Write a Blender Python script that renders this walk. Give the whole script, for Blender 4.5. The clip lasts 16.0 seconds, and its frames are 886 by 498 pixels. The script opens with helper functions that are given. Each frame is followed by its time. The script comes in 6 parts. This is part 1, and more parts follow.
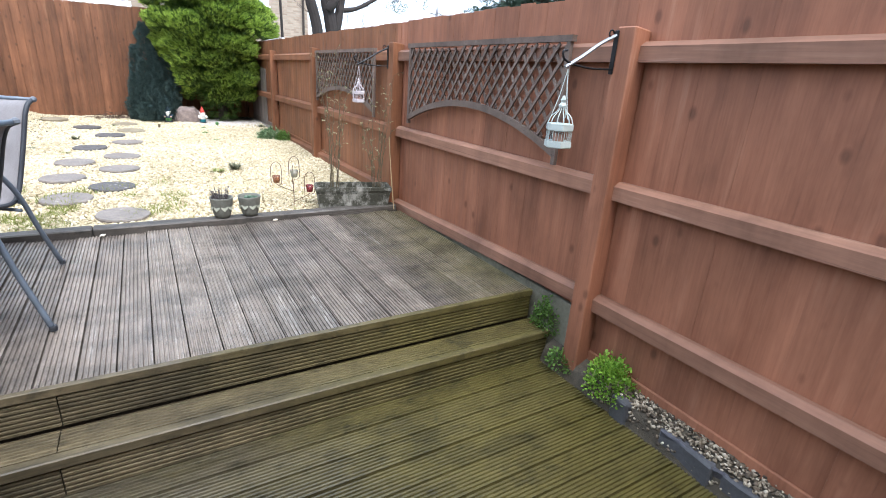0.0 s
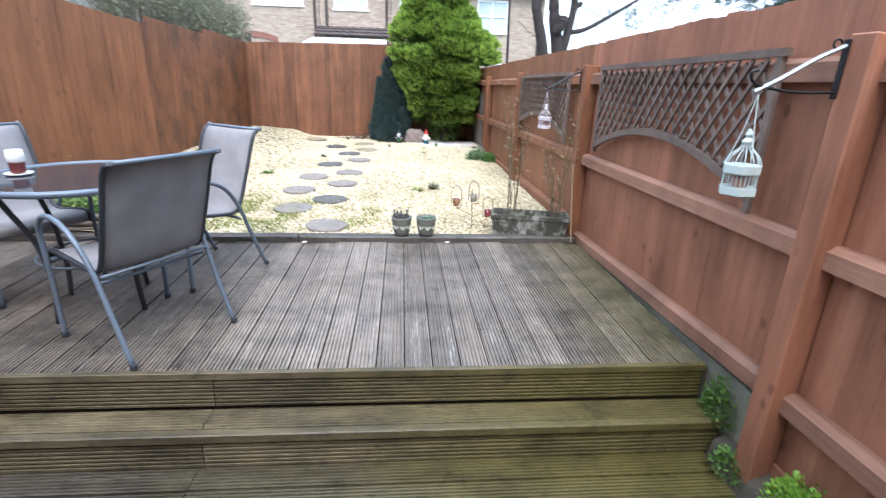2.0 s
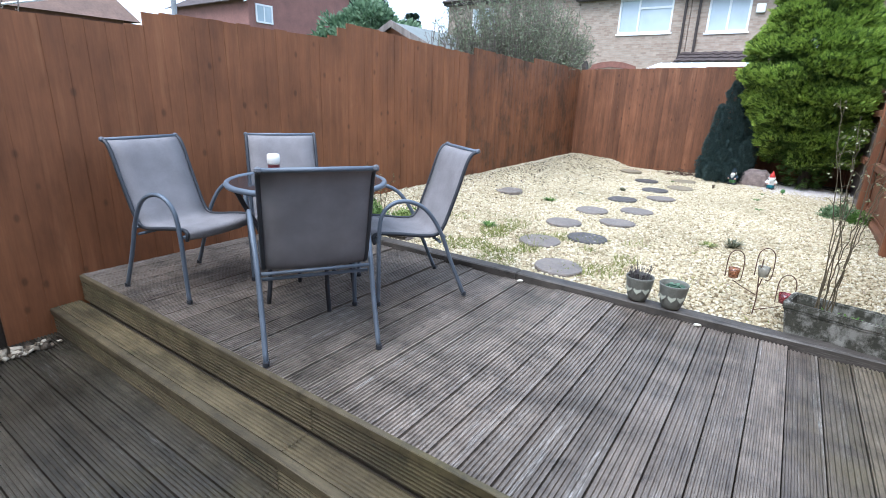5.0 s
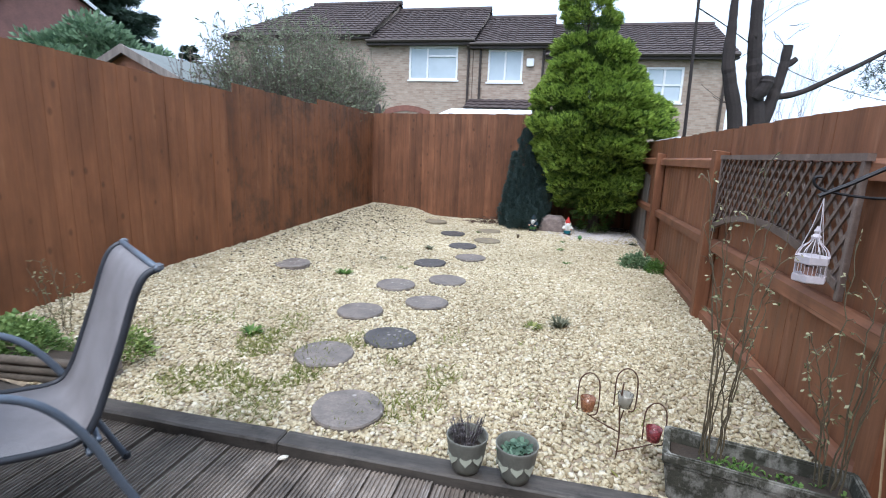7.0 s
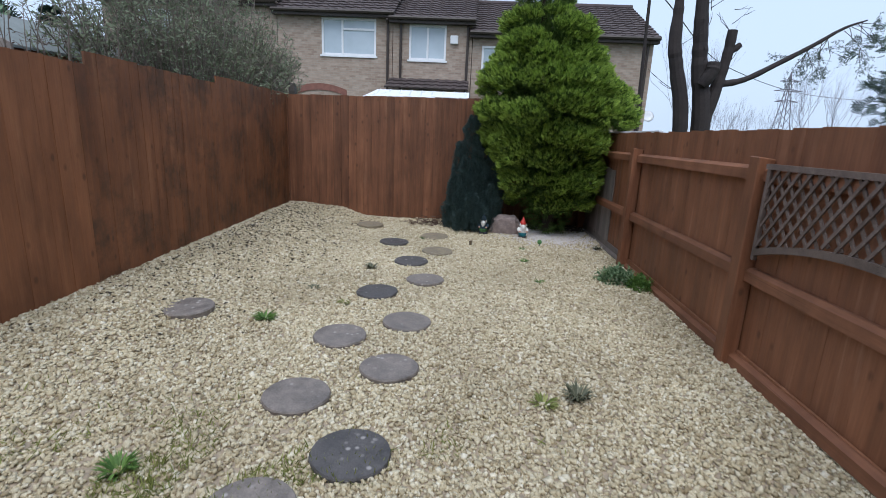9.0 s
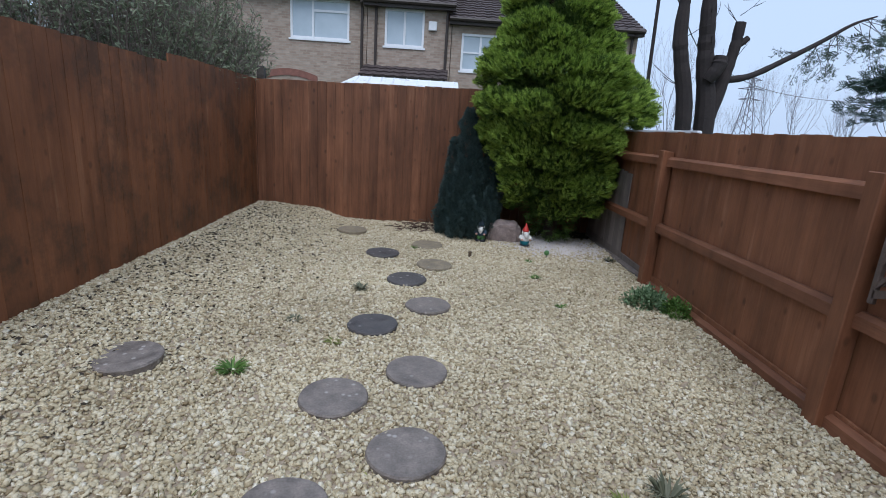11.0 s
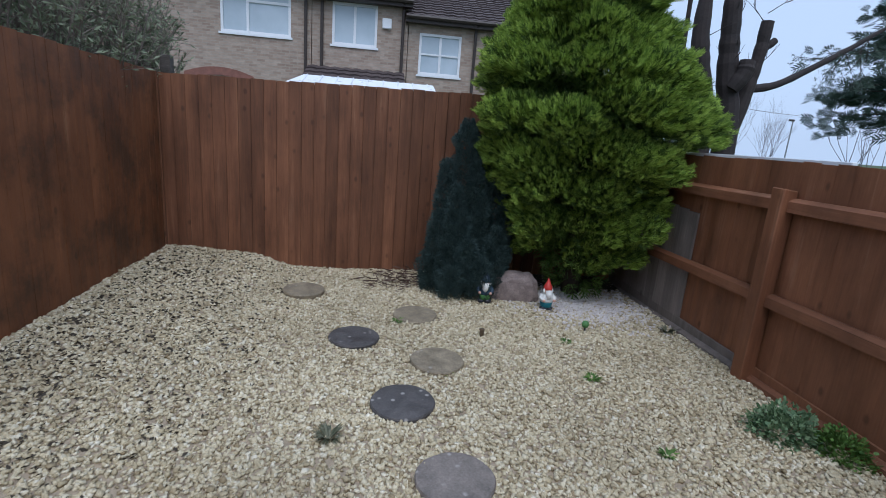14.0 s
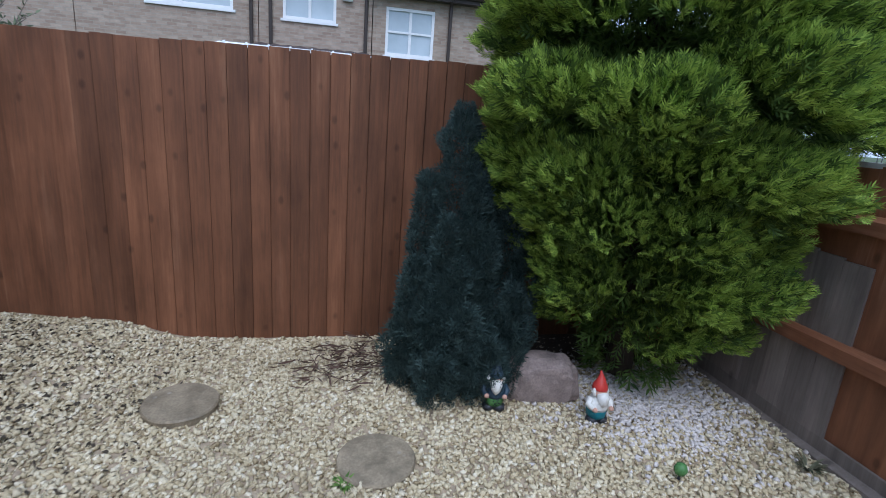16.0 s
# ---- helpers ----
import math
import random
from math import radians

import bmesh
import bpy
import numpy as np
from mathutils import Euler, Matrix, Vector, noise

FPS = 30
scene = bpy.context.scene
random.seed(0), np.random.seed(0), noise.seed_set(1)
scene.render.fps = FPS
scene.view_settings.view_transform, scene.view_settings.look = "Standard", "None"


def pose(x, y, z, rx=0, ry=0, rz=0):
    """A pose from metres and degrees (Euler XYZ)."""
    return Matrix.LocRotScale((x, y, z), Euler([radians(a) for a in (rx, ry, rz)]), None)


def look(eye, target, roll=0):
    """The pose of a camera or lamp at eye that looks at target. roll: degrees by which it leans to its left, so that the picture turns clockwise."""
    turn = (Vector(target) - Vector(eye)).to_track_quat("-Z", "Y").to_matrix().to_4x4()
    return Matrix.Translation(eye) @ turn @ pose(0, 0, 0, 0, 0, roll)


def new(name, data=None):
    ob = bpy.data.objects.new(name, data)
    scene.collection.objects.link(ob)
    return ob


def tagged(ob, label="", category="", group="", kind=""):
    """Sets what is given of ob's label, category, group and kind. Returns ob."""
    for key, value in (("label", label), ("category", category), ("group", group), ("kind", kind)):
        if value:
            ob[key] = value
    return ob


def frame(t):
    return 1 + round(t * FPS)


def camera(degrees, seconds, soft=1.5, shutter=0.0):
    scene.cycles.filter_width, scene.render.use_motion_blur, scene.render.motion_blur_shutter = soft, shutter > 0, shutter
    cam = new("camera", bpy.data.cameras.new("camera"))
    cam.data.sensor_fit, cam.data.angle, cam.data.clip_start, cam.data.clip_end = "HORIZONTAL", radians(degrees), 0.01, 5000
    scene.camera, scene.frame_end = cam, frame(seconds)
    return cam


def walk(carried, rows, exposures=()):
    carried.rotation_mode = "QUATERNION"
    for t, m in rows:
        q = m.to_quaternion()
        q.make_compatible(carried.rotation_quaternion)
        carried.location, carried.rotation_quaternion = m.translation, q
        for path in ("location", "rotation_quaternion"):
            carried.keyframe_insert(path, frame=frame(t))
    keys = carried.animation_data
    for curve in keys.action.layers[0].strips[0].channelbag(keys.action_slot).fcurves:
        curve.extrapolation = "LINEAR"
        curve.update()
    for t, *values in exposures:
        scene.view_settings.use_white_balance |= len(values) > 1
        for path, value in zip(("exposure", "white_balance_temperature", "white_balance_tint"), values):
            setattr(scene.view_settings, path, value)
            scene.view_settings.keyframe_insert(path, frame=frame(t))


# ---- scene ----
cam = camera(84.0, 16.0, soft=0.9, shutter=0.2)
# seconds, place, turn
PATH = [
    (0, -1.812, -6.297, 1.183, 70.04, -3.80, -30.20),
    (0.5, -1.721, -6.232, 1.118, 71.91, -3.79, -27.50),
    (1, -1.719, -6.173, 1.045, 68.49, -3.57, -23.99),
    (1.5, -1.620, -6.167, 1.106, 65.73, -3.01, -16.72),
    (2, -1.389, -6.223, 1.240, 70.90, -1.74, -4.47),
    (2.5, -1.130, -6.054, 1.249, 75.11, -0.92, 13.38),
    (2.8, -1.080, -5.791, 1.228, 76.61, -0.52, 21.04),
    (3, -1.025, -5.747, 1.241, 76.20, -0.00, 27.99),
    (3.2, -0.981, -5.719, 1.230, 75.63, -0.20, 33.71),
    (5.3, -0.786, -5.317, 1.197, 72.45, -2.41, 34.39),
    (5.5, -0.798, -5.173, 1.213, 72.58, -2.25, 27.02),
    (6, -0.932, -4.702, 1.187, 74.61, -2.18, 17.63),
    (6.5, -1.055, -4.403, 1.174, 77.57, -2.03, 16.15),
    (7, -1.126, -4.154, 1.301, 78.04, -2.13, 13.22),
    (7.5, -1.218, -3.736, 1.292, 77.69, -2.30, 6.23),
    (8, -1.304, -3.551, 1.366, 75.95, -2.49, 5.32),
    (8.5, -1.506, -3.307, 1.402, 75.52, -2.83, 3.47),
    (9, -1.674, -3.069, 1.423, 76.13, -2.49, 3.34),
    (9.2, -1.686, -2.931, 1.455, 76.91, -2.03, 3.89),
    (11.3, -2.038, -2.202, 1.434, 75.20, -3.71, -1.00),
    (11.5, -2.032, -2.139, 1.420, 75.52, -3.65, -1.45),
    (12, -2.038, -2.004, 1.402, 75.50, -3.79, -2.99),
    (12.5, -2.104, -1.716, 1.423, 76.97, -4.07, -4.84),
    (13, -2.171, -1.169, 1.342, 76.35, -4.15, -4.95),
    (13.5, -2.300, -0.841, 1.438, 76.39, -4.24, -5.14),
    (14, -2.403, -0.495, 1.493, 76.39, -4.28, -6.58),
    (14.5, -2.395, -0.110, 1.466, 75.29, -4.23, -7.22),
    (15, -2.374, 0.354, 1.515, 75.33, -4.37, -7.37),
    (15.5, -2.335, 0.940, 1.507, 74.80, -4.26, -8.57),
    (16, -2.233, 1.337, 1.501, 75.46, -4.33, -9.93),
]
walk(cam, [(t, pose(x, y, z, rx, ry, rz)) for t, x, y, z, rx, ry, rz in PATH],
     exposures=[(0.0, 1.7, 5900, 10), (1.5, 1.79, 5750, 10), (2.5, 1.54, 5600, 10), (3.0, 1.35, 5550, 10), (5.5, 1.36, 5500, 10), (7.0, 0.96, 5650, 11), (9.0, 0.25, 5700, 11), (11.5, 0.07, 5500, 12), (14.0, 0.0, 5400, 12), (16.0, 0.32, 5250, 12)])

# ---- world and sun: bright overcast ----
world = bpy.data.worlds.new("sky")
scene.world = world
world.use_nodes = True
wn, wl = world.node_tree.nodes, world.node_tree.links
wn.clear()
sky = wn.new("ShaderNodeTexSky")
sky.sky_type, sky.sun_disc = "NISHITA", False
sky.sun_elevation, sky.sun_rotation = radians(59), radians(182)
sky.air_density, sky.dust_density, sky.ozone_density = 0.8, 6.0, 1.0
veil = wn.new("ShaderNodeMix")
veil.data_type = "RGBA"
veil.inputs[0].default_value = 0.72
veil.inputs[7].default_value = (8.0, 9.1, 10.4, 1)
bg = wn.new("ShaderNodeBackground")
bg.inputs[1].default_value = 0.1
wout = wn.new("ShaderNodeOutputWorld")
wl.new(sky.outputs[0], veil.inputs[6])
wl.new(veil.outputs[2], bg.inputs[0])
wl.new(bg.outputs[0], wout.inputs[0])
sun_data = bpy.data.lights.new("sun", "SUN")
sun_data.energy, sun_data.angle, sun_data.color = 1.4, radians(40), (1.0, 0.96, 0.9)
sun = new("sun", sun_data)
sun.matrix_world = look((0, 0, 30), (0.5, 18, 0))


# ---- materials ----
def nodes(name, rough=0.7, metal=0.0, spec=0.4):
    m = bpy.data.materials.new(name)
    m.use_nodes = True
    nt = m.node_tree
    b = nt.nodes["Principled BSDF"]
    b.inputs["Roughness"].default_value = rough
    b.inputs["Metallic"].default_value = metal
    b.inputs["Specular IOR Level"].default_value = spec
    return m, nt, b


def node(nt, kind, **values):
    n = nt.nodes.new("ShaderNode" + kind)
    for k, v in values.items():
        n.inputs[k].default_value = v
    return n


def where(nt, scale=(1, 1, 1), space="world"):
    """Coordinates in metres, stretched by scale."""
    if space == "world":
        out = nt.nodes.new("ShaderNodeNewGeometry").outputs["Position"]
    else:
        out = nt.nodes.new("ShaderNodeTexCoord").outputs["Object"]
    mp = nt.nodes.new("ShaderNodeMapping")
    mp.inputs["Scale"].default_value = scale
    nt.links.new(out, mp.inputs["Vector"])
    return mp.outputs[0]


def noise_at(nt, vec, scale, detail=5, rough=0.6):
    n = node(nt, "TexNoise", Scale=scale, Detail=detail, Roughness=rough)
    nt.links.new(vec, n.inputs["Vector"])
    return n.outputs["Fac"]


def ramp(nt, fac, stops):
    r = nt.nodes.new("ShaderNodeValToRGB")
    e = r.color_ramp.elements
    while len(e) < len(stops):
        e.new(0.5)
    for el, (p, c) in zip(e, stops):
        el.position = p
        el.color = (*c, 1) if len(c) == 3 else c
    nt.links.new(fac, r.inputs[0])
    return r.outputs[0]


def grey(v):
    return (v, v, v)


def mix(nt, fac, a, b, how="MIX"):
    m = nt.nodes.new("ShaderNodeMix")
    m.data_type, m.blend_type = "RGBA", how
    for s, v in ((m.inputs[0], fac), (m.inputs[6], a), (m.inputs[7], b)):
        if isinstance(v, (int, float)):
            s.default_value = v
        elif isinstance(v, tuple):
            s.default_value = (*v, 1)
        else:
            nt.links.new(v, s)
    return m.outputs[2]


def maths(nt, how, a, b=0.0):
    m = nt.nodes.new("ShaderNodeMath")
    m.operation = how
    for s, v in zip(m.inputs, (a, b)):
        if isinstance(v, (int, float)):
            s.default_value = v
        else:
            nt.links.new(v, s)
    return m.outputs[0]


def relief(nt, b, height, strength, dist=0.01):
    bp = node(nt, "Bump", Strength=strength, Distance=dist)
    nt.links.new(height, bp.inputs["Height"])
    nt.links.new(bp.outputs[0], b.inputs["Normal"])


def simple(name, c, rough=0.6, metal=0.0, vary=0.25, scale=14.0, bump=0.15, space="object", spec=0.4):
    """A plain surface with mottling at two scales and a fine grain."""
    m, nt, b = nodes(name, rough, metal, spec)
    v = where(nt, (1, 1, 1), space)
    n1, n2 = noise_at(nt, v, scale), noise_at(nt, v, scale * 7, 3)
    f = maths(nt, "ADD", maths(nt, "MULTIPLY", n1, 0.65), maths(nt, "MULTIPLY", n2, 0.35))
    lo, hi = tuple(x * (1 - vary) for x in c), tuple(min(1, x * (1 + vary)) for x in c)
    nt.links.new(ramp(nt, f, [(0.3, lo), (0.7, hi)]), b.inputs["Base Color"])
    nt.links.new(ramp(nt, n1, [(0.3, grey(max(0, rough - 0.12))), (0.7, grey(min(1, rough + 0.12)))]), b.inputs["Roughness"])
    if bump:
        relief(nt, b, n2, bump, 0.004)
    return m


def stained_wood(name, dark, light, pale, grain=(16, 16, 0.9), wear=0.5, rough=0.62, damp=None, bump=0.35, spread=0.2):
    """Timber with a worn stain: long grain, knots, weathered streaks, boards that differ from one another."""
    m, nt, b = nodes(name, rough, 0, 0.35)
    v = where(nt, grain)
    n1 = noise_at(nt, v, 1.0, 6, 0.65)
    n2 = noise_at(nt, v, 6.0, 4, 0.6)
    big = noise_at(nt, where(nt, (1, 1, 1)), 1.3, 3)
    rnd = nt.nodes.new("ShaderNodeObjectInfo").outputs["Random"]
    f = maths(nt, "ADD", maths(nt, "MULTIPLY", n1, 0.7), maths(nt, "MULTIPLY", n2, 0.3))
    c = ramp(nt, f, [(0.2, dark), (0.62, light)])
    streak = ramp(nt, n1, [(0.56, grey(0)), (0.78, grey(1))])
    patch = ramp(nt, big, [(0.42, grey(0)), (0.68, grey(1))])
    c = mix(nt, maths(nt, "MULTIPLY", maths(nt, "MULTIPLY", streak, patch), wear), c, pale)
    blot = noise_at(nt, where(nt, (1, 1, 0.45)), 3.4, 5, 0.62)
    c = mix(nt, 1.0, c, ramp(nt, blot, [(0.32, grey(0.72)), (0.5, grey(1.0)), (0.68, grey(1.2))]), "MULTIPLY")
    tone = ramp(nt, rnd, [(0.0, grey(1 - spread)), (1.0, grey(1 + spread * 0.6))])
    c = mix(nt, 1.0, c, tone, "MULTIPLY")
    # knots
    k = node(nt, "TexVoronoi", Scale=1.0)
    nt.links.new(where(nt, tuple(g * s for g, s in zip(grain, (0.45, 0.45, 5.0)))), k.inputs["Vector"])
    knot = ramp(nt, k.outputs["Distance"], [(0.07, grey(0.42)), (0.16, grey(1))])
    c = mix(nt, 0.7, c, knot, "MULTIPLY")
    # dark blotches in a second colour, used to deepen the shaded far panels
    if damp:
        g = ramp(nt, noise_at(nt, where(nt, (1, 1, 1)), 2.3, 5, 0.7), [(0.47, grey(0)), (0.66, grey(0.8))])
        c = mix(nt, g, c, damp)
    nt.links.new(c, b.inputs["Base Color"])
    nt.links.new(ramp(nt, n1, [(0.3, grey(rough - 0.12)), (0.7, grey(rough + 0.12))]), b.inputs["Roughness"])
    relief(nt, b, f, bump, 0.004)
    return m


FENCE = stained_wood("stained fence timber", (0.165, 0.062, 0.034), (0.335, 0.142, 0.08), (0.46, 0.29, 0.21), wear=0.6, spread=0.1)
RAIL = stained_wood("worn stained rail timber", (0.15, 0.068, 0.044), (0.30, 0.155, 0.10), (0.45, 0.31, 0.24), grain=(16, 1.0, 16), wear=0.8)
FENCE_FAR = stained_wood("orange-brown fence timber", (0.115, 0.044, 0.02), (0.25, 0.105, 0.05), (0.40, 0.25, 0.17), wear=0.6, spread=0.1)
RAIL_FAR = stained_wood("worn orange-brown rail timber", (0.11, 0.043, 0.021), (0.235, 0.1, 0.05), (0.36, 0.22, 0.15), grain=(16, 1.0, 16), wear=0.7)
FENCE_BACK = stained_wood("brown stained fence timber", (0.065, 0.026, 0.013), (0.215, 0.092, 0.044), (0.36, 0.21, 0.13), wear=0.7, spread=0.26)
FENCE_LEFT = stained_wood("orange-brown stained timber", (0.125, 0.046, 0.018), (0.24, 0.096, 0.04), (0.38, 0.24, 0.13), wear=0.35, spread=0.07)
# darker copy of FENCE_LEFT: far panels' shade put into colour, plus damp blotches
FENCE_LEFT_SHADED = stained_wood("shaded orange-brown timber with damp blotches", (0.115, 0.043, 0.017), (0.22, 0.088, 0.037), (0.36, 0.23, 0.13), wear=0.5, spread=0.12, damp=(0.055, 0.03, 0.016))
GREYWOOD = stained_wood("weathered grey timber", (0.1, 0.082, 0.07), (0.26, 0.22, 0.195), (0.42, 0.38, 0.35))
CAPPING = simple("white plastic capping", (0.72, 0.74, 0.76), 0.4, vary=0.06, scale=6, bump=0)
TRELLIS = stained_wood("grey-brown trellis timber", (0.075, 0.054, 0.044), (0.175, 0.13, 0.107), (0.34, 0.29, 0.25), grain=(20, 20, 20))


def deck_wood(name, grain, moss_line, moss_amount, base_dark, base_light, wet=0.38, moss_slope=0.42, bleach=1.0):
    """Grooved softwood decking gone grey, bleached in streaks, green with algae towards the shaded fence."""
    m, nt, b = nodes(name, wet, 0, 0.45)
    v = where(nt, grain)
    n1, n2 = noise_at(nt, v, 1.0, 6, 0.65), noise_at(nt, v, 7.0, 4, 0.6)
    world_v = where(nt, (1, 1, 1))
    rnd = nt.nodes.new("ShaderNodeObjectInfo").outputs["Random"]
    f = maths(nt, "ADD", maths(nt, "MULTIPLY", n1, 0.6), maths(nt, "MULTIPLY", n2, 0.4))
    c = ramp(nt, f, [(0.3, base_dark), (0.68, base_light)])
    c = mix(nt, 1.0, c, ramp(nt, rnd, [(0, grey(0.72)), (1, grey(1.25))]), "MULTIPLY")
    spots = ramp(nt, noise_at(nt, where(nt, tuple(g * (0.8 if g == max(grain) else 0.4) for g in grain)), 1.0, 6, 0.7), [(0.55, grey(0)), (0.7, grey(0.8 * bleach))])
    c = mix(nt, maths(nt, "MULTIPLY", spots, ramp(nt, n2, [(0.45, grey(0)), (0.65, grey(1))])), c, (0.5, 0.48, 0.45))
    sep = nt.nodes.new("ShaderNodeSeparateXYZ")
    nt.links.new(nt.nodes.new("ShaderNodeNewGeometry").outputs["Position"], sep.inputs[0])
    lean = maths(nt, "ADD", maths(nt, "MULTIPLY", sep.outputs[0], moss_slope), moss_line)
    patches = noise_at(nt, world_v, 1.7, 6, 0.7)
    amount = maths(nt, "MULTIPLY", ramp(nt, maths(nt, "ADD", lean, maths(nt, "MULTIPLY", patches, 0.9)), [(0.42, grey(0)), (0.95, grey(1))]), moss_amount)
    c = mix(nt, amount, c, mix(nt, n2, (0.048, 0.041, 0.01), (0.145, 0.117, 0.028)))
    grime = ramp(nt, noise_at(nt, world_v, 9.0, 5, 0.75), [(0.3, grey(0.25)), (0.46, grey(1))])
    c = mix(nt, 0.75, c, grime, "MULTIPLY")
    stain = ramp(nt, noise_at(nt, where(nt, (1.0, 1.6, 1.0)), 2.6, 6, 0.72), [(0.36, grey(0.42)), (0.54, grey(1.0)), (0.7, grey(1.15))])
    c = mix(nt, 0.8, c, stain, "MULTIPLY")
    nt.links.new(c, b.inputs["Base Color"])
    nt.links.new(ramp(nt, patches, [(0.3, grey(wet - 0.1)), (0.7, grey(wet + 0.25))]), b.inputs["Roughness"])
    relief(nt, b, n2, 0.3, 0.003)
    return m


DECK = deck_wood("weathered grooved decking", (30, 2.2, 8), 0.42, 0.75, (0.085, 0.067, 0.053), (0.262, 0.216, 0.175), moss_slope=0.75, bleach=1.0)
LOWDECK = deck_wood("mossy grooved decking", (2.2, 30, 8), 0.68, 0.85, (0.024, 0.02, 0.014), (0.095, 0.08, 0.058), moss_slope=0.28, bleach=0.35)
STEPWOOD = deck_wood("olive mossy step timber", (2.0, 20, 20), 0.75, 0.8, (0.045, 0.036, 0.02), (0.16, 0.125, 0.07), 0.5, bleach=0.12)
KERBWOOD = deck_wood("dark damp sleeper timber", (2.0, 22, 22), 0.05, 0.4, (0.035, 0.031, 0.027), (0.105, 0.09, 0.076), 0.55, bleach=0.3)

m, nt, b = nodes("pale gravel", 0.75, 0, 0.3)
rpi = nt.nodes.new("ShaderNodeNewGeometry").outputs["Random Per Island"]
gcol = ramp(nt, rpi, [(0.0, (0.28, 0.22, 0.135)), (0.12, (0.47, 0.4, 0.27)), (0.5, (0.62, 0.545, 0.395)), (0.85, (0.7, 0.635, 0.49)), (1.0, (0.82, 0.77, 0.66))])
gbig = noise_at(nt, where(nt), 0.9, 5, 0.65)
gcol = mix(nt, 1.0, gcol, ramp(nt, gbig, [(0.3, (0.72, 0.69, 0.61)), (0.65, (1.0, 0.98, 0.90))]), "MULTIPLY")
gfine = noise_at(nt, where(nt), 160.0, 3)
gcol = mix(nt, 0.5, gcol, ramp(nt, gfine, [(0.3, grey(0.7)), (0.7, grey(1.1))]), "MULTIPLY")
nt.links.new(gcol, b.inputs["Base Color"])
relief(nt, b, gfine, 0.3, 0.003)
GRAVEL = m
SOIL = simple("gravel bed grit", (0.33, 0.265, 0.185), 0.9, vary=0.4, scale=30, bump=0.6, space="world")
# planter soil, and dark fill standing for shade under conifer and behind fence
EARTH_AND_SHADE = simple("dark soil", (0.05, 0.038, 0.028), 0.95, vary=0.4, scale=40, bump=0.8, space="world")
def slab(name, c, lichen):
    """Cast concrete with rough grain, damp blotches and pale lichen spots."""
    m, nt, b = nodes(name, 0.6, 0, 0.4)
    v = where(nt)
    n1, n2 = noise_at(nt, v, 11.0, 5, 0.65), noise_at(nt, v, 90.0, 3)
    col = ramp(nt, n1, [(0.3, tuple(x * 0.6 for x in c)), (0.7, tuple(x * 1.4 for x in c))])
    col = mix(nt, 0.5, col, ramp(nt, n2, [(0.3, grey(0.6)), (0.7, grey(1.25))]), "MULTIPLY")
    vo = node(nt, "TexVoronoi", Scale=17.0)
    nt.links.new(v, vo.inputs["Vector"])
    spot = maths(nt, "MULTIPLY", ramp(nt, vo.outputs["Distance"], [(0.12, grey(1)), (0.24, grey(0))]), ramp(nt, noise_at(nt, v, 4.0, 2), [(0.48, grey(0)), (0.56, grey(lichen))]))
    col = mix(nt, spot, col, (0.42, 0.39, 0.36))
    nt.links.new(col, b.inputs["Base Color"])
    nt.links.new(ramp(nt, n1, [(0.3, grey(0.4)), (0.7, grey(0.8))]), b.inputs["Roughness"])
    relief(nt, b, maths(nt, "ADD", n1, n2), 0.5, 0.004)
    return m


SLAB = slab("grey concrete stepping stone", (0.19, 0.163, 0.142), 0.8)
SLAB_DARK = slab("dark damp stepping stone", (0.084, 0.077, 0.074), 0.7)
SLAB_PALE = slab("worn sandy stepping stone", (0.23, 0.19, 0.13), 0.5)
CONCRETE = simple("mossy concrete", (0.16, 0.15, 0.11), 0.85, vary=0.45, scale=7, bump=0.5, space="world")


# ---- mesh helpers ----
def finish(bm, name, material, smooth=False):
    me = bpy.data.meshes.new(name)
    bmesh.ops.recalc_face_normals(bm, faces=bm.faces)
    bm.to_mesh(me)
    bm.free()
    if material:
        me.materials.append(material)
    if smooth:
        for p in me.polygons:
            p.use_smooth = True
    return me


def part(name, bm, material, parent=None, label="", smooth=False):
    """One mesh object from a bmesh, under a thing or under a part."""
    ob = new(name, finish(bm, name, material, smooth))
    if parent:
        ob.parent = parent
    if label:
        ob["label"] = label
    return ob


def piece(name, me, parent, m=None):
    """A piece on shared mesh data."""
    ob = new(name, me)
    if parent:
        ob.parent = parent
    if m is not None:
        ob.matrix_basis = m
    return ob


def thing(name, label, category, m=None, group="", kind=""):
    ob = new(name)
    if m is not None:
        ob.matrix_basis = m
    return tagged(ob, label, category, group, kind)


def box(bm, lo, hi, bevel=0.0):
    verts = [bm.verts.new((x, y, z)) for x in (lo[0], hi[0]) for y in (lo[1], hi[1]) for z in (lo[2], hi[2])]
    faces = [bm.faces.new([verts[i] for i in f]) for f in ((0, 1, 3, 2), (4, 6, 7, 5), (0, 4, 5, 1), (2, 3, 7, 6), (0, 2, 6, 4), (1, 5, 7, 3))]
    if bevel:
        edges = list({e for f in faces for e in f.edges})
        bmesh.ops.bevel(bm, geom=edges, offset=bevel, segments=1, affect="EDGES")
    return verts


def basis(d):
    d = Vector(d).normalized()
    a = d.cross(Vector((0, 0, 1))) if abs(d.z) < 0.95 else d.cross(Vector((1, 0, 0)))
    a.normalize()
    return a, d.cross(a)


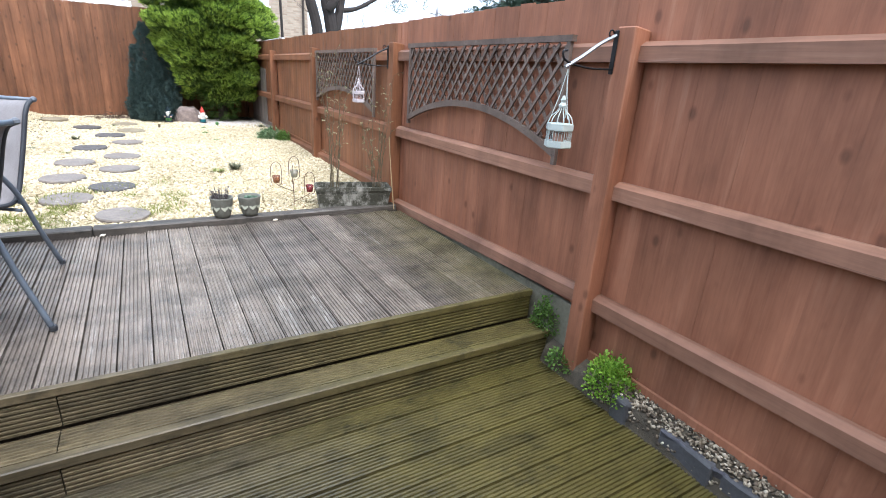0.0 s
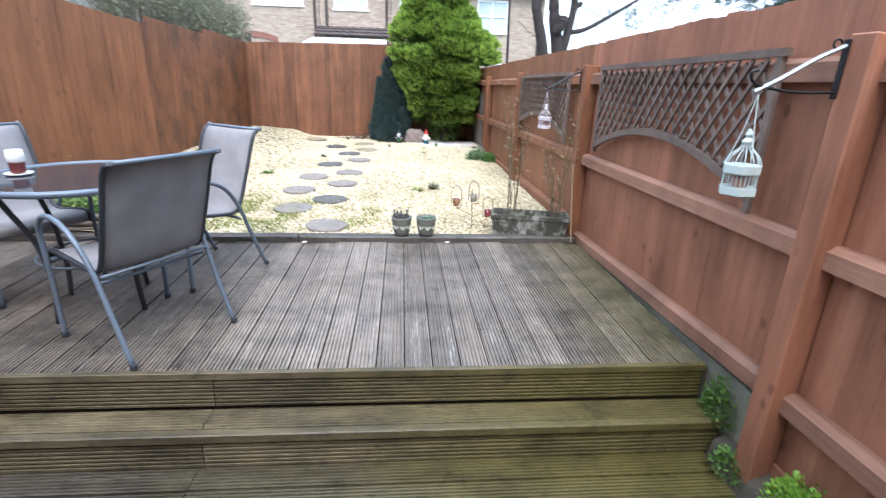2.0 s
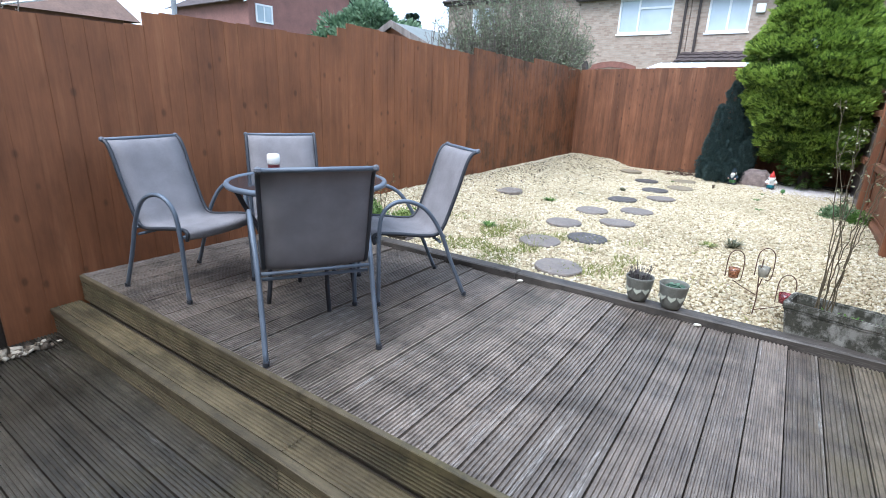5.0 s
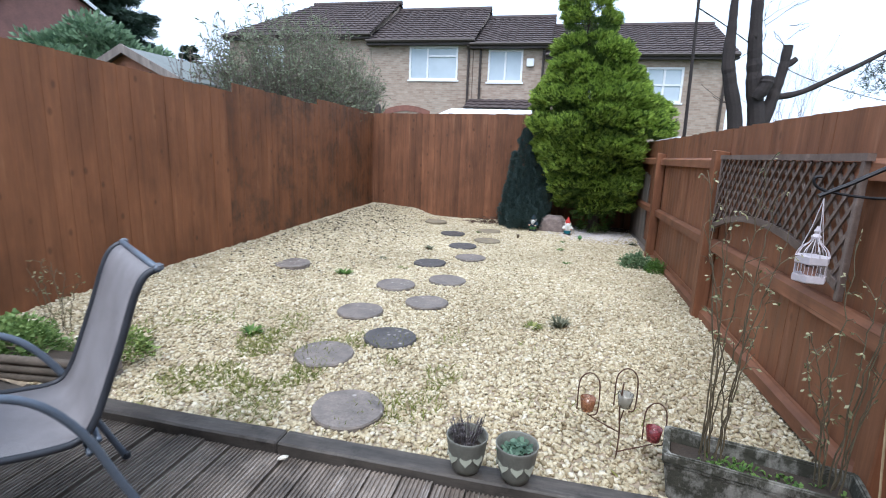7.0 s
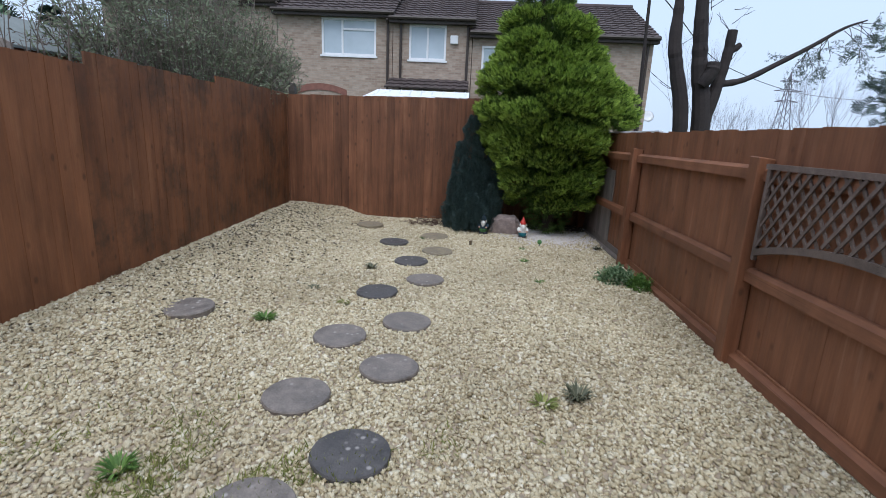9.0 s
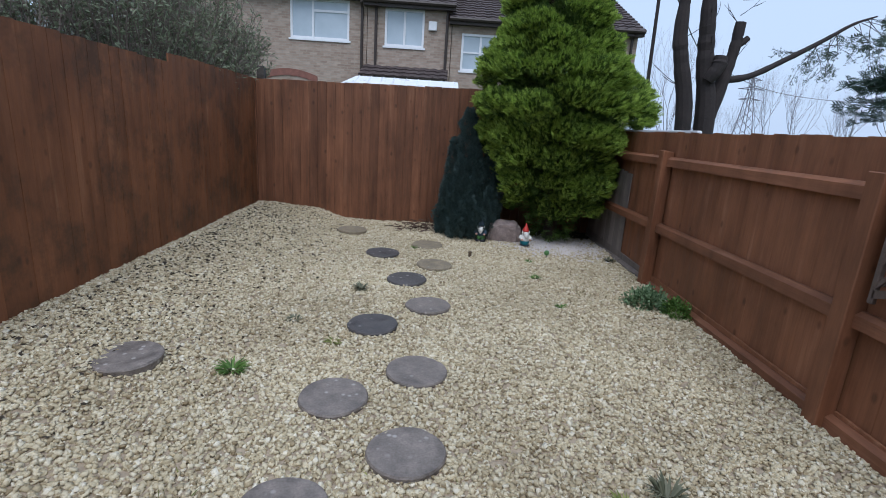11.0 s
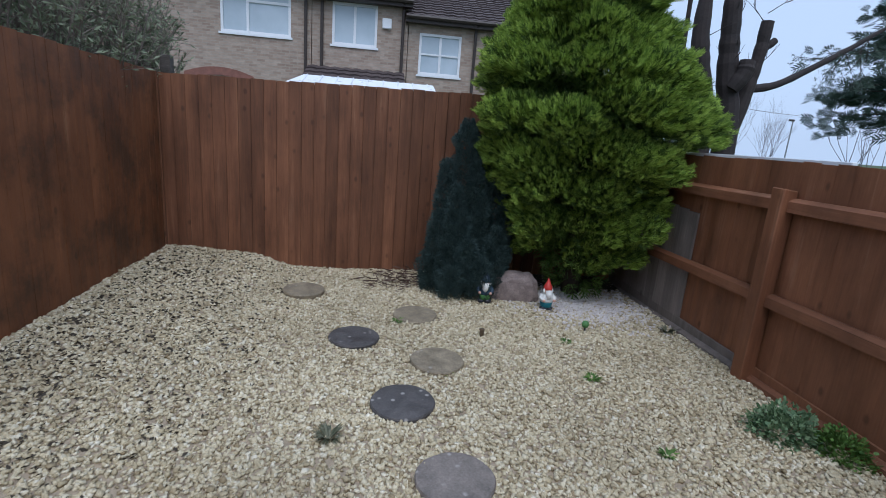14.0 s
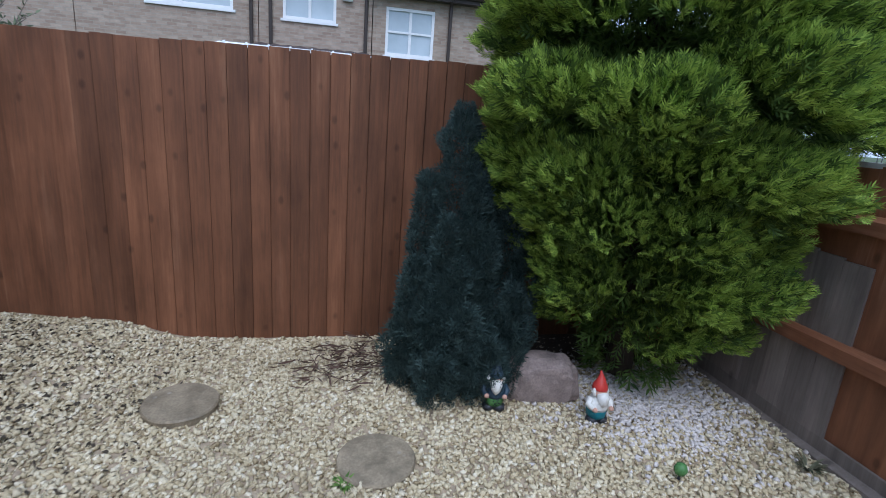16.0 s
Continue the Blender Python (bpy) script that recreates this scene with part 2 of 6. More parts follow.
def tube(bm, pts, r, n=8, caps=True):
    """A round bar along pts; r is one radius or one for each point."""
    pts = [Vector(p) for p in pts]
    rs = r if isinstance(r, (list, tuple)) else [r] * len(pts)
    rings = []
    a = None
    for i, p in enumerate(pts):
        d = pts[min(i + 1, len(pts) - 1)] - pts[max(i - 1, 0)]
        d.normalize()
        if a is None:
            a, _ = basis(d)
        a = (a - d * a.dot(d)).normalized()
        c = d.cross(a)
        rings.append([bm.verts.new(p + rs[i] * (a * math.cos(2 * math.pi * k / n) + c * math.sin(2 * math.pi * k / n))) for k in range(n)])
    for u, v in zip(rings, rings[1:]):
        for k in range(n):
            bm.faces.new((u[k], u[(k + 1) % n], v[(k + 1) % n], v[k]))
    if caps:
        bm.faces.new(rings[0][::-1])
        bm.faces.new(rings[-1])


def lathe(bm, profile, n=24, centre=(0, 0, 0), wobble=0.0):
    """A turned shape from (radius, height) pairs."""
    cx, cy, cz = centre
    rings = []
    for r, z in profile:
        rings.append([bm.verts.new((cx + r * (1 + wobble * math.sin(3 * a + z * 9) * 0.5) * math.cos(a), cy + r * (1 + wobble * math.cos(2 * a)) * math.sin(a), cz + z)) for a in (2 * math.pi * k / n for k in range(n))])
    for u, v in zip(rings, rings[1:]):
        for k in range(n):
            bm.faces.new((u[k], u[(k + 1) % n], v[(k + 1) % n], v[k]))
    bm.faces.new(rings[0][::-1])
    bm.faces.new(rings[-1])


def smooth_path(pts, steps=6):
    """A Catmull-Rom line through pts."""
    p = [Vector(q) for q in pts]
    p = [p[0] * 2 - p[1], *p, p[-1] * 2 - p[-2]]
    out = []
    for i in range(1, len(p) - 2):
        for k in range(steps):
            t = k / steps
            out.append(0.5 * (2 * p[i] + (p[i + 1] - p[i - 1]) * t + (2 * p[i - 1] - 5 * p[i] + 4 * p[i + 1] - p[i + 2]) * t * t + (3 * p[i] - p[i - 1] - 3 * p[i + 1] + p[i + 2]) * t ** 3))
    return out + [p[-2]]


def raw(name, verts, faces, material, parent=None, smooth=False):
    me = bpy.data.meshes.new(name)
    me.from_pydata([tuple(v) for v in verts], [], faces)
    me.materials.append(material)
    if smooth:
        me.polygons.foreach_set("use_smooth", [True] * len(me.polygons))
    ob = new(name, me)
    if parent:
        ob.parent = parent
    return ob


def lerp(a, b, t):
    return a + (b - a) * t


def smoothstep(a, b, x):
    t = max(0.0, min(1.0, (x - a) / (b - a)))
    return t * t * (3 - 2 * t)


# ---- ground ----
X_RIGHT, X_LEFT, Y_BACK = 0.105, -4.48, 4.51
DECK_FRONT, DECK_BACK, LOW = -4.315, -2.49, -0.34


def gravel_z(x, y):
    """The gravel's height: flat by the deck, banked against the left fence and the far corner."""
    bank = 0.16 * smoothstep(-3.15, -4.3, x)
    far = 0.13 * smoothstep(-3.2, -3.75, x) * smoothstep(3.2, 4.3, y)
    z = 0.025 + max(bank * (0.75 + 0.06 * y), far) + 0.012 * noise.noise(Vector((x * 1.6, y * 1.6, 0)))
    return z - 0.02 * smoothstep(-1.5, -2.3, y)


def sheet(name, x0, x1, y0, y1, nx, ny, fz, material):
    vs = [(lerp(x0, x1, i / nx), lerp(y0, y1, j / ny), fz(lerp(x0, x1, i / nx), lerp(y0, y1, j / ny))) for j in range(ny + 1) for i in range(nx + 1)]
    fs = [(j * (nx + 1) + i, j * (nx + 1) + i + 1, (j + 1) * (nx + 1) + i + 1, (j + 1) * (nx + 1) + i) for j in range(ny) for i in range(nx)]
    return raw(name, vs, fs, material, smooth=True)


ground = sheet("ground", -400, 400, -400, 400, 40, 40, lambda x, y: -0.46, simple("rough grass", (0.06, 0.085, 0.03), 0.9, vary=0.5, scale=2, bump=0.5, space="world"))
tagged(ground, "rough grassy ground reaching the horizon", "ground", kind="structure")
bed = sheet("gravel_bed", X_LEFT, X_RIGHT + 0.02, -2.42, Y_BACK, 60, 90, lambda x, y: gravel_z(x, y) - 0.002, SOIL)
tagged(bed, "gritty bed under the garden's pale gravel", "ground", kind="structure")


def pebbles(name, count, place, size, material, seed):
    """Loose angular stones, each an eight-cornered lump of its own turn and shape."""
    rng = np.random.default_rng(seed)
    p = place(rng, count)
    n = len(p)
    cube = np.array([(x, y, z) for x in (-1, 1) for y in (-1, 1) for z in (-1, 1)], float)
    s = rng.uniform(size[0], size[1], (n, 1)) * rng.uniform(0.6, 1.15, (n, 3)) * np.array([1, 1, 0.62]) * 0.5
    v = cube[None] * s[:, None] * rng.uniform(0.55, 1.0, (n, 8, 1))
    q = rng.normal(size=(n, 4)) * np.array([1, 0.28, 0.28, 1.0])
    q /= np.linalg.norm(q, axis=1, keepdims=True)
    w, x, y, z = q.T
    rot = np.array([[1 - 2 * (y * y + z * z), 2 * (x * y - z * w), 2 * (x * z + y * w)], [2 * (x * y + z * w), 1 - 2 * (x * x + z * z), 2 * (y * z - x * w)], [2 * (x * z - y * w), 2 * (y * z + x * w), 1 - 2 * (x * x + y * y)]]).transpose(2, 0, 1)
    v = np.einsum("nij,nkj->nki", rot, v) + p[:, None]
    quads = np.array([(0, 1, 3, 2), (4, 6, 7, 5), (0, 4, 5, 1), (2, 3, 7, 6), (0, 2, 6, 4), (1, 5, 7, 3)])
    f = (quads[None] + 8 * np.arange(n)[:, None, None]).reshape(-1, 4)
    me = bpy.data.meshes.new(name)
    me.vertices.add(8 * n)
    me.vertices.foreach_set("co", v.reshape(-1))
    me.loops.add(f.size)
    me.loops.foreach_set("vertex_index", f.reshape(-1))
    me.polygons.add(len(f))
    me.polygons.foreach_set("loop_start", np.arange(0, f.size, 4))
    me.update(calc_edges=True)
    me.validate()
    me.materials.append(material)
    return new(name, me)


def gravel_place(rng, count):
    x, y = rng.uniform(X_LEFT + 0.01, X_RIGHT - 0.01, count), rng.uniform(-2.39, Y_BACK - 0.02, count)
    return np.array([(a, b, gravel_z(a, b) + c) for a, b, c in zip(x, y, rng.uniform(-0.006, 0.008, count))])


gravel = pebbles("gravel", 138000, gravel_place, (0.015, 0.033), GRAVEL, 3)
tagged(gravel, "pale cream angular gravel stones covering the garden", "gravel", kind="stuff")


# ---- decking ----
def grooved(length, width, thick, ribs=7, depth=0.007, lip=0.0):
    """A board along x with ribs on its upper face; lip: a plain strip at its back edge."""
    prof = [(0.0, 0.0)]
    w = (width - lip) / ribs
    for i in range(ribs):
        a = i * w
        prof += [(a + 0.1 * w, 0.0), (a + 0.5 * w, 0.0), (a + 0.6 * w, -depth), (a + 0.94 * w, -depth)]
    prof += [(width - lip, 0.0), (width, 0.0)] if lip else [(width, 0.0)]
    vs, fs = [], []
    for x in (0.0, length):
        vs += [(x, y, z) for y, z in prof] + [(x, width, -thick), (x, 0.0, -thick)]
    n = len(prof) + 2
    fs += [(i, (i + 1) % n, n + (i + 1) % n, n + i) for i in range(n)]
    fs += [tuple(range(n))[::-1], tuple(range(n, 2 * n))]
    return vs, fs


def board_mesh(name, length, width, thick, material, **kw):
    vs, fs = grooved(length, width, thick, **kw)
    bm = bmesh.new()
    bv = [bm.verts.new(v) for v in vs]
    for f in fs:
        bm.faces.new([bv[i] for i in f])
    return finish(bm, name, material)


rng = random.Random(5)
deck = tagged(new("upper_deck"), "raised weathered grey grooved timber deck", "deck", kind="structure")
deck_board = board_mesh("plank", DECK_BACK - DECK_FRONT - 0.03, 0.124, 0.028, DECK)
x = -4.48
while x < 0.03:
    piece("plank", deck_board, deck, pose(x + 0.124, DECK_FRONT + 0.025, rng.uniform(-0.0015, 0.0015), 0, rng.uniform(-0.25, 0.25), 90))
    x += 0.1295
bm = bmesh.new()
box(bm, (-4.46, DECK_FRONT + 0.03, LOW - 0.1), (0.06, DECK_BACK, -0.03))
part("joist_frame", bm, EARTH_AND_SHADE, deck)
# front edge: a square trim strip on top of a grooved fascia, then one step
bm = bmesh.new()
box(bm, (-4.46, DECK_FRONT, -0.034), (0.05, DECK_FRONT + 0.028, 0.003), 0.003)
part("edge_strip", bm, STEPWOOD, deck)
fascia = board_mesh("fascia_board", 2.25, 0.132, 0.026, STEPWOOD)
for x in (-4.465, -2.21):
    piece("fascia_board", fascia, deck, pose(x, DECK_FRONT + 0.004, -0.168, 90, 0, 0))
step = tagged(new("deck_step"), "mossy olive timber step below the raised deck", "step", kind="structure")
STEP_FRONT = -4.505
tread = board_mesh("tread_board", 2.25, 0.13, 0.03, STEPWOOD, ribs=7)
for x in (-4.47, -2.215):
    piece("tread_board", tread, step, pose(x, STEP_FRONT + 0.045, -0.17, 0, 0, 0))
bm = bmesh.new()
box(bm, (-4.46, STEP_FRONT, -0.212), (0.05, STEP_FRONT + 0.043, -0.169), 0.005)
part("nosing", bm, STEPWOOD, step)
riser = board_mesh("riser_board", 2.25, 0.122, 0.026, STEPWOOD, ribs=6)
for x in (-4.465, -2.21):
    piece("riser_board", riser, step, pose(x, STEP_FRONT + 0.012, -0.338, 90, 0, 0))
bm = bmesh.new()
box(bm, (-4.46, STEP_FRONT + 0.04, LOW - 0.1), (0.04, DECK_FRONT + 0.02, -0.202))
part("joist_frame", bm, EARTH_AND_SHADE, step)
lower = tagged(new("lower_deck"), "lower grooved timber deck green with algae by the fence", "deck", kind="structure")
low_board = board_mesh("plank", 2.23, 0.124, 0.028, LOWDECK)
y, k = -4.49, 0
while y > -8.9:
    for x0 in (-4.47, -2.235):
        piece("plank", low_board, lower, pose(x0, y - 0.124, LOW + rng.uniform(-0.0015, 0.0015), rng.uniform(-0.25, 0.25), 0, 0))
    y -= 0.1295
bm = bmesh.new()
box(bm, (-4.47, -8.95, LOW - 0.11), (-0.004, -4.49, LOW - 0.03))
part("joist_frame", bm, EARTH_AND_SHADE, lower)

# timber sleeper along the back of the deck
kerb = tagged(new("sleeper_edging"), "dark damp timber sleeper edging between deck and gravel", "edging", kind="structure")
for i, (a, c) in enumerate(((-4.46, -2.2), (-2.195, 0.02))):
    bm = bmesh.new()
    box(bm, (a, DECK_BACK + 0.002, -0.15), (c, DECK_BACK + 0.105, 0.042), 0.008)
    bmesh.ops.subdivide_edges(bm, edges=[e for e in bm.edges if e.calc_length() > 1], cuts=14)
    for v in bm.verts:
        v.co.z += 0.004 * noise.noise(v.co * 3.0)
        v.co.y += 0.003 * noise.noise(v.co * 4.0 + Vector((9, 0, 0)))
    part("sleeper", bm, KERBWOOD, kerb)

# gravelly strip beside the lower deck
STRIP = simple("damp grit", (0.07, 0.058, 0.042), 0.9, vary=0.5, scale=40, bump=0.8, space="world")
strip = sheet("gravel_strip", -0.03, 0.11, -8.9, -4.52, 14, 80, lambda x, y: lerp(-0.37, -0.245, smoothstep(-0.03, 0.015, x)) + 0.03 * smoothstep(0.0, 0.1, x) + 0.012 * noise.noise(Vector((x * 9, y * 9, 3))), STRIP)
tagged(strip, "narrow strip of damp grit between lower deck and fence", "ground", kind="structure")


def strip_place(rng, count):
    x, y = rng.uniform(-0.012, 0.1, count), rng.uniform(-8.8, -4.85, count)
    return np.array([(a, b, lerp(-0.36, -0.235, smoothstep(-0.03, 0.015, a)) + 0.03 * smoothstep(0.0, 0.1, a)) for a, b in zip(x, y)])


m, nt, b = nodes("dirty mixed pebbles", 0.8, 0, 0.3)
nt.links.new(ramp(nt, nt.nodes.new("ShaderNodeNewGeometry").outputs["Random Per Island"], [(0.0, (0.04, 0.032, 0.024)), (0.35, (0.13, 0.1, 0.07)), (0.7, (0.3, 0.25, 0.18)), (1.0, (0.55, 0.49, 0.39))]), b.inputs["Base Color"])
PEBBLE = m
tagged(pebbles("strip_gravel", 4200, strip_place, (0.008, 0.021), PEBBLE, 8), "cream and brown pebbles along the fence's foot", "gravel", kind="stuff")


# broken slates on edge beside the deck
SLATE = simple("blue-grey slate", (0.075, 0.075, 0.09), 0.5, vary=0.4, scale=18, bump=0.5)
for ya, ln_, zt_ in ((-5.40, 0.2, -0.236), (-5.60, 0.12, -0.24)):
    bm = bmesh.new()
    box(bm, (-0.012, -ln_ / 2, -0.1), (0.006, ln_ / 2, 0.0), 0.004)
    bmesh.ops.subdivide_edges(bm, edges=[e for e in bm.edges if e.calc_length() > 0.09], cuts=4)
    for v in bm.verts:
        v.co += Vector((0.004, 0.004, 0.01)) * noise.noise(v.co * 25 + Vector((ya, 0, 0)))
    ob = part("slate_piece", bm, SLATE)
    ob.matrix_basis = pose(0.004, ya, zt_, 0, -14, 3)
    tagged(ob, "broken blue-grey slate set on edge beside the deck", "slate", "slates beside the deck")


# ---- fences ----
def feather_board(width, thick0, thick1, nick=0.0):
    """A tapered upright board, 1 m high, across x, its face at y = 0."""
    bm = bmesh.new()
    pr = [(0, 0.0), (width * 0.5, -0.002), (width, 0.0), (width, thick1), (0, thick0)]
    lo = [bm.verts.new((x, y, 0)) for x, y in pr]
    hi = [bm.verts.new((x, y, 1)) for x, y in pr]
    n = len(pr)
    for i in range(n):
        bm.faces.new((lo[i], lo[(i + 1) % n], hi[(i + 1) % n], hi[i]))
    bm.faces.new(lo[::-1])
    bm.faces.new(hi)
    return bm


def fence_boards(parent, me, start, end, z0, top, yaw, place, pitch=0.117, tilt=4.0):
    """Upright boards in a row; place(s) gives the point along the fence, top(s) its height."""
    s = start
    while s < end:
        bx, by = place(s)
        h = top(s) + rng.uniform(-0.006, 0.006)
        base = z0(s)
        piece("board", me, parent, Matrix.Translation((bx, by, base)) @ pose(0, 0, 0, 0, 0, yaw + tilt + rng.uniform(-0.8, 0.8)) @ Matrix.Diagonal((1, 1, h - base, 1)))
        s += pitch


def right_top(y):
    return 1.575 - 0.0155 * (y + 5.0)


fence_right = tagged(new("wall_right_fence"), "red-brown stained closeboard fence seen from its railed side", "fence", kind="structure")
board_r = finish(feather_board(0.1186, 0.016, 0.012), "board", FENCE)
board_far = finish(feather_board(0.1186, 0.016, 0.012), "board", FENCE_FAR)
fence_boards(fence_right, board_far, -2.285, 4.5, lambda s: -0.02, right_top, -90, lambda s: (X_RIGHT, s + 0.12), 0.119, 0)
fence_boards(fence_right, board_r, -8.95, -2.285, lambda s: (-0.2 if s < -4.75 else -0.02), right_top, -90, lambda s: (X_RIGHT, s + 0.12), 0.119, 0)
POSTS = (-7.11, -4.71, -2.31, -0.01, 2.26, 4.44)
for yp in POSTS:
    bm = bmesh.new()
    top = right_top(yp) - 0.165
    lo = -0.4 if yp < -4 else -0.1
    box(bm, (0.0, yp - 0.05, lo), (0.1, yp + 0.05, top), 0.006)
    for v in bm.verts:
        if v.co.z > 1:
            v.co.z += (0.05 - v.co.x) * 0.12
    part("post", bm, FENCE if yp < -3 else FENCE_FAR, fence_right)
for a, c in zip(POSTS, POSTS[1:]):
    for k, hz in enumerate((1.36, 0.75, 0.165)):
        za, zc = ((right_top(q) - 1.575) + hz for q in (a, c))
        if k == 2 and a < -4 and c > -4:
            zc -= 0.06
        if k == 2 and a > -4:
            za, zc = za + 0.02, zc + 0.02
        bm = bmesh.new()
        # an arris-cut rail: its upper edge is bevelled towards the garden
        pr = [(0.045, -0.085), (0.045, -0.02), (0.075, 0.0), (0.101, 0.0), (0.101, -0.085)]
        lo = [bm.verts.new((x, a + 0.05, za + z)) for x, z in pr]
        hi = [bm.verts.new((x, c - 0.05, zc + z)) for x, z in pr]
        for i in range(5):
            bm.faces.new((lo[i], lo[(i + 1) % 5], hi[(i + 1) % 5], hi[i]))
        bm.faces.new(lo[::-1])
        bm.faces.new(hi)
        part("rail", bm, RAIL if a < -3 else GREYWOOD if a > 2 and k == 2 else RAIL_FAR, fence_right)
for a, c, z0, z1, mt in ((-8.95, -4.76, -0.42, -0.165, FENCE), (-4.66, -2.36, -0.42, 0.03, CONCRETE), (-2.26, -0.06, -0.1, 0.13, FENCE_FAR), (0.04, 2.21, -0.1, 0.13, FENCE_FAR), (2.31, 4.39, -0.1, 0.13, GREYWOOD)):
    bm = bmesh.new()
    box(bm, (0.07 if mt is CONCRETE else 0.085, a, z0), (0.1, c, z1), 0.004)
    part("gravel_board", bm, mt, fence_right)
bm = bmesh.new()
box(bm, (X_RIGHT + 0.03, 1.95, 0), (X_RIGHT + 0.07, 4.5, 0.05), 0.004)
for v in bm.verts:
    v.co.z += right_top(v.co.y) - 0.028
part("capping", bm, CAPPING, fence_right, "white capping strip behind the boards")
# unpainted boards by the far corner
grey_board = finish(feather_board(0.14, 0.012, 0.012), "board", GREYWOOD)
for i in range(9):
    piece("board", grey_board, fence_right, Matrix.Translation((0.0875, 4.36 - i * 0.142, 0.0)) @ pose(0, 0, 0, 0, 0, -90) @ Matrix.Diagonal((1, 1, 1.1 - 0.012 * i, 1)))


def left_top(y):
    """Each panel steps up above the last and sags a little along its run."""
    if y < -3.78:
        return 1.585
    if y < -3.66:
        return lerp(1.585, 1.69, (y + 3.78) / 0.12)
    if y < -2.08:
        return 1.69
    if y < -1.86:
        return lerp(1.69, 1.845, (y + 2.08) / 0.22)
    if y < 0.42:
        return lerp(1.845, 1.755, (y + 1.86) / 2.28)
    if y < 2.35:
        return lerp(1.845, 1.785, (y - 0.42) / 1.93)
    return lerp(1.862, 1.815, (y - 2.35) / 2.15)


fence_left = tagged(new("wall_left_fence"), "orange-brown stained closeboard timber fence, stepped along its top", "fence", kind="structure")
board_l = finish(feather_board(0.1166, 0.016, 0.012), "board", FENCE_LEFT)
fence_boards(fence_left, board_l, -8.95, 0.4, lambda s: (0.02 if -5.06 < s < -4.93 else -0.08 if -4.94 < s < -4.82 else -0.36 if s < -4.15 else -0.05), left_top, 90, lambda s: (X_LEFT, s), 0.117, 1.0)
# far panels take the copy with shade in its colour
board_shaded = finish(feather_board(0.1166, 0.016, 0.012), "board", FENCE_LEFT_SHADED)
fence_boards(fence_left, board_shaded, 0.41, 4.5, lambda s: -0.05, left_top, 90, lambda s: (X_LEFT, s), 0.117, 1.0)
fence_back = tagged(new("wall_back_fence"), "red-brown stained closeboard fence across the garden's end", "fence", kind="structure")
board_b = finish(feather_board(0.1125, 0.02, 0.012), "board", FENCE_BACK)
fence_boards(fence_back, board_b, -4.48, 0.1, lambda s: -0.05, lambda s: 1.812 + 0.016 * (s + 4.48), 0, lambda s: (s, Y_BACK), 0.117, 4.0)
bm = bmesh.new()
box(bm, (X_LEFT - 0.03, Y_BACK - 0.035, -0.1), (X_LEFT + 0.012, Y_BACK + 0.03, 1.80), 0.004)
part("corner_strip", bm, FENCE_BACK, fence_back)
for xp, z, mt in ((-4.42, 1.97, KERBWOOD), (-1.72, 1.86, KERBWOOD), (0.02, 1.7, FENCE)):
    bm = bmesh.new()
    box(bm, (xp - 0.045, Y_BACK + 0.03, -0.2), (xp + 0.045, Y_BACK + 0.12, z), 0.006)
    part("post", bm, mt, fence_back)
bm = bmesh.new()
box(bm, (-4.4, Y_BACK + 0.03, 1.755), (0.08, Y_BACK + 0.06, 1.79), 0.004)
part("rail", bm, KERBWOOD, fence_back)
for mesh_host, xs in ((fence_left, X_LEFT - 0.09),):
    for yp in (-8.7, -6.4, -3.8, -1.97, 0.4, 2.35, 4.3):
        bm = bmesh.new()
        box(bm, (xs, yp - 0.045, -0.4), (xs + 0.065, yp + 0.045, left_top(yp) - 0.08), 0.006)
        part("post", bm, FENCE_LEFT, mesh_host)

# thin sheets added behind the fences so no light leaks through the joints
for host, lo_, hi_, mt in ((fence_right, (X_RIGHT + 0.02, -8.95, -0.4), (X_RIGHT + 0.026, 4.5, 1.40), FENCE), (fence_left, (X_LEFT - 0.026, -8.95, 0.04), (X_LEFT - 0.02, 4.5, 1.55), FENCE_LEFT), (fence_back, (-4.48, Y_BACK + 0.022, -0.1), (0.1, Y_BACK + 0.028, 1.72), FENCE_BACK)):
    bm = bmesh.new()
    box(bm, lo_, hi_)
    for v in bm.verts:
        if v.co.z > 1:
            v.co.z = {fence_right: right_top(v.co.y), fence_left: 1.56, fence_back: 1.812 + 0.016 * (v.co.x + 4.48)}[host] - 0.012
    part("lapped_backing", bm, mt, host)
# dark block added behind the fence hole, standing for the shade in it
bm = bmesh.new()
box(bm, (X_LEFT - 0.4, -8.9, -0.46), (X_LEFT - 0.06, -4.0, 0.06), 0.02)
part("hole_shade_block", bm, EARTH_AND_SHADE, fence_left, "dark block as shade behind the broken fence foot")

# ---- unseen house wall added behind the camera: closes the place, blocks light ----
m, nt, b = nodes("buff brick", 0.85, 0, 0.3)
bt = nt.nodes.new("ShaderNodeTexBrick")
bt.inputs["Scale"].default_value = 1.0
bt.inputs["Brick Width"].default_value, bt.inputs["Row Height"].default_value, bt.inputs["Mortar Size"].default_value = 0.225, 0.075, 0.008
bt.inputs["Color1"].default_value, bt.inputs["Color2"].default_value, bt.inputs["Mortar"].default_value = (0.34, 0.255, 0.2, 1), (0.48, 0.39, 0.315, 1), (0.40, 0.36, 0.30, 1)
co = nt.nodes.new("ShaderNodeSeparateXYZ")
nt.links.new(nt.nodes.new("ShaderNodeNewGeometry").outputs["Position"], co.inputs[0])
cb = nt.nodes.new("ShaderNodeCombineXYZ")
nt.links.new(maths(nt, "ADD", co.outputs[0], co.outputs[1]), cb.inputs[0])
nt.links.new(co.outputs[2], cb.inputs[1])
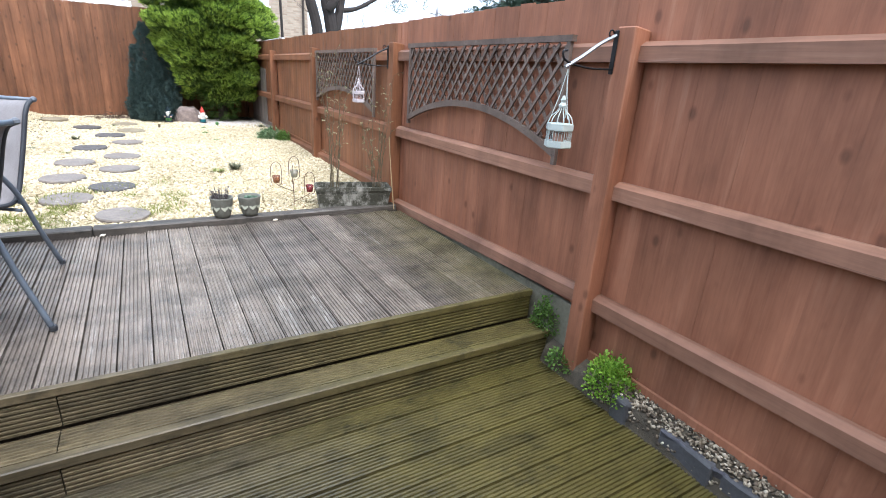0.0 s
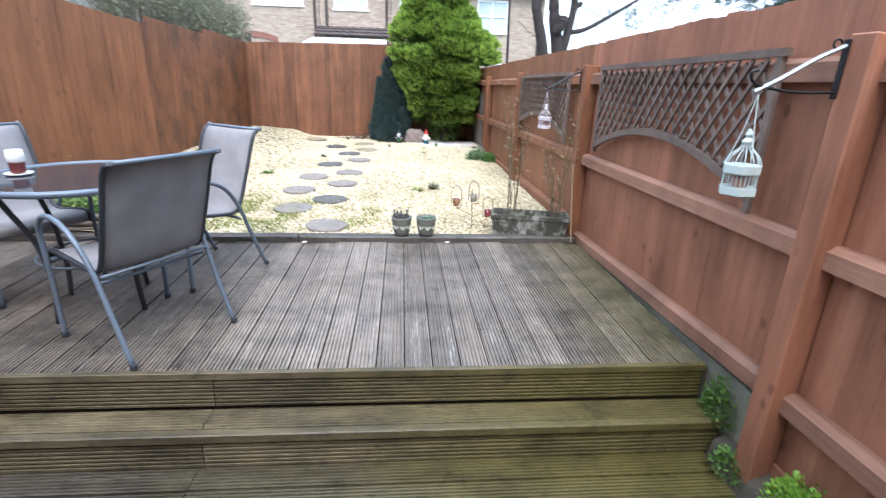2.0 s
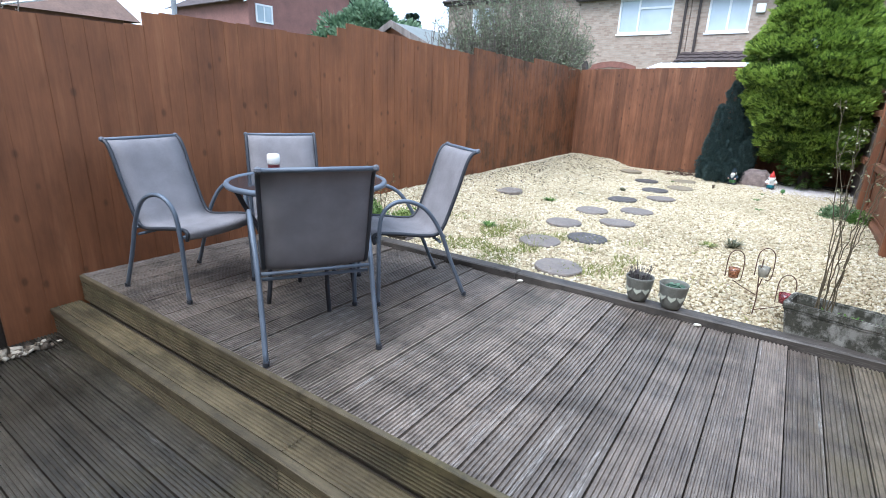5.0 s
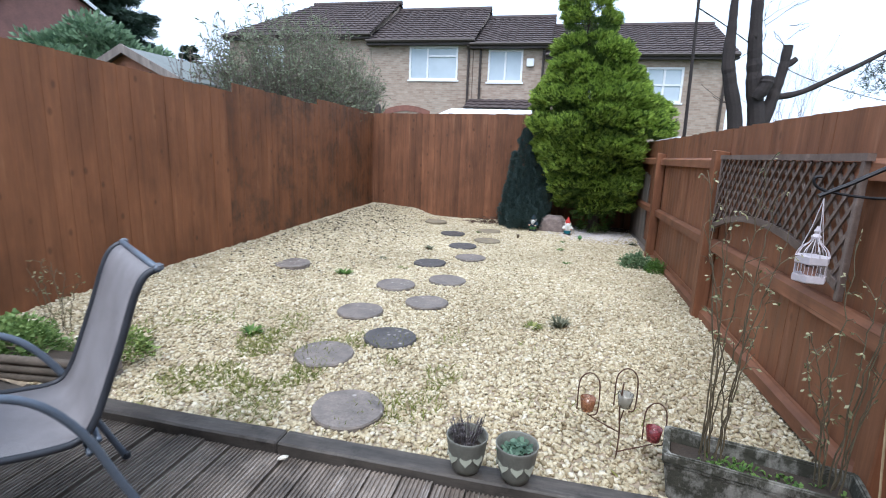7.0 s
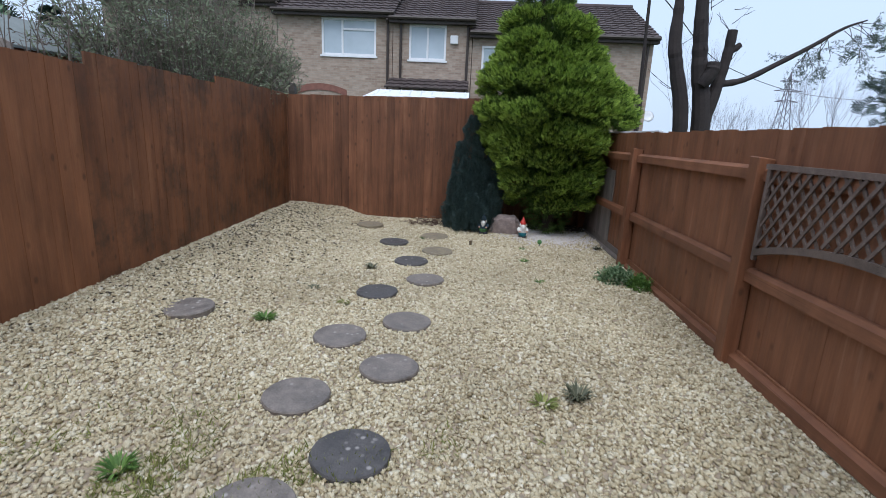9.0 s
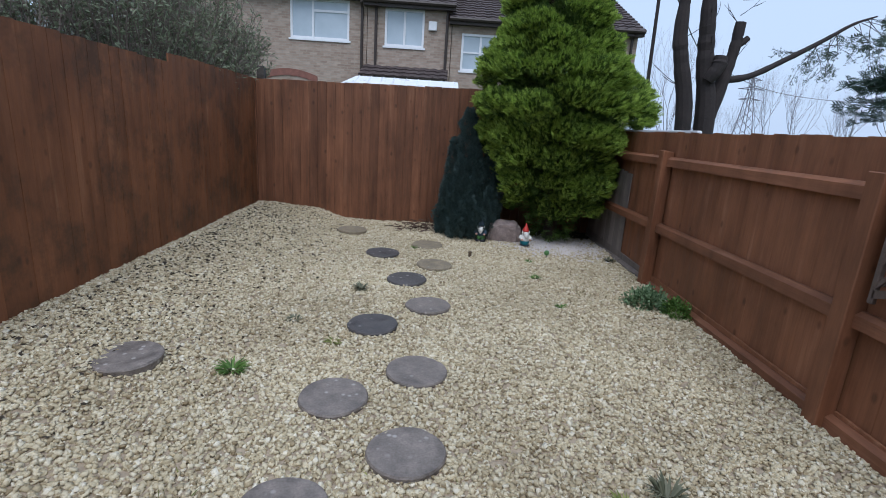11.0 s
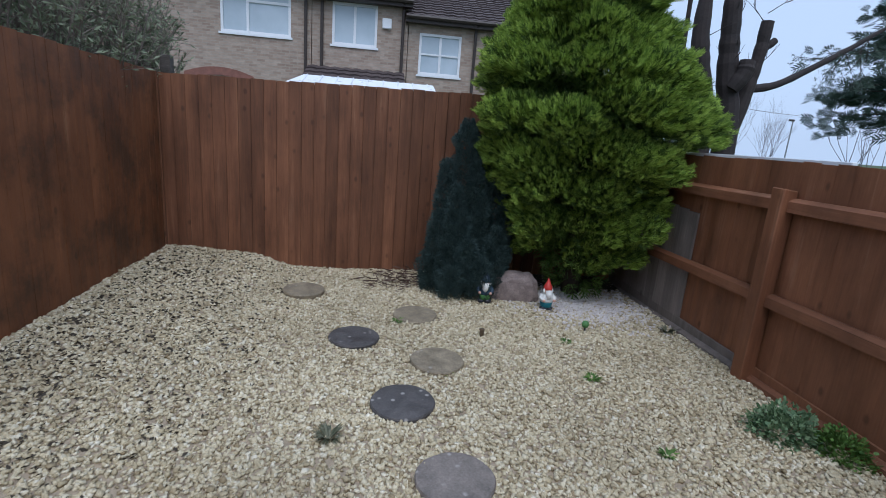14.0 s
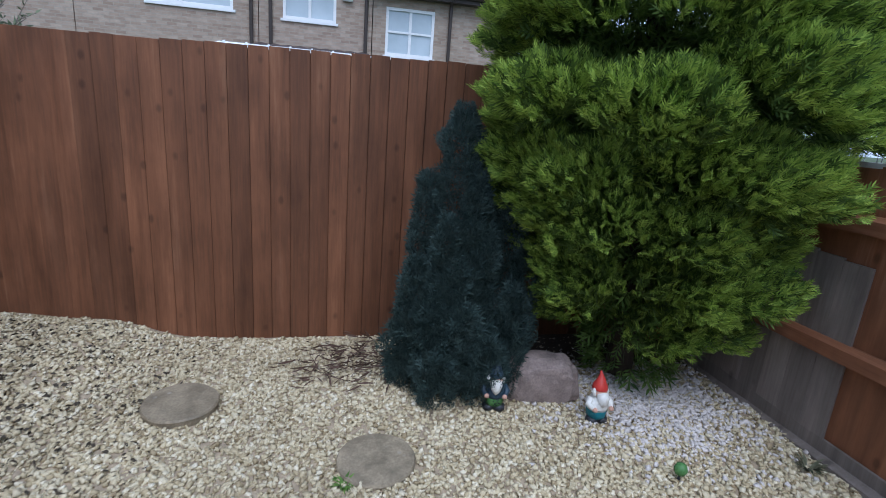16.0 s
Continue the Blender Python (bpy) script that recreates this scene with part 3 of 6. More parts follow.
nt.links.new(cb.outputs[0], bt.inputs["Vector"])
bc = mix(nt, 0.55, bt.outputs["Color"], ramp(nt, noise_at(nt, where(nt, (2.2, 2.2, 6.5)), 2.0, 6, 0.75), [(0.3, (0.45, 0.42, 0.42)), (0.7, (1.1, 1.05, 1.0))]), "MULTIPLY")
nt.links.new(bc, b.inputs["Base Color"])
relief(nt, b, bt.outputs["Fac"], -0.4, 0.006)
BRICK = m
bm = bmesh.new()
box(bm, (-6.0, -9.3, -0.45), (1.5, -9.0, 5.0))
tagged(part("wall_unseen_house", bm, BRICK), "plain brick wall of the unseen house behind", "wall", kind="structure")


# ---- garden furniture ----
FRAME_PAINT = simple("blue-grey painted steel", (0.125, 0.15, 0.185), 0.42, 0.2, 0.15, 20, 0.05)
m, nt, b = nodes("grey woven sling mesh", 0.75, 0, 0.3)
sv = where(nt, (1, 1, 1), "object")
sw = noise_at(nt, sv, 6.0)
wv = node(nt, "TexWave", Scale=140.0, Distortion=0.0)
nt.links.new(sv, wv.inputs["Vector"])
nt.links.new(mix(nt, 0.25, ramp(nt, sw, [(0.3, (0.215, 0.2, 0.205)), (0.7, (0.29, 0.275, 0.282))]), wv.outputs["Color"], "MULTIPLY"), b.inputs["Base Color"])
relief(nt, b, wv.outputs["Fac"], 0.3, 0.001)
SLING = m
RUBBER = simple("grey plastic cap", (0.13, 0.14, 0.16), 0.5)
m, nt, b = nodes("smoked table glass", 0.06, 0, 0.5)
b.inputs["Base Color"].default_value = (0.05, 0.06, 0.075, 1)
b.inputs["Transmission Weight"].default_value = 0.55
GLASS_DARK = m

SIDE = [(0, 0.555, 0), (0, 0.55, 0.2), (0.004, 0.548, 0.42), (0.012, 0.53, 0.55), (0.016, 0.46, 0.615), (0.016, 0.36, 0.615), (0.012, 0.26, 0.555), (0.004, 0.17, 0.42), (0.0, 0.1, 0.24), (0.0, 0.0, 0.0)]
PROFILE = [(0.565, 0.375), (0.575, 0.415), (0.54, 0.435), (0.42, 0.425), (0.28, 0.405), (0.19, 0.405), (0.145, 0.45), (0.10, 0.56), (0.05, 0.70), (0.01, 0.82), (-0.02, 0.875), (-0.055, 0.895)]


def garden_chair(m, label, top=1.0):
    """A stacking chair: looped side frames, a sling seat that runs up into the back."""
    ch = thing("garden_chair", label, "chair", m, "chairs round the table")
    for s in (-1, 1):
        bm = bmesh.new()
        tube(bm, smooth_path([(s * (0.262 + x), y, z + 0.004) for x, y, z in SIDE], 5), 0.0125, 8)
        leg = part("side_frame", bm, FRAME_PAINT, ch, "blue-grey steel arm and leg loop", smooth=True)
        for y in (0.0, 0.555):
            bm = bmesh.new()
            lathe(bm, [(0.013, 0.0), (0.016, 0.002), (0.016, 0.02), (0.0135, 0.025)], 10, (s * 0.262, y, 0))
            part("rubber_foot", bm, simple_dark, leg)
        bm = bmesh.new()
        tube(bm, smooth_path([(s * 0.238, y, z) for y, z in PROFILE], 4), 0.0115, 8)
        back = part("sling_rail", bm, simple_dark, ch, smooth=True)
        bm = bmesh.new()
        lathe(bm, [(0.012, -0.004), (0.015, 0.0), (0.014, 0.012), (0.006, 0.018)], 10, (s * 0.238, -0.06, 0.893))
        part("end_cap", bm, RUBBER, back, "grey plastic end cap")
    bm = bmesh.new()
    pts = smooth_path([(0, y, z) for y, z in PROFILE], 3)
    rows = []
    for p in pts:
        rows.append([bm.verts.new((x, p.y, p.z - 0.012 * (1 - (x / 0.23) ** 2) * (1 if p.z < 0.44 else 0.4))) for x in (-0.232, -0.12, 0, 0.12, 0.232)])
    for u, v in zip(rows, rows[1:]):
        for k in range(4):
            bm.faces.new((u[k], u[k + 1], v[k + 1], v[k]))
    sl = part("sling", bm, SLING, ch, "grey woven mesh sling", smooth=True)
    so = sl.modifiers.new("thick", "SOLIDIFY")
    so.thickness = 0.006
    for y, z, r in ((-0.055, 0.895, 0.011), (0.14, 0.395, 0.009), (0.165, 0.36, 0.009), (0.55, 0.395, 0.011)):
        bm = bmesh.new()
        tube(bm, [(-0.25, y, z), (0.25, y, z)], r, 8)
        part("crossbar", bm, FRAME_PAINT, ch, smooth=True)
    return ch


simple_dark = simple("dark grey frame paint", (0.035, 0.038, 0.045), 0.45, 0.1)


def facing(x, y, fx, fy):
    return pose(x, y, 0.003, 0, 0, math.degrees(math.atan2(-fx, fy)))


garden_chair(facing(-2.405, -4.055, -0.84, 0.55), "grey sling garden chair with its back turned to the steps")
garden_chair(facing(-2.53, -2.84, -0.55, -0.83), "grey sling garden chair beside the gravel edge")
garden_chair(facing(-4.07, -3.95, 0.985, 0.17), "grey sling garden chair against the side fence")
garden_chair(facing(-3.84, -3.13, 0.83, -0.55), "grey sling garden chair behind the round glass table")

TC = Vector((-3.03, -3.58, 0.003))
table = thing("garden_table", "round smoked-glass garden table with blue-grey steel legs", "table", Matrix.Translation(TC))
bm = bmesh.new()
lathe(bm, [(0.425, 0.706), (0.425, 0.714)], 48)
part("tabletop", bm, GLASS_DARK, table, "smoked glass top")
bm = bmesh.new()
tube(bm, [(0.435 * math.cos(a), 0.435 * math.sin(a), 0.706) for a in (2 * math.pi * k / 48 for k in range(49))], 0.0165, 8, False)
part("rim", bm, FRAME_PAINT, table, smooth=True)
for k in range(4):
    a = radians(-112 + 90 * k)
    c, s = math.cos(a), math.sin(a)
    bm = bmesh.new()
    tube(bm, smooth_path([(0.40 * c, 0.40 * s, 0.69), (0.36 * c, 0.36 * s, 0.60), (0.28 * c, 0.28 * s, 0.42), (0.25 * c, 0.25 * s, 0.2), (0.27 * c, 0.27 * s, 0.0)], 4), 0.0135, 8)
    part("leg", bm, simple_dark, table, smooth=True)
bm = bmesh.new()
tube(bm, [(0.26 * math.cos(a), 0.26 * math.sin(a), 0.3) for a in (2 * math.pi * k / 24 for k in range(25))], 0.007, 6, False)
part("brace_ring", bm, FRAME_PAINT, table, smooth=True)
CANDLE = simple("white wax", (0.8, 0.78, 0.72), 0.5, vary=0.06)
jar = thing("candle_jar", "candle jar with white top on a saucer", "candle", Matrix.Translation((-3.31, -3.6, 0.7175)))
bm = bmesh.new()
lathe(bm, [(0.03, 0), (0.055, 0.004), (0.062, 0.012), (0.055, 0.012), (0.03, 0.006)], 20)
part("saucer", bm, CANDLE, jar, smooth=True)
bm = bmesh.new()
lathe(bm, [(0.026, 0.012), (0.032, 0.016), (0.034, 0.06), (0.03, 0.064)], 20)
part("candle", bm, simple("dark red wax", (0.10, 0.02, 0.02), 0.4), jar, "dark red candle")
bm = bmesh.new()
lathe(bm, [(0.03, 0.064), (0.036, 0.07), (0.038, 0.1), (0.034, 0.125), (0.03, 0.125)], 20)
part("glass_top", bm, CANDLE, jar, "frosted white glass top", smooth=True)

# ---- stepping stones ----
STONES = ((-2.03, -2.13, 0), (-2.41, -1.61, 0), (-2.51, -0.815, 0), (-2.12, -1.245, 1), (-2.083, -0.45, 0), (-2.482, -0.05, 0), (-2.072, 0.26, 0), (-3.64, 0.155, 0), (-2.407, 0.88, 1), (-2.035, 1.295, 0), (-2.24, 1.895, 1), (-2, 2.4, 2), (-2.548, 2.73, 1), (-2.093, 3.21, 2), (-3.035, 3.68, 2))
for i, (sx, sy, kind) in enumerate(STONES):
    bm = bmesh.new()
    prof = [(0.12, -0.03), (0.17, -0.03), (0.176, 0.012), (0.17, 0.021), (0.12, 0.0235), (0.0015, 0.024)]
    lathe(bm, prof, 32, (0, 0, 0))
    for v in bm.verts:
        q = v.co + Vector((i * 3.1, 0, 0))
        v.co *= 1 + 0.022 * noise.noise(q * 9) + 0.012 * noise.noise(q * 25)
        v.co.z += 0.0025 * noise.noise(q * 14)
    lift = 0.022 if i == 14 else 0.006
    st = part("stepping_stone", bm, (SLAB, SLAB_DARK, SLAB_PALE)[kind], None, smooth=False)
    st.matrix_basis = Matrix.Translation((sx, sy, gravel_z(sx, sy) + lift)) @ pose(0, 0, 0, rng.uniform(-1.2, 1.2), rng.uniform(-1.2, 1.2), rng.uniform(0, 360))
    tagged(st, ("round dark grey concrete stepping stone in gravel", "round near-black damp stepping stone in gravel", "round sandy brown stepping stone in gravel")[kind], "stepping stone", "stepping stones", "")


# ---- pots, planter, hooks ----
def blades(bm, centre, count, height, spread, width, rnd, droop=0.3):
    """Arching grass-like or leafy strips."""
    for _ in range(count):
        a, h = rnd.uniform(0, 2 * math.pi), height * rnd.uniform(0.5, 1.1)
        d = Vector((math.cos(a), math.sin(a), 0))
        side = Vector((-d.y, d.x, 0)) * width * 0.5
        base = Vector(centre) + d * rnd.uniform(0, 0.25) * spread
        mid = base + d * spread * 0.5 + Vector((0, 0, h * 0.7))
        tip = base + d * spread * rnd.uniform(0.7, 1.2) + Vector((0, 0, h * (1 - droop * rnd.random())))
        v = [bm.verts.new(p) for p in (base - side * 0.6, base + side * 0.6, mid + side, mid - side, tip)]
        bm.faces.new((v[0], v[1], v[2], v[3]))
        bm.faces.new((v[3], v[2], v[4]))


def leaf_mat(name, dark, light, rough=0.55):
    m, nt, b = nodes(name, rough, 0, 0.3)
    r = nt.nodes.new("ShaderNodeNewGeometry").outputs["Random Per Island"]
    n = noise_at(nt, where(nt), 5.0, 3)
    c = ramp(nt, maths(nt, "ADD", maths(nt, "MULTIPLY", r, 0.65), maths(nt, "MULTIPLY", n, 0.35)), [(0.15, dark), (0.8, light)])
    nt.links.new(c, b.inputs["Base Color"])
    b.inputs["Subsurface Weight"].default_value = 0.0
    tr = nt.nodes.new("ShaderNodeBsdfTranslucent")
    nt.links.new(c, tr.inputs[0])
    ms = nt.nodes.new("ShaderNodeMixShader")
    ms.inputs[0].default_value = 0.25
    nt.links.new(b.outputs[0], ms.inputs[1])
    nt.links.new(tr.outputs[0], ms.inputs[2])
    nt.links.new(ms.outputs[0], nt.nodes["Material Output"].inputs[0])
    return m


WEED = leaf_mat("fresh green weed leaves", (0.05, 0.11, 0.02), (0.16, 0.27, 0.06))
BRIGHT = leaf_mat("bright green herb leaves", (0.10, 0.22, 0.02), (0.28, 0.46, 0.06))
HEATHER = leaf_mat("greyish heather sprigs", (0.09, 0.10, 0.06), (0.2, 0.2, 0.13))
SAGE = leaf_mat("blue-green small leaves", (0.04, 0.08, 0.05), (0.15, 0.24, 0.16))
MAUVE = leaf_mat("dull mauve-grey heather", (0.07, 0.06, 0.065), (0.17, 0.15, 0.15))
STRAW = leaf_mat("dry yellow-green grass", (0.12, 0.15, 0.03), (0.33, 0.34, 0.11))
CERAMIC = simple("dull olive-grey glazed pot", (0.16, 0.16, 0.135), 0.5, vary=0.3, scale=25)
HEART = simple("pale sage heart motif", (0.33, 0.34, 0.27), 0.5, vary=0.1)


def heart(bm, r, n=16, thick=0.003):
    pts = []
    for k in range(n):
        a = 2 * math.pi * k / n
        pts.append((0.062 * r * 16 * math.sin(a) ** 3, 0.062 * r * (13 * math.cos(a) - 5 * math.cos(2 * a) - 2 * math.cos(3 * a) - math.cos(4 * a))))
    f = [bm.verts.new((x, 0, z)) for x, z in pts]
    g = [bm.verts.new((x, thick, z)) for x, z in pts]
    bm.faces.new(f)
    bm.faces.new(g[::-1])
    for k in range(n):
        bm.faces.new((f[k], g[k], g[(k + 1) % n], f[(k + 1) % n]))


for k, (px, py, hgt, lab, leafm) in enumerate(((-1.39, -2.43, 0.1, "olive-grey glazed pot with pale hearts and twiggy heather", MAUVE), (-1.195, -2.435, 0.06, "olive-grey glazed pot with pale hearts and low leaves", SAGE))):
    pot = thing("flower_pot", lab, "plant pot", Matrix.Translation((px, py, 0.044)) @ pose(0, 0, 0, 0, 0, -15), "pots on the sleeper")
    bm = bmesh.new()
    lathe(bm, [(0.044, 0), (0.052, 0.004), (0.062, 0.03), (0.072, 0.075), (0.08, 0.135), (0.083, 0.148), (0.081, 0.152), (0.077, 0.148), (0.072, 0.12), (0.066, 0.095), (0.02, 0.092)], 32)
    body = part("pot", bm, CERAMIC, pot, smooth=True)
    for hx in (-62, -22, 22, 62):
        bm = bmesh.new()
        heart(bm, 0.024)
        h = part("heart_motif", bm, HEART, body, "pale sage heart")
        h.matrix_basis = pose(0, 0, 0, 0, 0, hx) @ pose(0, -0.0735, 0.078, -9, 0, 0)
    bm = bmesh.new()
    if k == 0:
        for _ in range(46):
            a, q, h = rng.uniform(0, 6.28), rng.uniform(0.005, 0.045), rng.uniform(0.06, 0.15)
            p = Vector((q * math.cos(a), q * math.sin(a), 0.09))
            e = p + Vector((math.cos(a) * 0.035, math.sin(a) * 0.035, h))
            tube(bm, [p, p.lerp(e, 0.55) + Vector((0, 0, 0.012)), e], [0.0018, 0.0016, 0.001], 4)
            blades(bm, tuple(p.lerp(e, rng.uniform(0.4, 0.95))), 5, 0.018, 0.014, 0.004, rng)
    else:
        for _ in range(34):
            a, q = rng.uniform(0, 6.28), rng.uniform(0.0, 0.062)
            blades(bm, (q * math.cos(a), q * math.sin(a), 0.1 + rng.uniform(0, 0.03)), 3, 0.025, 0.03, 0.02, rng, 0.8)
    part("plant", bm, leafm, pot)
    bm = bmesh.new()
    lathe(bm, [(0.068, 0.09), (0.06, 0.1), (0.002, 0.104)], 14)
    part("soil", bm, EARTH_AND_SHADE, pot)

# weathered stone trough with climbing stems
m, nt, b = nodes("mossy weathered stone with pale scale", 0.8, 0, 0.3)
tn1, tn2, tn3 = noise_at(nt, where(nt), 9.0, 6, 0.72), noise_at(nt, where(nt), 60.0, 4), noise_at(nt, where(nt, (1, 1, 0.5)), 26.0, 5, 0.7)
tcol = mix(nt, tn2, (0.028, 0.03, 0.022), (0.085, 0.08, 0.06))
tcol = mix(nt, ramp(nt, maths(nt, "ADD", maths(nt, "MULTIPLY", tn1, 0.55), maths(nt, "MULTIPLY", tn3, 0.45)), [(0.47, grey(0)), (0.6, grey(0.8))]), tcol, (0.34, 0.33, 0.29))
nt.links.new(tcol, b.inputs["Base Color"])
relief(nt, b, maths(nt, "ADD", tn2, tn3), 0.7, 0.006)
TROUGH = m
trough = thing("planter_trough", "mossy weathered stone trough planter with dead stems", "planter", Matrix.Translation((-0.325, -2.32, 0.006)) @ pose(0, 0, 0, 0, 0, -13))
bm = bmesh.new()
L, W, H = 0.64, 0.22, 0.2
prof = [(0.88, 0.80, 0), (0.9, 0.84, 0.01), (0.97, 0.95, H - 0.045), (1.0, 1.0, H - 0.04), (1.0, 1.0, H), (0.93, 0.82, H), (0.91, 0.78, H - 0.09)]
rings = [[bm.verts.new((sx * L / 2 * a, sy * W / 2 * c, z)) for sx, sy in ((-1, -1), (1, -1), (1, 1), (-1, 1))] for a, c, z in prof]
for u, v in zip(rings, rings[1:]):
    for k in range(4):
        bm.faces.new((u[k], u[(k + 1) % 4], v[(k + 1) % 4], v[k]))
bm.faces.new(rings[0][::-1])
bm.faces.new(rings[-1])
bmesh.ops.bevel(bm, geom=list(bm.edges), offset=0.006, segments=2, affect="EDGES")
bmesh.ops.subdivide_edges(bm, edges=[e for e in bm.edges if e.calc_length() > 0.06], cuts=8)
for v in bm.verts:
    v.co += Vector((0, 0.004, 0.003)) * noise.noise(v.co * 22)
part("trough", bm, TROUGH, trough, smooth=False)
bm = bmesh.new()
box(bm, (-0.29, -0.08, H - 0.1), (0.29, 0.08, H - 0.055))
part("soil", bm, EARTH_AND_SHADE, trough)
STEM = simple("dry brown stems", (0.105, 0.085, 0.05), 0.85, vary=0.35, scale=30, space="world")
BUD = leaf_mat("withered pale leaves and buds", (0.09, 0.1, 0.035), (0.42, 0.4, 0.24))


def climber(base, count, height, spread, lean, rnd):
    """Thin arching stems with side twigs and a few withered leaves."""
    stems, leaves = bmesh.new(), bmesh.new()
    for _ in range(count):
        a = rnd.uniform(0, 2 * math.pi)
        h = height * rnd.uniform(0.5, 1.0)
        p0 = Vector(base) + Vector((rnd.uniform(-0.04, 0.04), rnd.uniform(-0.03, 0.03), 0))
        off = Vector((math.cos(a) * spread, math.sin(a) * spread * 0.4, 0))
        pts = smooth_path([p0, p0 + off * 0.25 + Vector((lean * 0.2, 0, h * 0.4)), p0 + off * 0.7 + Vector((lean * 0.6, 0, h * 0.75)), p0 + off * rnd.uniform(0.8, 1.4) + Vector((lean, 0, h))], 6)
        pts = [p + Vector((rnd.uniform(-1, 1), rnd.uniform(-1, 1), 0)) * 0.006 for p in pts]
        tube(stems, pts, [lerp(0.0033, 0.0012, i / (len(pts) - 1)) for i in range(len(pts))], 5)
        for p in pts[4:]:
            if rnd.random() < 0.55:
                d = Vector((rnd.uniform(-1, 1), rnd.uniform(-1, 1), rnd.uniform(0.1, 1))).normalized() * rnd.uniform(0.03, 0.09)
                tube(stems, [p, p + d * 0.6 + Vector((0, 0, 0.01)), p + d], [0.0016, 0.0012, 0.0008], 4)
                for q in range(rnd.randint(1, 5)):
                    c = p + d * rnd.uniform(0.5, 1.05)
                    s = rnd.uniform(0.004, 0.011)
                    u = Vector((rnd.uniform(-1, 1), rnd.uniform(-1, 1), rnd.uniform(-1, 0.4))).normalized()
                    w = u.orthogonal().normalized()
                    vs = [leaves.verts.new(c + x) for x in (Vector(), (u + w * 0.5) * s, u * s * 2, (u - w * 0.5) * s)]
                    leaves.faces.new(vs)
    return stems, leaves


crnd = random.Random(11)
for nm, bx, cnt, hh, sp, ln in (("climbing_stems", -0.155, 9, 1.12, 0.13, -0.03), ("climbing_stems", 0.205, 9, 1.0, 0.12, -0.02)):
    s, l = climber((bx, 0.0, H - 0.03), cnt, hh, sp, ln, crnd)
    st = part("climber", s, STEM, trough, "dry brown climbing stems")
    part("withered_foliage", l, BUD, st, "withered pale leaves")["kind"] = "stuff"
bm = bmesh.new()
for _ in range(60):
    u = crnd.uniform(-0.26, 0.27)
    if abs(u) < 0.2 or crnd.random() < 0.3:
        blades(bm, (u, crnd.uniform(-0.06, 0.06), H - 0.062), 3, 0.035, 0.025, 0.011, crnd, 0.7)
part("weed_cover", bm, WEED, trough, "small fresh green weeds")["kind"] = "stuff"
bm = bmesh.new()
tube(bm, smooth_path([(0.30, -0.02, 0.62), (0.315, -0.03, 0.42), (0.33, -0.06, 0.2), (0.345, -0.1, 0.0)], 5), 0.004, 5)
part("loose_stem", bm, simple("straw-pale stem", (0.4, 0.31, 0.18), 0.8), trough, "pale loose stem leaning on the fence post")

# trellis panels with arched lower edges
ARCH = ((-4.36, -2.60, 1.372, 0.80, 0.985), (-1.9, -0.12, 1.315, 0.78, 0.93))
for y0, y1, zt, zl, za in ARCH:
    tr = thing("trellis_panel", "grey-brown diamond trellis panel with arched lower edge", "trellis", None, "trellis panels on the fence")
    x = 0.036

    def low_edge(y):
        u = (y - (y0 + y1) / 2) / ((y1 - y0) / 2)
        return zl + (za - zl) * (1 - u * u)

    sl = -0.0155
    for nm, a, c in (("frame_post", y0, y0 + 0.03), ("frame_post", y1 - 0.03, y1)):
        bm = bmesh.new()
        box(bm, (x - 0.012, a, low_edge(a) - 0.05), (x + 0.012, c, zt + sl * (a - y0)), 0.003)
        part(nm, bm, TRELLIS, tr)
    bm = bmesh.new()
    vs = box(bm, (x - 0.015, y0 - 0.012, zt - 0.015), (x + 0.015, y1 + 0.012, zt + 0.015))
    for v in bm.verts:
        v.co.z += sl * (v.co.y - y0)
    part("top_rail", bm, TRELLIS, tr)
    bm = bmesh.new()
    n = 24
    ring = []
    for i in range(n + 1):
        y = lerp(y0 + 0.02, y1 - 0.02, i / n)
        z = low_edge(y)
        ring.append([bm.verts.new((x + dx, y, z + dz)) for dx, dz in ((-0.012, -0.02), (0.012, -0.02), (0.012, 0.02), (-0.012, 0.02))])
    for u, v in zip(ring, ring[1:]):
        for k in range(4):
            bm.faces.new((u[k], u[(k + 1) % 4], v[(k + 1) % 4], v[k]))
    bm.faces.new(ring[0][::-1])
    bm.faces.new(ring[-1])
    part("arched_rail", bm, TRELLIS, tr)
    for lay, sgn in ((-0.005, 1), (0.004, -1)):
        s = y0 - 0.9
        while s < y1 + 0.9:
            # a lath through (s, zt) falling at 52 degrees, cut by the frame
            k = 1.3 * sgn
            seg = []
            for i in range(60):
                y = lerp(y0 + 0.02, y1 - 0.02, i / 59)
                z = zt - 0.01 - k * (y - s)
                if low_edge(y) <= z <= zt + sl * (y - y0):
                    seg.append((y, z))
            if len(seg) > 1:
                (ya, z_a), (yb, z_b) = seg[0], seg[-1]
                d = Vector((0, yb - ya, z_b - z_a)).normalized()
                o = Vector((0, -d.z, d.y)) * 0.009
                bm = bmesh.new()
                q = [Vector((x + lay, ya, z_a)), Vector((x + lay, yb, z_b))]
                vv = [bm.verts.new(p + e + Vector((t, 0, 0))) for p in q for e in (o, -o) for t in (-0.004, 0.004)]
                for f in ((0, 1, 3, 2), (4, 6, 7, 5), (0, 4, 5, 1), (2, 3, 7, 6), (0, 2, 6, 4), (1, 5, 7, 3)):
                    bm.faces.new([vv[i] for i in f])
                part("lath", bm, TRELLIS, tr)
            s += 0.088

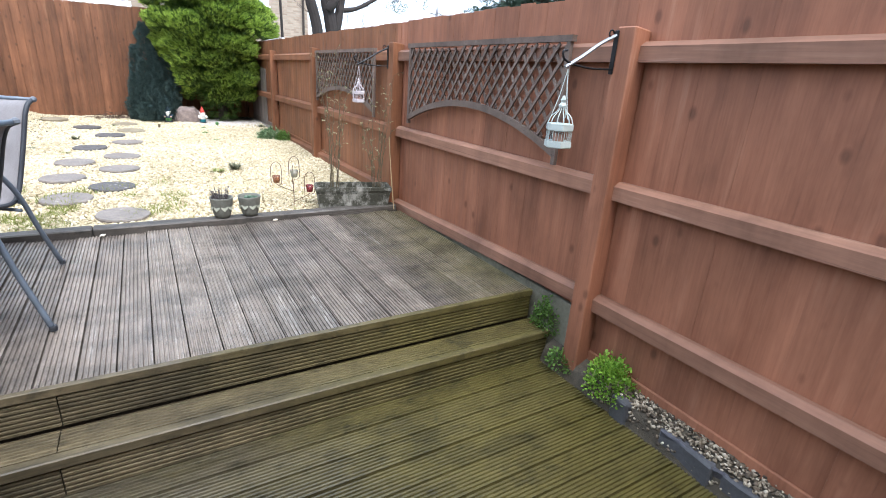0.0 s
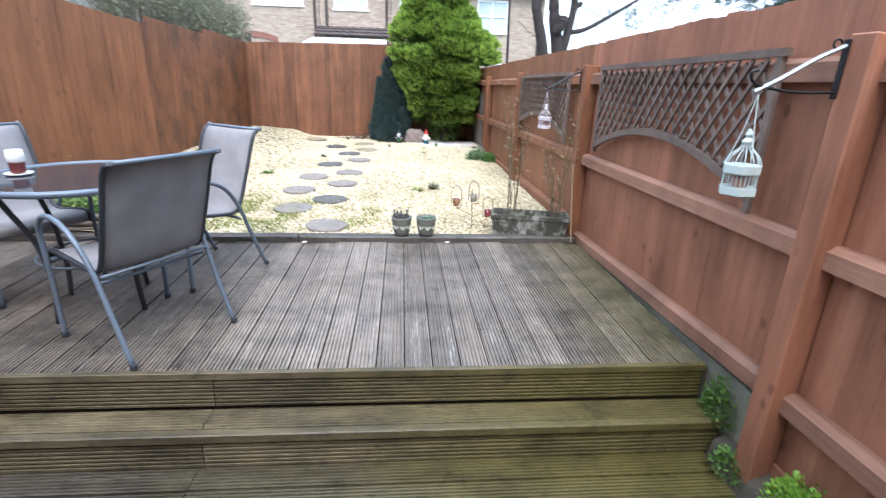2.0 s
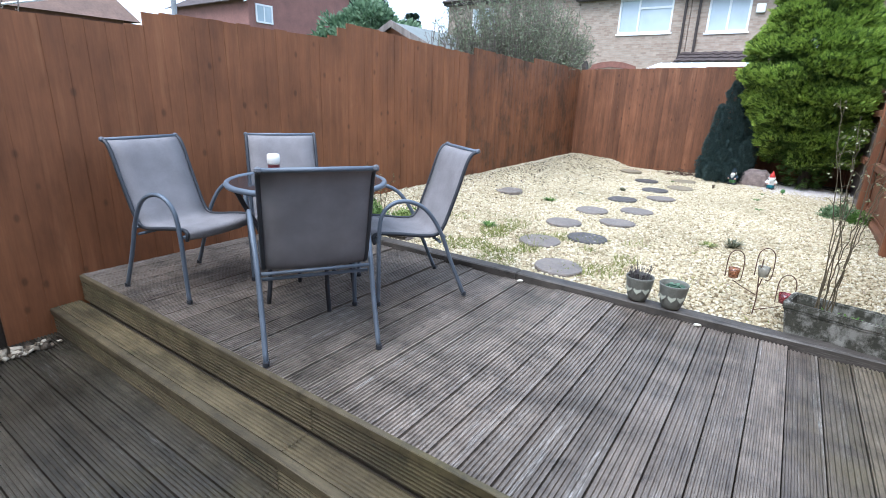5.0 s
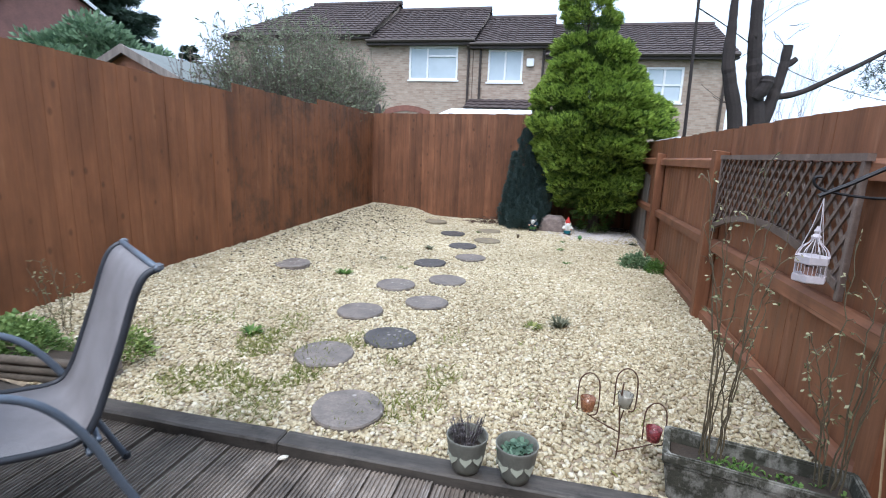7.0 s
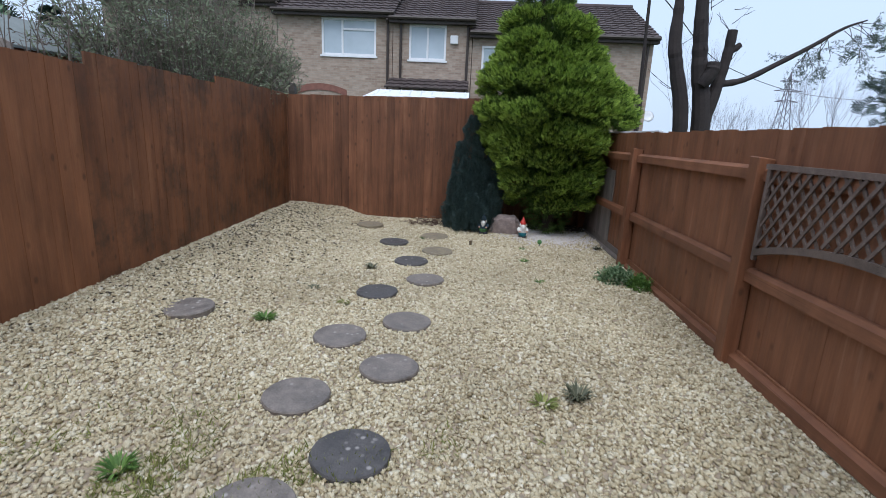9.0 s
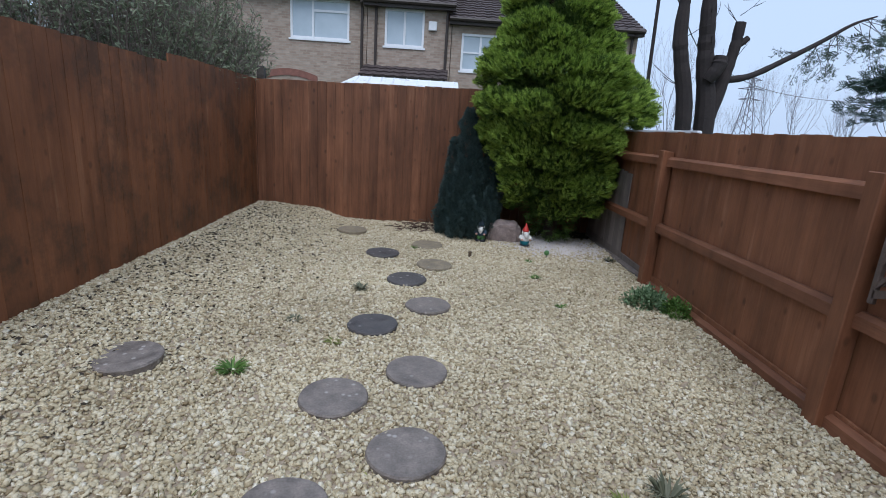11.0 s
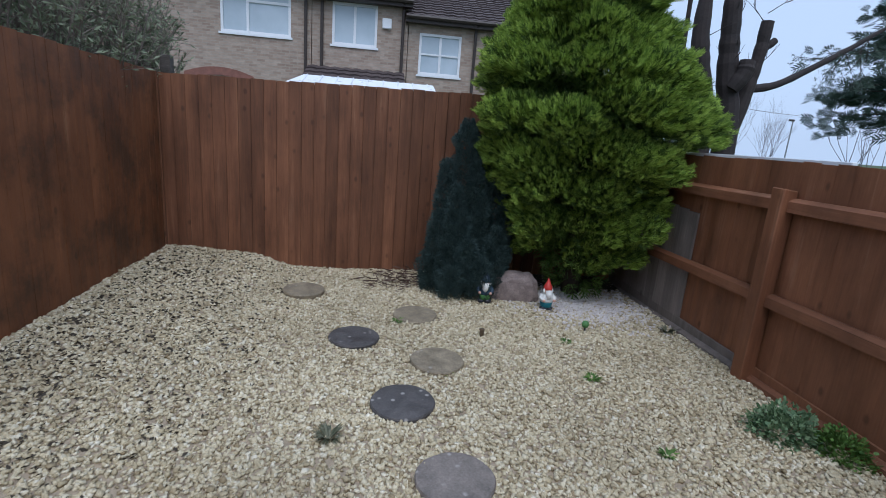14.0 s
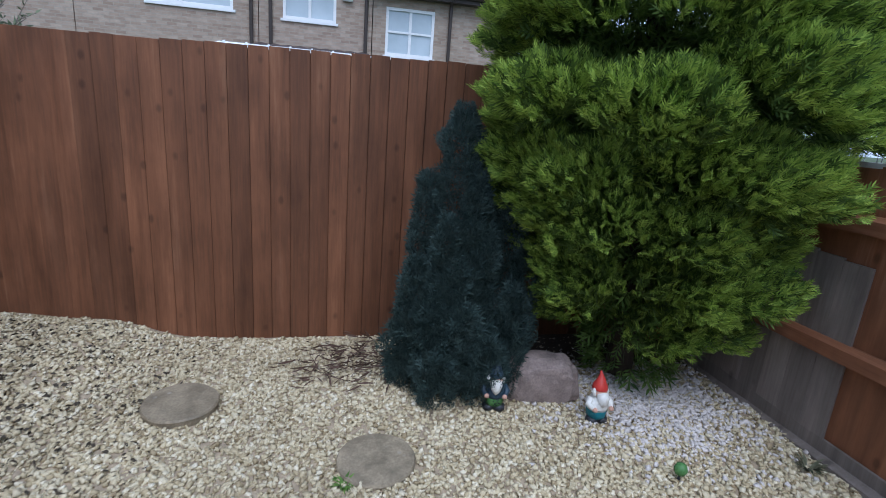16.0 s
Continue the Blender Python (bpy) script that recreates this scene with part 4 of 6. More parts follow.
IRON = simple("black wrought iron", (0.02, 0.02, 0.022), 0.5, 0.6)
PALEIRON = simple("galvanised grey bracket arm", (0.3, 0.33, 0.36), 0.45, 0.6)
CAGE = simple("chalky white painted wire", (0.46, 0.52, 0.5), 0.55, 0.1, vary=0.12)
CAGE2 = simple("chalky lilac-white painted wire", (0.56, 0.51, 0.53), 0.55, 0.1, vary=0.1)


def hook_and_lantern(y, z_top, z_low, cage_mat, tone, arm_mat, size=1.0):
    """A bracket on the fence post, and the birdcage lantern that hangs from it."""
    br = thing("wall_bracket", "wrought iron hanging bracket screwed to the fence post", "bracket", Matrix.Translation((-0.001, y, 0)), "hanging brackets")
    bm = bmesh.new()
    box(bm, (-0.006, -0.012, z_low - 0.02), (0.0, 0.012, z_top + 0.02), 0.002)
    part("back_plate", bm, IRON, br)
    bm = bmesh.new()
    tube(bm, smooth_path([(-0.004, 0, z_top), (-0.09, 0, z_top - 0.04), (-0.19, 0, z_top - 0.1), (-0.275, 0, z_top - 0.145)], 4), 0.0075, 6)
    part("arm", bm, arm_mat, br, "grey metal diagonal arm")
    bm = bmesh.new()
    tube(bm, smooth_path([(-0.004, 0, z_low), (-0.14, 0, z_low - 0.002), (-0.25, 0, z_low + 0.012), (-0.29, 0, z_low + 0.03), (-0.295, 0, z_low + 0.055), (-0.275, 0, z_low + 0.06)], 5), 0.005, 6)
    part("lower_rod", bm, IRON, br)
    bm = bmesh.new()
    tube(bm, [(-0.02 - 0.014 + 0.014 * math.cos(a), 0, z_top + 0.004 + 0.014 * math.sin(a)) for a in (k * 0.5 for k in range(12))], 0.0035, 5)
    part("scroll", bm, IRON, br)
    hx, hz = -0.258, z_low - 0.012
    ln = thing("birdcage_lantern", f"{tone} wire birdcage candle lantern hanging from a bracket", "lantern", Matrix.Translation((hx, y, hz)) @ Matrix.Scale(size, 4), "birdcage lanterns")
    r, zb, ze = 0.056, -0.325, -0.225
    for k in range(3):
        a = 2 * math.pi * k / 3 + 0.4
        bm = bmesh.new()
        tube(bm, [(0, 0, 0.0), (0.02 * math.cos(a), 0.02 * math.sin(a), -0.11), (0.045 * math.cos(a), 0.045 * math.sin(a), -0.2)], 0.0018, 5)
        part("chain", bm, cage_mat, ln)
    hexa = [2 * math.pi * k / 6 for k in range(6)]
    for nm, z0, h, rr in (("base", zb, 0.028, r * 1.08), ("eave_band", ze - 0.028, 0.03, r * 1.08)):
        bm = bmesh.new()
        lathe(bm, [(rr * 0.9, z0), (rr, z0 + 0.004), (rr, z0 + h), (rr * 0.86, z0 + h)], 6)
        part(nm, bm, cage_mat, ln)
    for k in range(24):
        a = 2 * math.pi * k / 24
        c = math.cos(math.pi / 6) / math.cos((a % (math.pi / 3)) - math.pi / 6)
        bm = bmesh.new()
        tube(bm, [(r * c * math.cos(a), r * c * math.sin(a), zb + 0.02), (r * c * math.cos(a), r * c * math.sin(a), ze - 0.02)], 0.0015, 4)
        part("wire", bm, cage_mat, ln)
    for k in range(12):
        a = 2 * math.pi * k / 12
        bm = bmesh.new()
        tube(bm, smooth_path([(r * math.cos(a), r * math.sin(a), ze), (r * 0.78 * math.cos(a), r * 0.78 * math.sin(a), ze + 0.03), (r * 0.35 * math.cos(a), r * 0.35 * math.sin(a), ze + 0.055), (0.012 * math.cos(a), 0.012 * math.sin(a), ze + 0.075)], 3), 0.0018, 4)
        part("roof_wire", bm, cage_mat, ln)
    bm = bmesh.new()
    lathe(bm, [(0.016, ze + 0.07), (0.018, ze + 0.078), (0.008, ze + 0.09), (0.012, ze + 0.1), (0.004, ze + 0.118)], 10)
    part("finial", bm, cage_mat, ln)
    bm = bmesh.new()
    lathe(bm, [(0.022, zb + 0.026), (0.024, zb + 0.03), (0.024, zb + 0.06), (0.02, zb + 0.062)], 14)
    part("tealight", bm, simple("cinnamon wax", (0.35, 0.2, 0.15), 0.5), ln, "small brown candle")


hook_and_lantern(-4.665, 1.375, 1.235, CAGE, "pale green-white", PALEIRON)
hook_and_lantern(-2.265, 1.325, 1.185, CAGE2, "pale lilac-white", IRON, 0.88)

# candle stand pushed into the gravel
cs = thing("candle_stand", "rusty wire candle stand with three glass votive cups", "candle stand", Matrix.Translation((-0.79, -2.14, gravel_z(-0.79, -2.14))))
RUST = simple("rusty wire", (0.11, 0.06, 0.04), 0.7, 0.3, vary=0.3)
bm = bmesh.new()
tube(bm, smooth_path([(0.0, 0, -0.05), (0.005, 0, 0.12), (-0.005, 0, 0.25), (0.0, 0, 0.36)], 4), 0.0035, 5)
part("stake", bm, RUST, cs)
for cx, cz, col, lab in ((-0.135, 0.245, (0.3, 0.14, 0.07), "amber glass cup"), (0.012, 0.285, (0.35, 0.33, 0.27), "clear smoky glass cup"), (0.14, 0.15, (0.24, 0.05, 0.055), "red glass cup")):
    bm = bmesh.new()
    w = 0.042
    tube(bm, smooth_path([(cx - w, 0, cz - 0.03), (cx - w, 0, cz + 0.09), (cx - w * 0.6, 0, cz + 0.13), (cx, 0, cz + 0.143), (cx + w * 0.6, 0, cz + 0.13), (cx + w, 0, cz + 0.09), (cx + w, 0, cz - 0.03), (cx + w * 0.4, 0, cz - 0.05)], 4), 0.003, 5)
    hp = part("hoop", bm, RUST, cs)
    bm = bmesh.new()
    tube(bm, smooth_path([(cx, 0, cz - 0.045), (cx * 0.6, 0.006, cz - 0.075), (0, 0.004, cz - 0.11)], 4), 0.003, 5)
    part("branch", bm, RUST, hp)
    bm = bmesh.new()
    lathe(bm, [(0.02, -0.03), (0.026, -0.026), (0.033, 0.03), (0.03, 0.03), (0.022, -0.02)], 16, (cx, 0, cz))
    cup_mat = simple("tinted " + lab, tuple(min(1, q * 1.6) for q in col), 0.12, vary=0.15)
    cup_mat.node_tree.nodes["Principled BSDF"].inputs["Transmission Weight"].default_value = 0.65
    part("votive_cup", bm, cup_mat, hp, lab, smooth=True)


# ---- foliage ----
def scatter(name, base, axis, size, template, material, parent=None, spin=None, seed=1, smooth=False):
    """Many small leaves or sprays, one template turned to each axis; template: quads in (along, across, lift)."""
    r = np.random.default_rng(seed)
    n = len(base)
    a = axis / np.linalg.norm(axis, axis=1, keepdims=True)
    h = r.normal(size=(n, 3))
    u = np.cross(a, h)
    u /= np.linalg.norm(u, axis=1, keepdims=True)
    w = np.cross(a, u)
    t = np.array(template, float)            # quads x 4 x 3
    q, k = t.shape[0], t.shape[1]
    t = t.reshape(-1, 3)
    v = base[:, None] + size[:, None, None] * (t[None, :, 0:1] * a[:, None] + t[None, :, 1:2] * u[:, None] + t[None, :, 2:3] * w[:, None])
    f = np.arange(n * q * k).reshape(-1, k)
    me = bpy.data.meshes.new(name)
    me.vertices.add(n * q * k)
    me.vertices.foreach_set("co", v.reshape(-1))
    me.loops.add(f.size)
    me.loops.foreach_set("vertex_index", f.reshape(-1))
    me.polygons.add(len(f))
    me.polygons.foreach_set("loop_start", np.arange(0, f.size, k))
    me.update(calc_edges=True)
    me.materials.append(material)
    ob = new(name, me)
    if parent:
        ob.parent = parent
    return ob


def fern(pairs, width, curl=0.12):
    """A flat feathered spray: narrow diamonds either side of a short stem."""
    quads = []
    for i in range(pairs):
        p = 0.08 + 0.75 * i / pairs
        reach = width * (1 - 0.6 * abs(i / pairs - 0.35))
        for s in (-1, 1):
            tip = (p + 0.34, s * reach, curl * reach)
            quads.append([(p, 0, 0), (p + 0.10, s * reach * 0.56, 0.02), tip, (p + 0.2, s * reach * 0.38, 0.0)])
    quads.append([(0, -0.02, 0), (0.6, -0.05, 0), (1.05, 0, 0.03), (0.6, 0.05, 0)])
    return quads


LEAF = [[(0, 0, 0), (0.45, 0.26, 0.05), (1.0, 0, 0), (0.45, -0.26, 0.05)]]


def lobes_to_sprays(lobes, per_area, seed, up=0.45, inner=0.75, out=1.05, under=-2.0):
    """Points and directions over the outer faces of many lumps (x, y, z, radius, height scale)."""
    r = np.random.default_rng(seed)
    P, D = [], []
    for lx, ly, lz, lr, hs, ox, oy in lobes:
        n = max(6, int(per_area * 4 * math.pi * lr * lr))
        d = r.normal(size=(n, 3))
        d /= np.linalg.norm(d, axis=1, keepdims=True)
        # keep the faces that look away from the trunk or up
        away = np.array((lx - ox, ly - oy, 0.0))
        away /= np.linalg.norm(away) + 1e-6
        keep = (d @ away + 0.35 * d[:, 2]) > -0.3
        d = d[keep & (d[:, 2] > under)]
        rad = lr * r.uniform(inner, out, (len(d), 1))
        P.append(np.array((lx, ly, lz)) + d * rad * np.array((1, 1, hs)))
        D.append(d + np.array((0, 0, up)) + away * 0.3 + r.normal(size=d.shape) * 0.25)
    return np.concatenate(P), np.concatenate(D)


# tips and older foliage differ in colour; lit tops, shaded undersides painted too
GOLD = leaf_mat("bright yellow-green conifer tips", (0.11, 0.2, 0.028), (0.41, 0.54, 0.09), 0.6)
DEEP_SHADED = leaf_mat("deep green inner conifer foliage, shade in colour", (0.036, 0.075, 0.016), (0.13, 0.2, 0.04), 0.65)
BLUE = leaf_mat("dark blue-green juniper foliage", (0.025, 0.048, 0.046), (0.085, 0.13, 0.122), 0.65)
BARK = simple("dark brown bark", (0.045, 0.033, 0.025), 0.9, vary=0.5, scale=12, bump=0.9, space="world")

con = thing("conifer", "tall golden-green conifer overhanging the garden's corner", "tree", Matrix.Translation((-0.62, 3.7, 0.02)))
bm = bmesh.new()
tube(bm, [(0.1, 0.25, -0.1), (0.08, 0.22, 0.6), (0.0, 0.18, 1.6), (-0.2, 0.18, 2.8), (-0.4, 0.18, 4.0)], [0.09, 0.075, 0.06, 0.045, 0.015], 10)
part("trunk", bm, BARK, con)
vr = random.Random(21)


def con_radius(z):
    prof = ((0.3, 0.4), (0.6, 0.66), (0.9, 0.8), (1.3, 0.93), (1.75, 1.05), (2.2, 0.88), (2.7, 0.61), (3.0, 0.48), (3.5, 0.36), (4.0, 0.25), (4.5, 0.13))
    for (za, ra), (zb, rb) in zip(prof, prof[1:]):
        if z <= zb:
            return lerp(ra, rb, max(0, (z - za) / (zb - za)))
    return 0.1


CX, CY = -0.54, 3.86
boughs, z, tier = [], 0.52, 0
while z < 4.45:
    R = con_radius(z)
    ax = CX - 0.17 * max(0, z - 1.3)
    n = max(3, int(2 * math.pi * R / 0.5))
    for k in range(n):
        a = 2 * math.pi * (k + 0.5 * (tier % 2) + vr.uniform(-0.3, 0.3)) / n
        lr = vr.uniform(0.2, 0.34) * (0.5 + 0.5 * R)
        rr = max(0.02, R - lr - 0.03) * vr.uniform(0.8, 1.16)
        lx, ly = ax + rr * math.cos(a), CY + rr * 0.86 * math.sin(a)
        if z < 1.55 and lx + lr > 0.05:
            lx = 0.03 - lr
        if z < 1.9 and ly + lr > 4.46:
            ly = 4.44 - lr
        boughs.append((lx + 0.62, ly - 3.7, z + vr.uniform(-0.1, 0.1) - 0.02, lr, ax + 0.62, CY - 3.7))
    z += 0.29
    tier += 1


def bough_sprays(lump, count, shrink, rg, turned=-0.25):
    """Sprays over the outer and upper faces of one flattened, uneven bough: places and directions, rising outwards."""
    bx, by, bz, br, ox, oy = lump
    away = np.array((bx - ox, by - oy, 0.0))
    away /= np.linalg.norm(away) + 1e-6
    d = rg.normal(size=(count, 3))
    d /= np.linalg.norm(d, axis=1, keepdims=True)
    d = d[d @ away * 0.8 + 0.6 * d[:, 2] > turned]
    swell = np.array([noise.noise(Vector((bx * 3 + q[0] * 2.2, by * 3 + q[1] * 2.2, bz * 3 + q[2] * 2.2))) for q in d])
    p = np.array((bx, by, bz)) + d * (br * shrink * (1 + 0.45 * swell) * rg.uniform(0.88, 1.05, len(d)))[:, None] * np.array((1.0, 1.0, 0.62))
    g = d * 0.55 + away * 0.5 + np.array((0, 0, 0.55)) + rg.normal(size=d.shape) * 0.2
    ok = (p[:, 2] > 0.32 + np.maximum(0, -0.1 - p[:, 1]) * 0.25) & ((p[:, 0] < 0.66) | (p[:, 2] > 1.42))
    return p[ok], g[ok]


rs = np.random.default_rng(5)
# bright tips only on upper outer faces: the lit side put into colour
P, D = (np.concatenate(q) for q in zip(*(bough_sprays(q, int(15000 * q[3] ** 2) + 120, 1.0, rs, 0.12) for q in boughs)))
scatter("outer_foliage", P, D, rs.uniform(0.045, 0.085, len(P)), fern(4, 0.3, 0.2), GOLD, con, seed=6)
# darker sprays fill undersides and gaps: their shade put into colour
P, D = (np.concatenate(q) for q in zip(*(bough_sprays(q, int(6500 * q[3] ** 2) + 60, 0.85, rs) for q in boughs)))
scatter("inner_foliage", P, D, rs.uniform(0.06, 0.11, len(P)), fern(3, 0.36), DEEP_SHADED, con, seed=8)
# dark core stands for the shaded void inside and under the crown
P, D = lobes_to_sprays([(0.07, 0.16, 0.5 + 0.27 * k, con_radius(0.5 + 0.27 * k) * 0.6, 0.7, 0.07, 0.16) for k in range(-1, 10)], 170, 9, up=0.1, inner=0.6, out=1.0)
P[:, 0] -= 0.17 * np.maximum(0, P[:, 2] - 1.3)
scatter("core_foliage", P, D, rs.uniform(0.1, 0.17, len(P)), fern(3, 0.4), DEEP_SHADED, con, seed=10)

jun = thing("juniper", "dark blue-green juniper of upright plumes beside the back fence", "shrub", Matrix.Translation((-1.6, 3.86, 0.02)))
PLUMES = ((-0.07, 0.05, 1.58, 0.155), (0.22, 0.02, 1.18, 0.12), (-0.23, 0.08, 1.22, 0.1), (0.12, 0.17, 1.42, 0.1), (-0.28, -0.04, 0.78, 0.105), (-0.2, -0.12, 0.58, 0.105), (-0.04, -0.18, 0.55, 0.11), (0.07, -0.08, 0.96, 0.09), (0.24, -0.14, 0.66, 0.1), (-0.34, 0.0, 0.44, 0.09), (0.1, -0.22, 0.38, 0.105), (-0.16, -0.24, 0.3, 0.105), (0.32, -0.02, 0.88, 0.085), (-0.14, -0.1, 1.02, 0.095), (0.02, -0.04, 1.25, 0.09), (-0.08, -0.13, 0.78, 0.08))
jr = np.random.default_rng(12)


def plume(cx, cy, zt, R, count, shrink):
    """Points and outward-rising directions over one bullet-shaped, lumpy plume."""
    u, a = jr.uniform(0, 1, count), jr.uniform(0, 2 * np.pi, count)
    r = R * shrink * np.where(u < 0.45, 0.72 + 0.62 * u, np.sqrt(np.clip(1 - ((u - 0.45) / 0.56) ** 2, 0.002, 1)))
    z = 0.02 + (zt - 0.02) * u
    lump = np.array([noise.noise(Vector((cx * 9 + math.cos(t) * 1.5, cy * 9 + math.sin(t) * 1.5, q * 9))) for t, q in zip(a, z)])
    r = r * (1 + 0.75 * lump) * jr.uniform(0.9, 1.04, count)
    p = np.stack([cx + r * np.cos(a), cy + r * np.sin(a), z], 1)
    d = np.stack([0.6 * np.cos(a), 0.6 * np.sin(a), np.full(count, 1.0)], 1) + jr.normal(size=(count, 3)) * 0.22
    return p, d


P, D = (np.concatenate(q) for q in zip(*(plume(cx, cy, zt, R, int(42000 * R * zt), 1.0) for cx, cy, zt, R in PLUMES)))
scatter("foliage", P, D, rs.uniform(0.014, 0.03, len(P)), fern(2, 0.3), BLUE, jun, seed=13)
P, D = (np.concatenate(q) for q in zip(*(plume(cx, cy, zt * 0.96, R, int(6500 * R * zt), 0.7) for cx, cy, zt, R in PLUMES)))
scatter("inner_foliage", P, D, rs.uniform(0.05, 0.09, len(P)), fern(2, 0.5), BLUE, jun, seed=15)
bm = bmesh.new()
tube(bm, [(0.05, 0.05, -0.1), (0.03, 0.05, 0.6), (-0.03, 0.05, 1.2)], [0.04, 0.03, 0.012], 8)
part("trunk", bm, BARK, jun)


def tuft(name, x, y, z, material, label, category, count, height, spread, width, rnd, group=""):
    bm = bmesh.new()
    blades(bm, (0, 0, 0), count, height, spread, width, rnd)
    ob = part(name, bm, material)
    ob.matrix_basis = Matrix.Translation((x, y, z))
    return tagged(ob, label, category, group)


wr = random.Random(31)
for wx, wy, n, h, s, mt, lab in ((-3.01, -1.45, 60, 0.06, 0.08, WEED, "small fresh green weed in the gravel"), (-1.03, -0.65, 60, 0.09, 0.09, HEATHER, "small grey-green spiky weed in the gravel"), (-1.22, -0.72, 40, 0.04, 0.08, STRAW, "low dry weed in the gravel"), (-3.09, 0.18, 70, 0.05, 0.09, WEED, "small fresh green weed in the gravel"), (-2.6, 1.6, 50, 0.06, 0.07, HEATHER, "small grey-green spiky weed in the gravel"), (-1.03, 2.2, 40, 0.03, 0.06, WEED, "low green weed in the gravel"), (-2.23, 3.08, 30, 0.03, 0.05, WEED, "low green weed in the gravel"), (-0.96, 1.45, 30, 0.03, 0.05, WEED, "low green weed in the gravel"), (-1.0, 2.75, 26, 0.03, 0.05, WEED, "low green weed in the gravel"), (-0.05, 3.0, 40, 0.06, 0.07, HEATHER, "small grey-green weed by the fence"), (-2.62, 0.6, 26, 0.03, 0.06, STRAW, "low dry weed in the gravel"), (-2.95, 0.9, 26, 0.03, 0.06, HEATHER, "low dry weed in the gravel"), (-1.95, 2.25, 20, 0.025, 0.05, STRAW, "low dry weed in the gravel")):
    tuft("weed", wx, wy, gravel_z(wx, wy), mt, lab, "weed", n, h, s, 0.012, wr, "weeds in the gravel")


def leafy_mound(name, cx, cy, cz, rx, ry, rz, count, size, material, label, category, seed):
    r = np.random.default_rng(seed)
    d = r.normal(size=(count, 3))
    d[:, 2] = np.abs(d[:, 2])
    d /= np.linalg.norm(d, axis=1, keepdims=True)
    lump = 1 + 0.22 * np.sin(5 * np.arctan2(d[:, 1], d[:, 0]) + 3 * d[:, 2]) * r.uniform(0.4, 1, count)
    p = d * np.array((rx, ry, rz)) * (lump * r.uniform(0.55, 1.0, count))[:, None]
    ob = scatter(name, p, d + np.array((0, 0, 0.2)) + r.normal(size=d.shape) * 0.5, r.uniform(size * 0.6, size, count), [[(0, 0, 0), (0.35, 0.38, 0.08), (1.0, 0.22, 0), (0.95, -0.2, 0), (0.35, -0.38, 0.08)]], material, seed=seed)
    ob.matrix_basis = Matrix.Translation((cx, cy, cz))
    return tagged(ob, label, category)


leafy_mound("herb_clump", 0.03, -4.97, -0.28, 0.10, 0.14, 0.2, 1500, 0.02, BRIGHT, "bright green herb clump at the fence's foot", "plant", 41)
leafy_mound("ivy_clump", 0.045, -4.45, -0.2, 0.055, 0.10, 0.21, 700, 0.02, WEED, "trailing green weed between step and fence", "plant", 42)
leafy_mound("ivy_clump", 0.0, -4.66, -0.3, 0.06, 0.09, 0.1, 360, 0.02, WEED, "small green weed at the post's foot", "plant", 43)
leafy_mound("dandelion_clump", -0.20, 1.62, 0.03, 0.17, 0.16, 0.16, 1100, 0.032, leaf_mat("blue-green fine leaves", (0.08, 0.15, 0.07), (0.27, 0.37, 0.2)), "green leafy weed clump by the fence", "plant", 44)
leafy_mound("nettle_clump", -0.02, 1.44, 0.03, 0.11, 0.15, 0.13, 900, 0.025, WEED, "fresh green weed clump by the fence", "plant", 45)
# grass creeping into the gravel by the deck
r = np.random.default_rng(51)
gp = np.stack([r.normal(-2.5, 0.6, 15000), r.normal(-1.75, 0.36, 15000), np.zeros(15000)], 1)
mask = np.array([noise.noise(Vector((a * 2.6, c * 2.6, 5))) > 0.08 and c > -2.36 for a, c, _ in gp])
gp = gp[mask]
gp[:, 2] = [gravel_z(a, c) for a, c, _ in gp]
gd = np.stack([r.normal(size=len(gp)), r.normal(size=len(gp)), np.abs(r.normal(size=len(gp))) * 0.8 + 0.35], 1)
tagged(scatter("grass", gp, gd, r.uniform(0.025, 0.06, len(gp)), [[(0, -0.06, 0), (0, 0.06, 0), (0.6, 0.05, 0.08), (1, 0, 0.2)]], STRAW, seed=52), "yellow-green grass creeping into the gravel", "grass", kind="stuff")
# fallen needles along the banked left edge
np_ = np.stack([r.uniform(-4.38, -2.9, 9000), r.uniform(-0.5, 4.4, 9000), np.zeros(9000)], 1)
np_ = np_[r.uniform(size=9000) < np.clip((-2.9 - np_[:, 0]) / 1.3, 0, 1) * np.clip(0.15 + np_[:, 1] / 3.0, 0.1, 1)]
np_[:, 2] = [gravel_z(a, c) + 0.011 for a, c, _ in np_]
nd = np.stack([r.normal(size=len(np_)), r.normal(size=len(np_)), r.normal(size=len(np_)) * 0.15], 1)
tagged(scatter("fallen_leaves", np_, nd, r.uniform(0.016, 0.04, len(np_)), LEAF, simple("dark fallen leaves", (0.05, 0.04, 0.028), 0.9), seed=53), "dark fallen leaf litter on the gravel bank", "leaf litter", kind="stuff")
bp = np.stack([r.normal(-2.15, 0.17, 420), r.normal(4.1, 0.13, 420), np.abs(r.normal(0, 0.03, 420)) + 0.03], 1)
bd = np.stack([r.normal(size=420), r.normal(size=420) * 0.7, r.normal(size=420) * 0.2], 1)
tagged(scatter("dry_clippings", bp, bd, r.uniform(0.05, 0.16, 420), [[(0, -0.03, 0), (0.5, -0.05, 0.06), (1, 0, 0.02), (0.5, 0.05, 0.06)]], simple("dry brown clippings", (0.09, 0.055, 0.04), 0.9), seed=54), "heap of dry brown clippings beside the juniper", "clippings", kind="stuff")


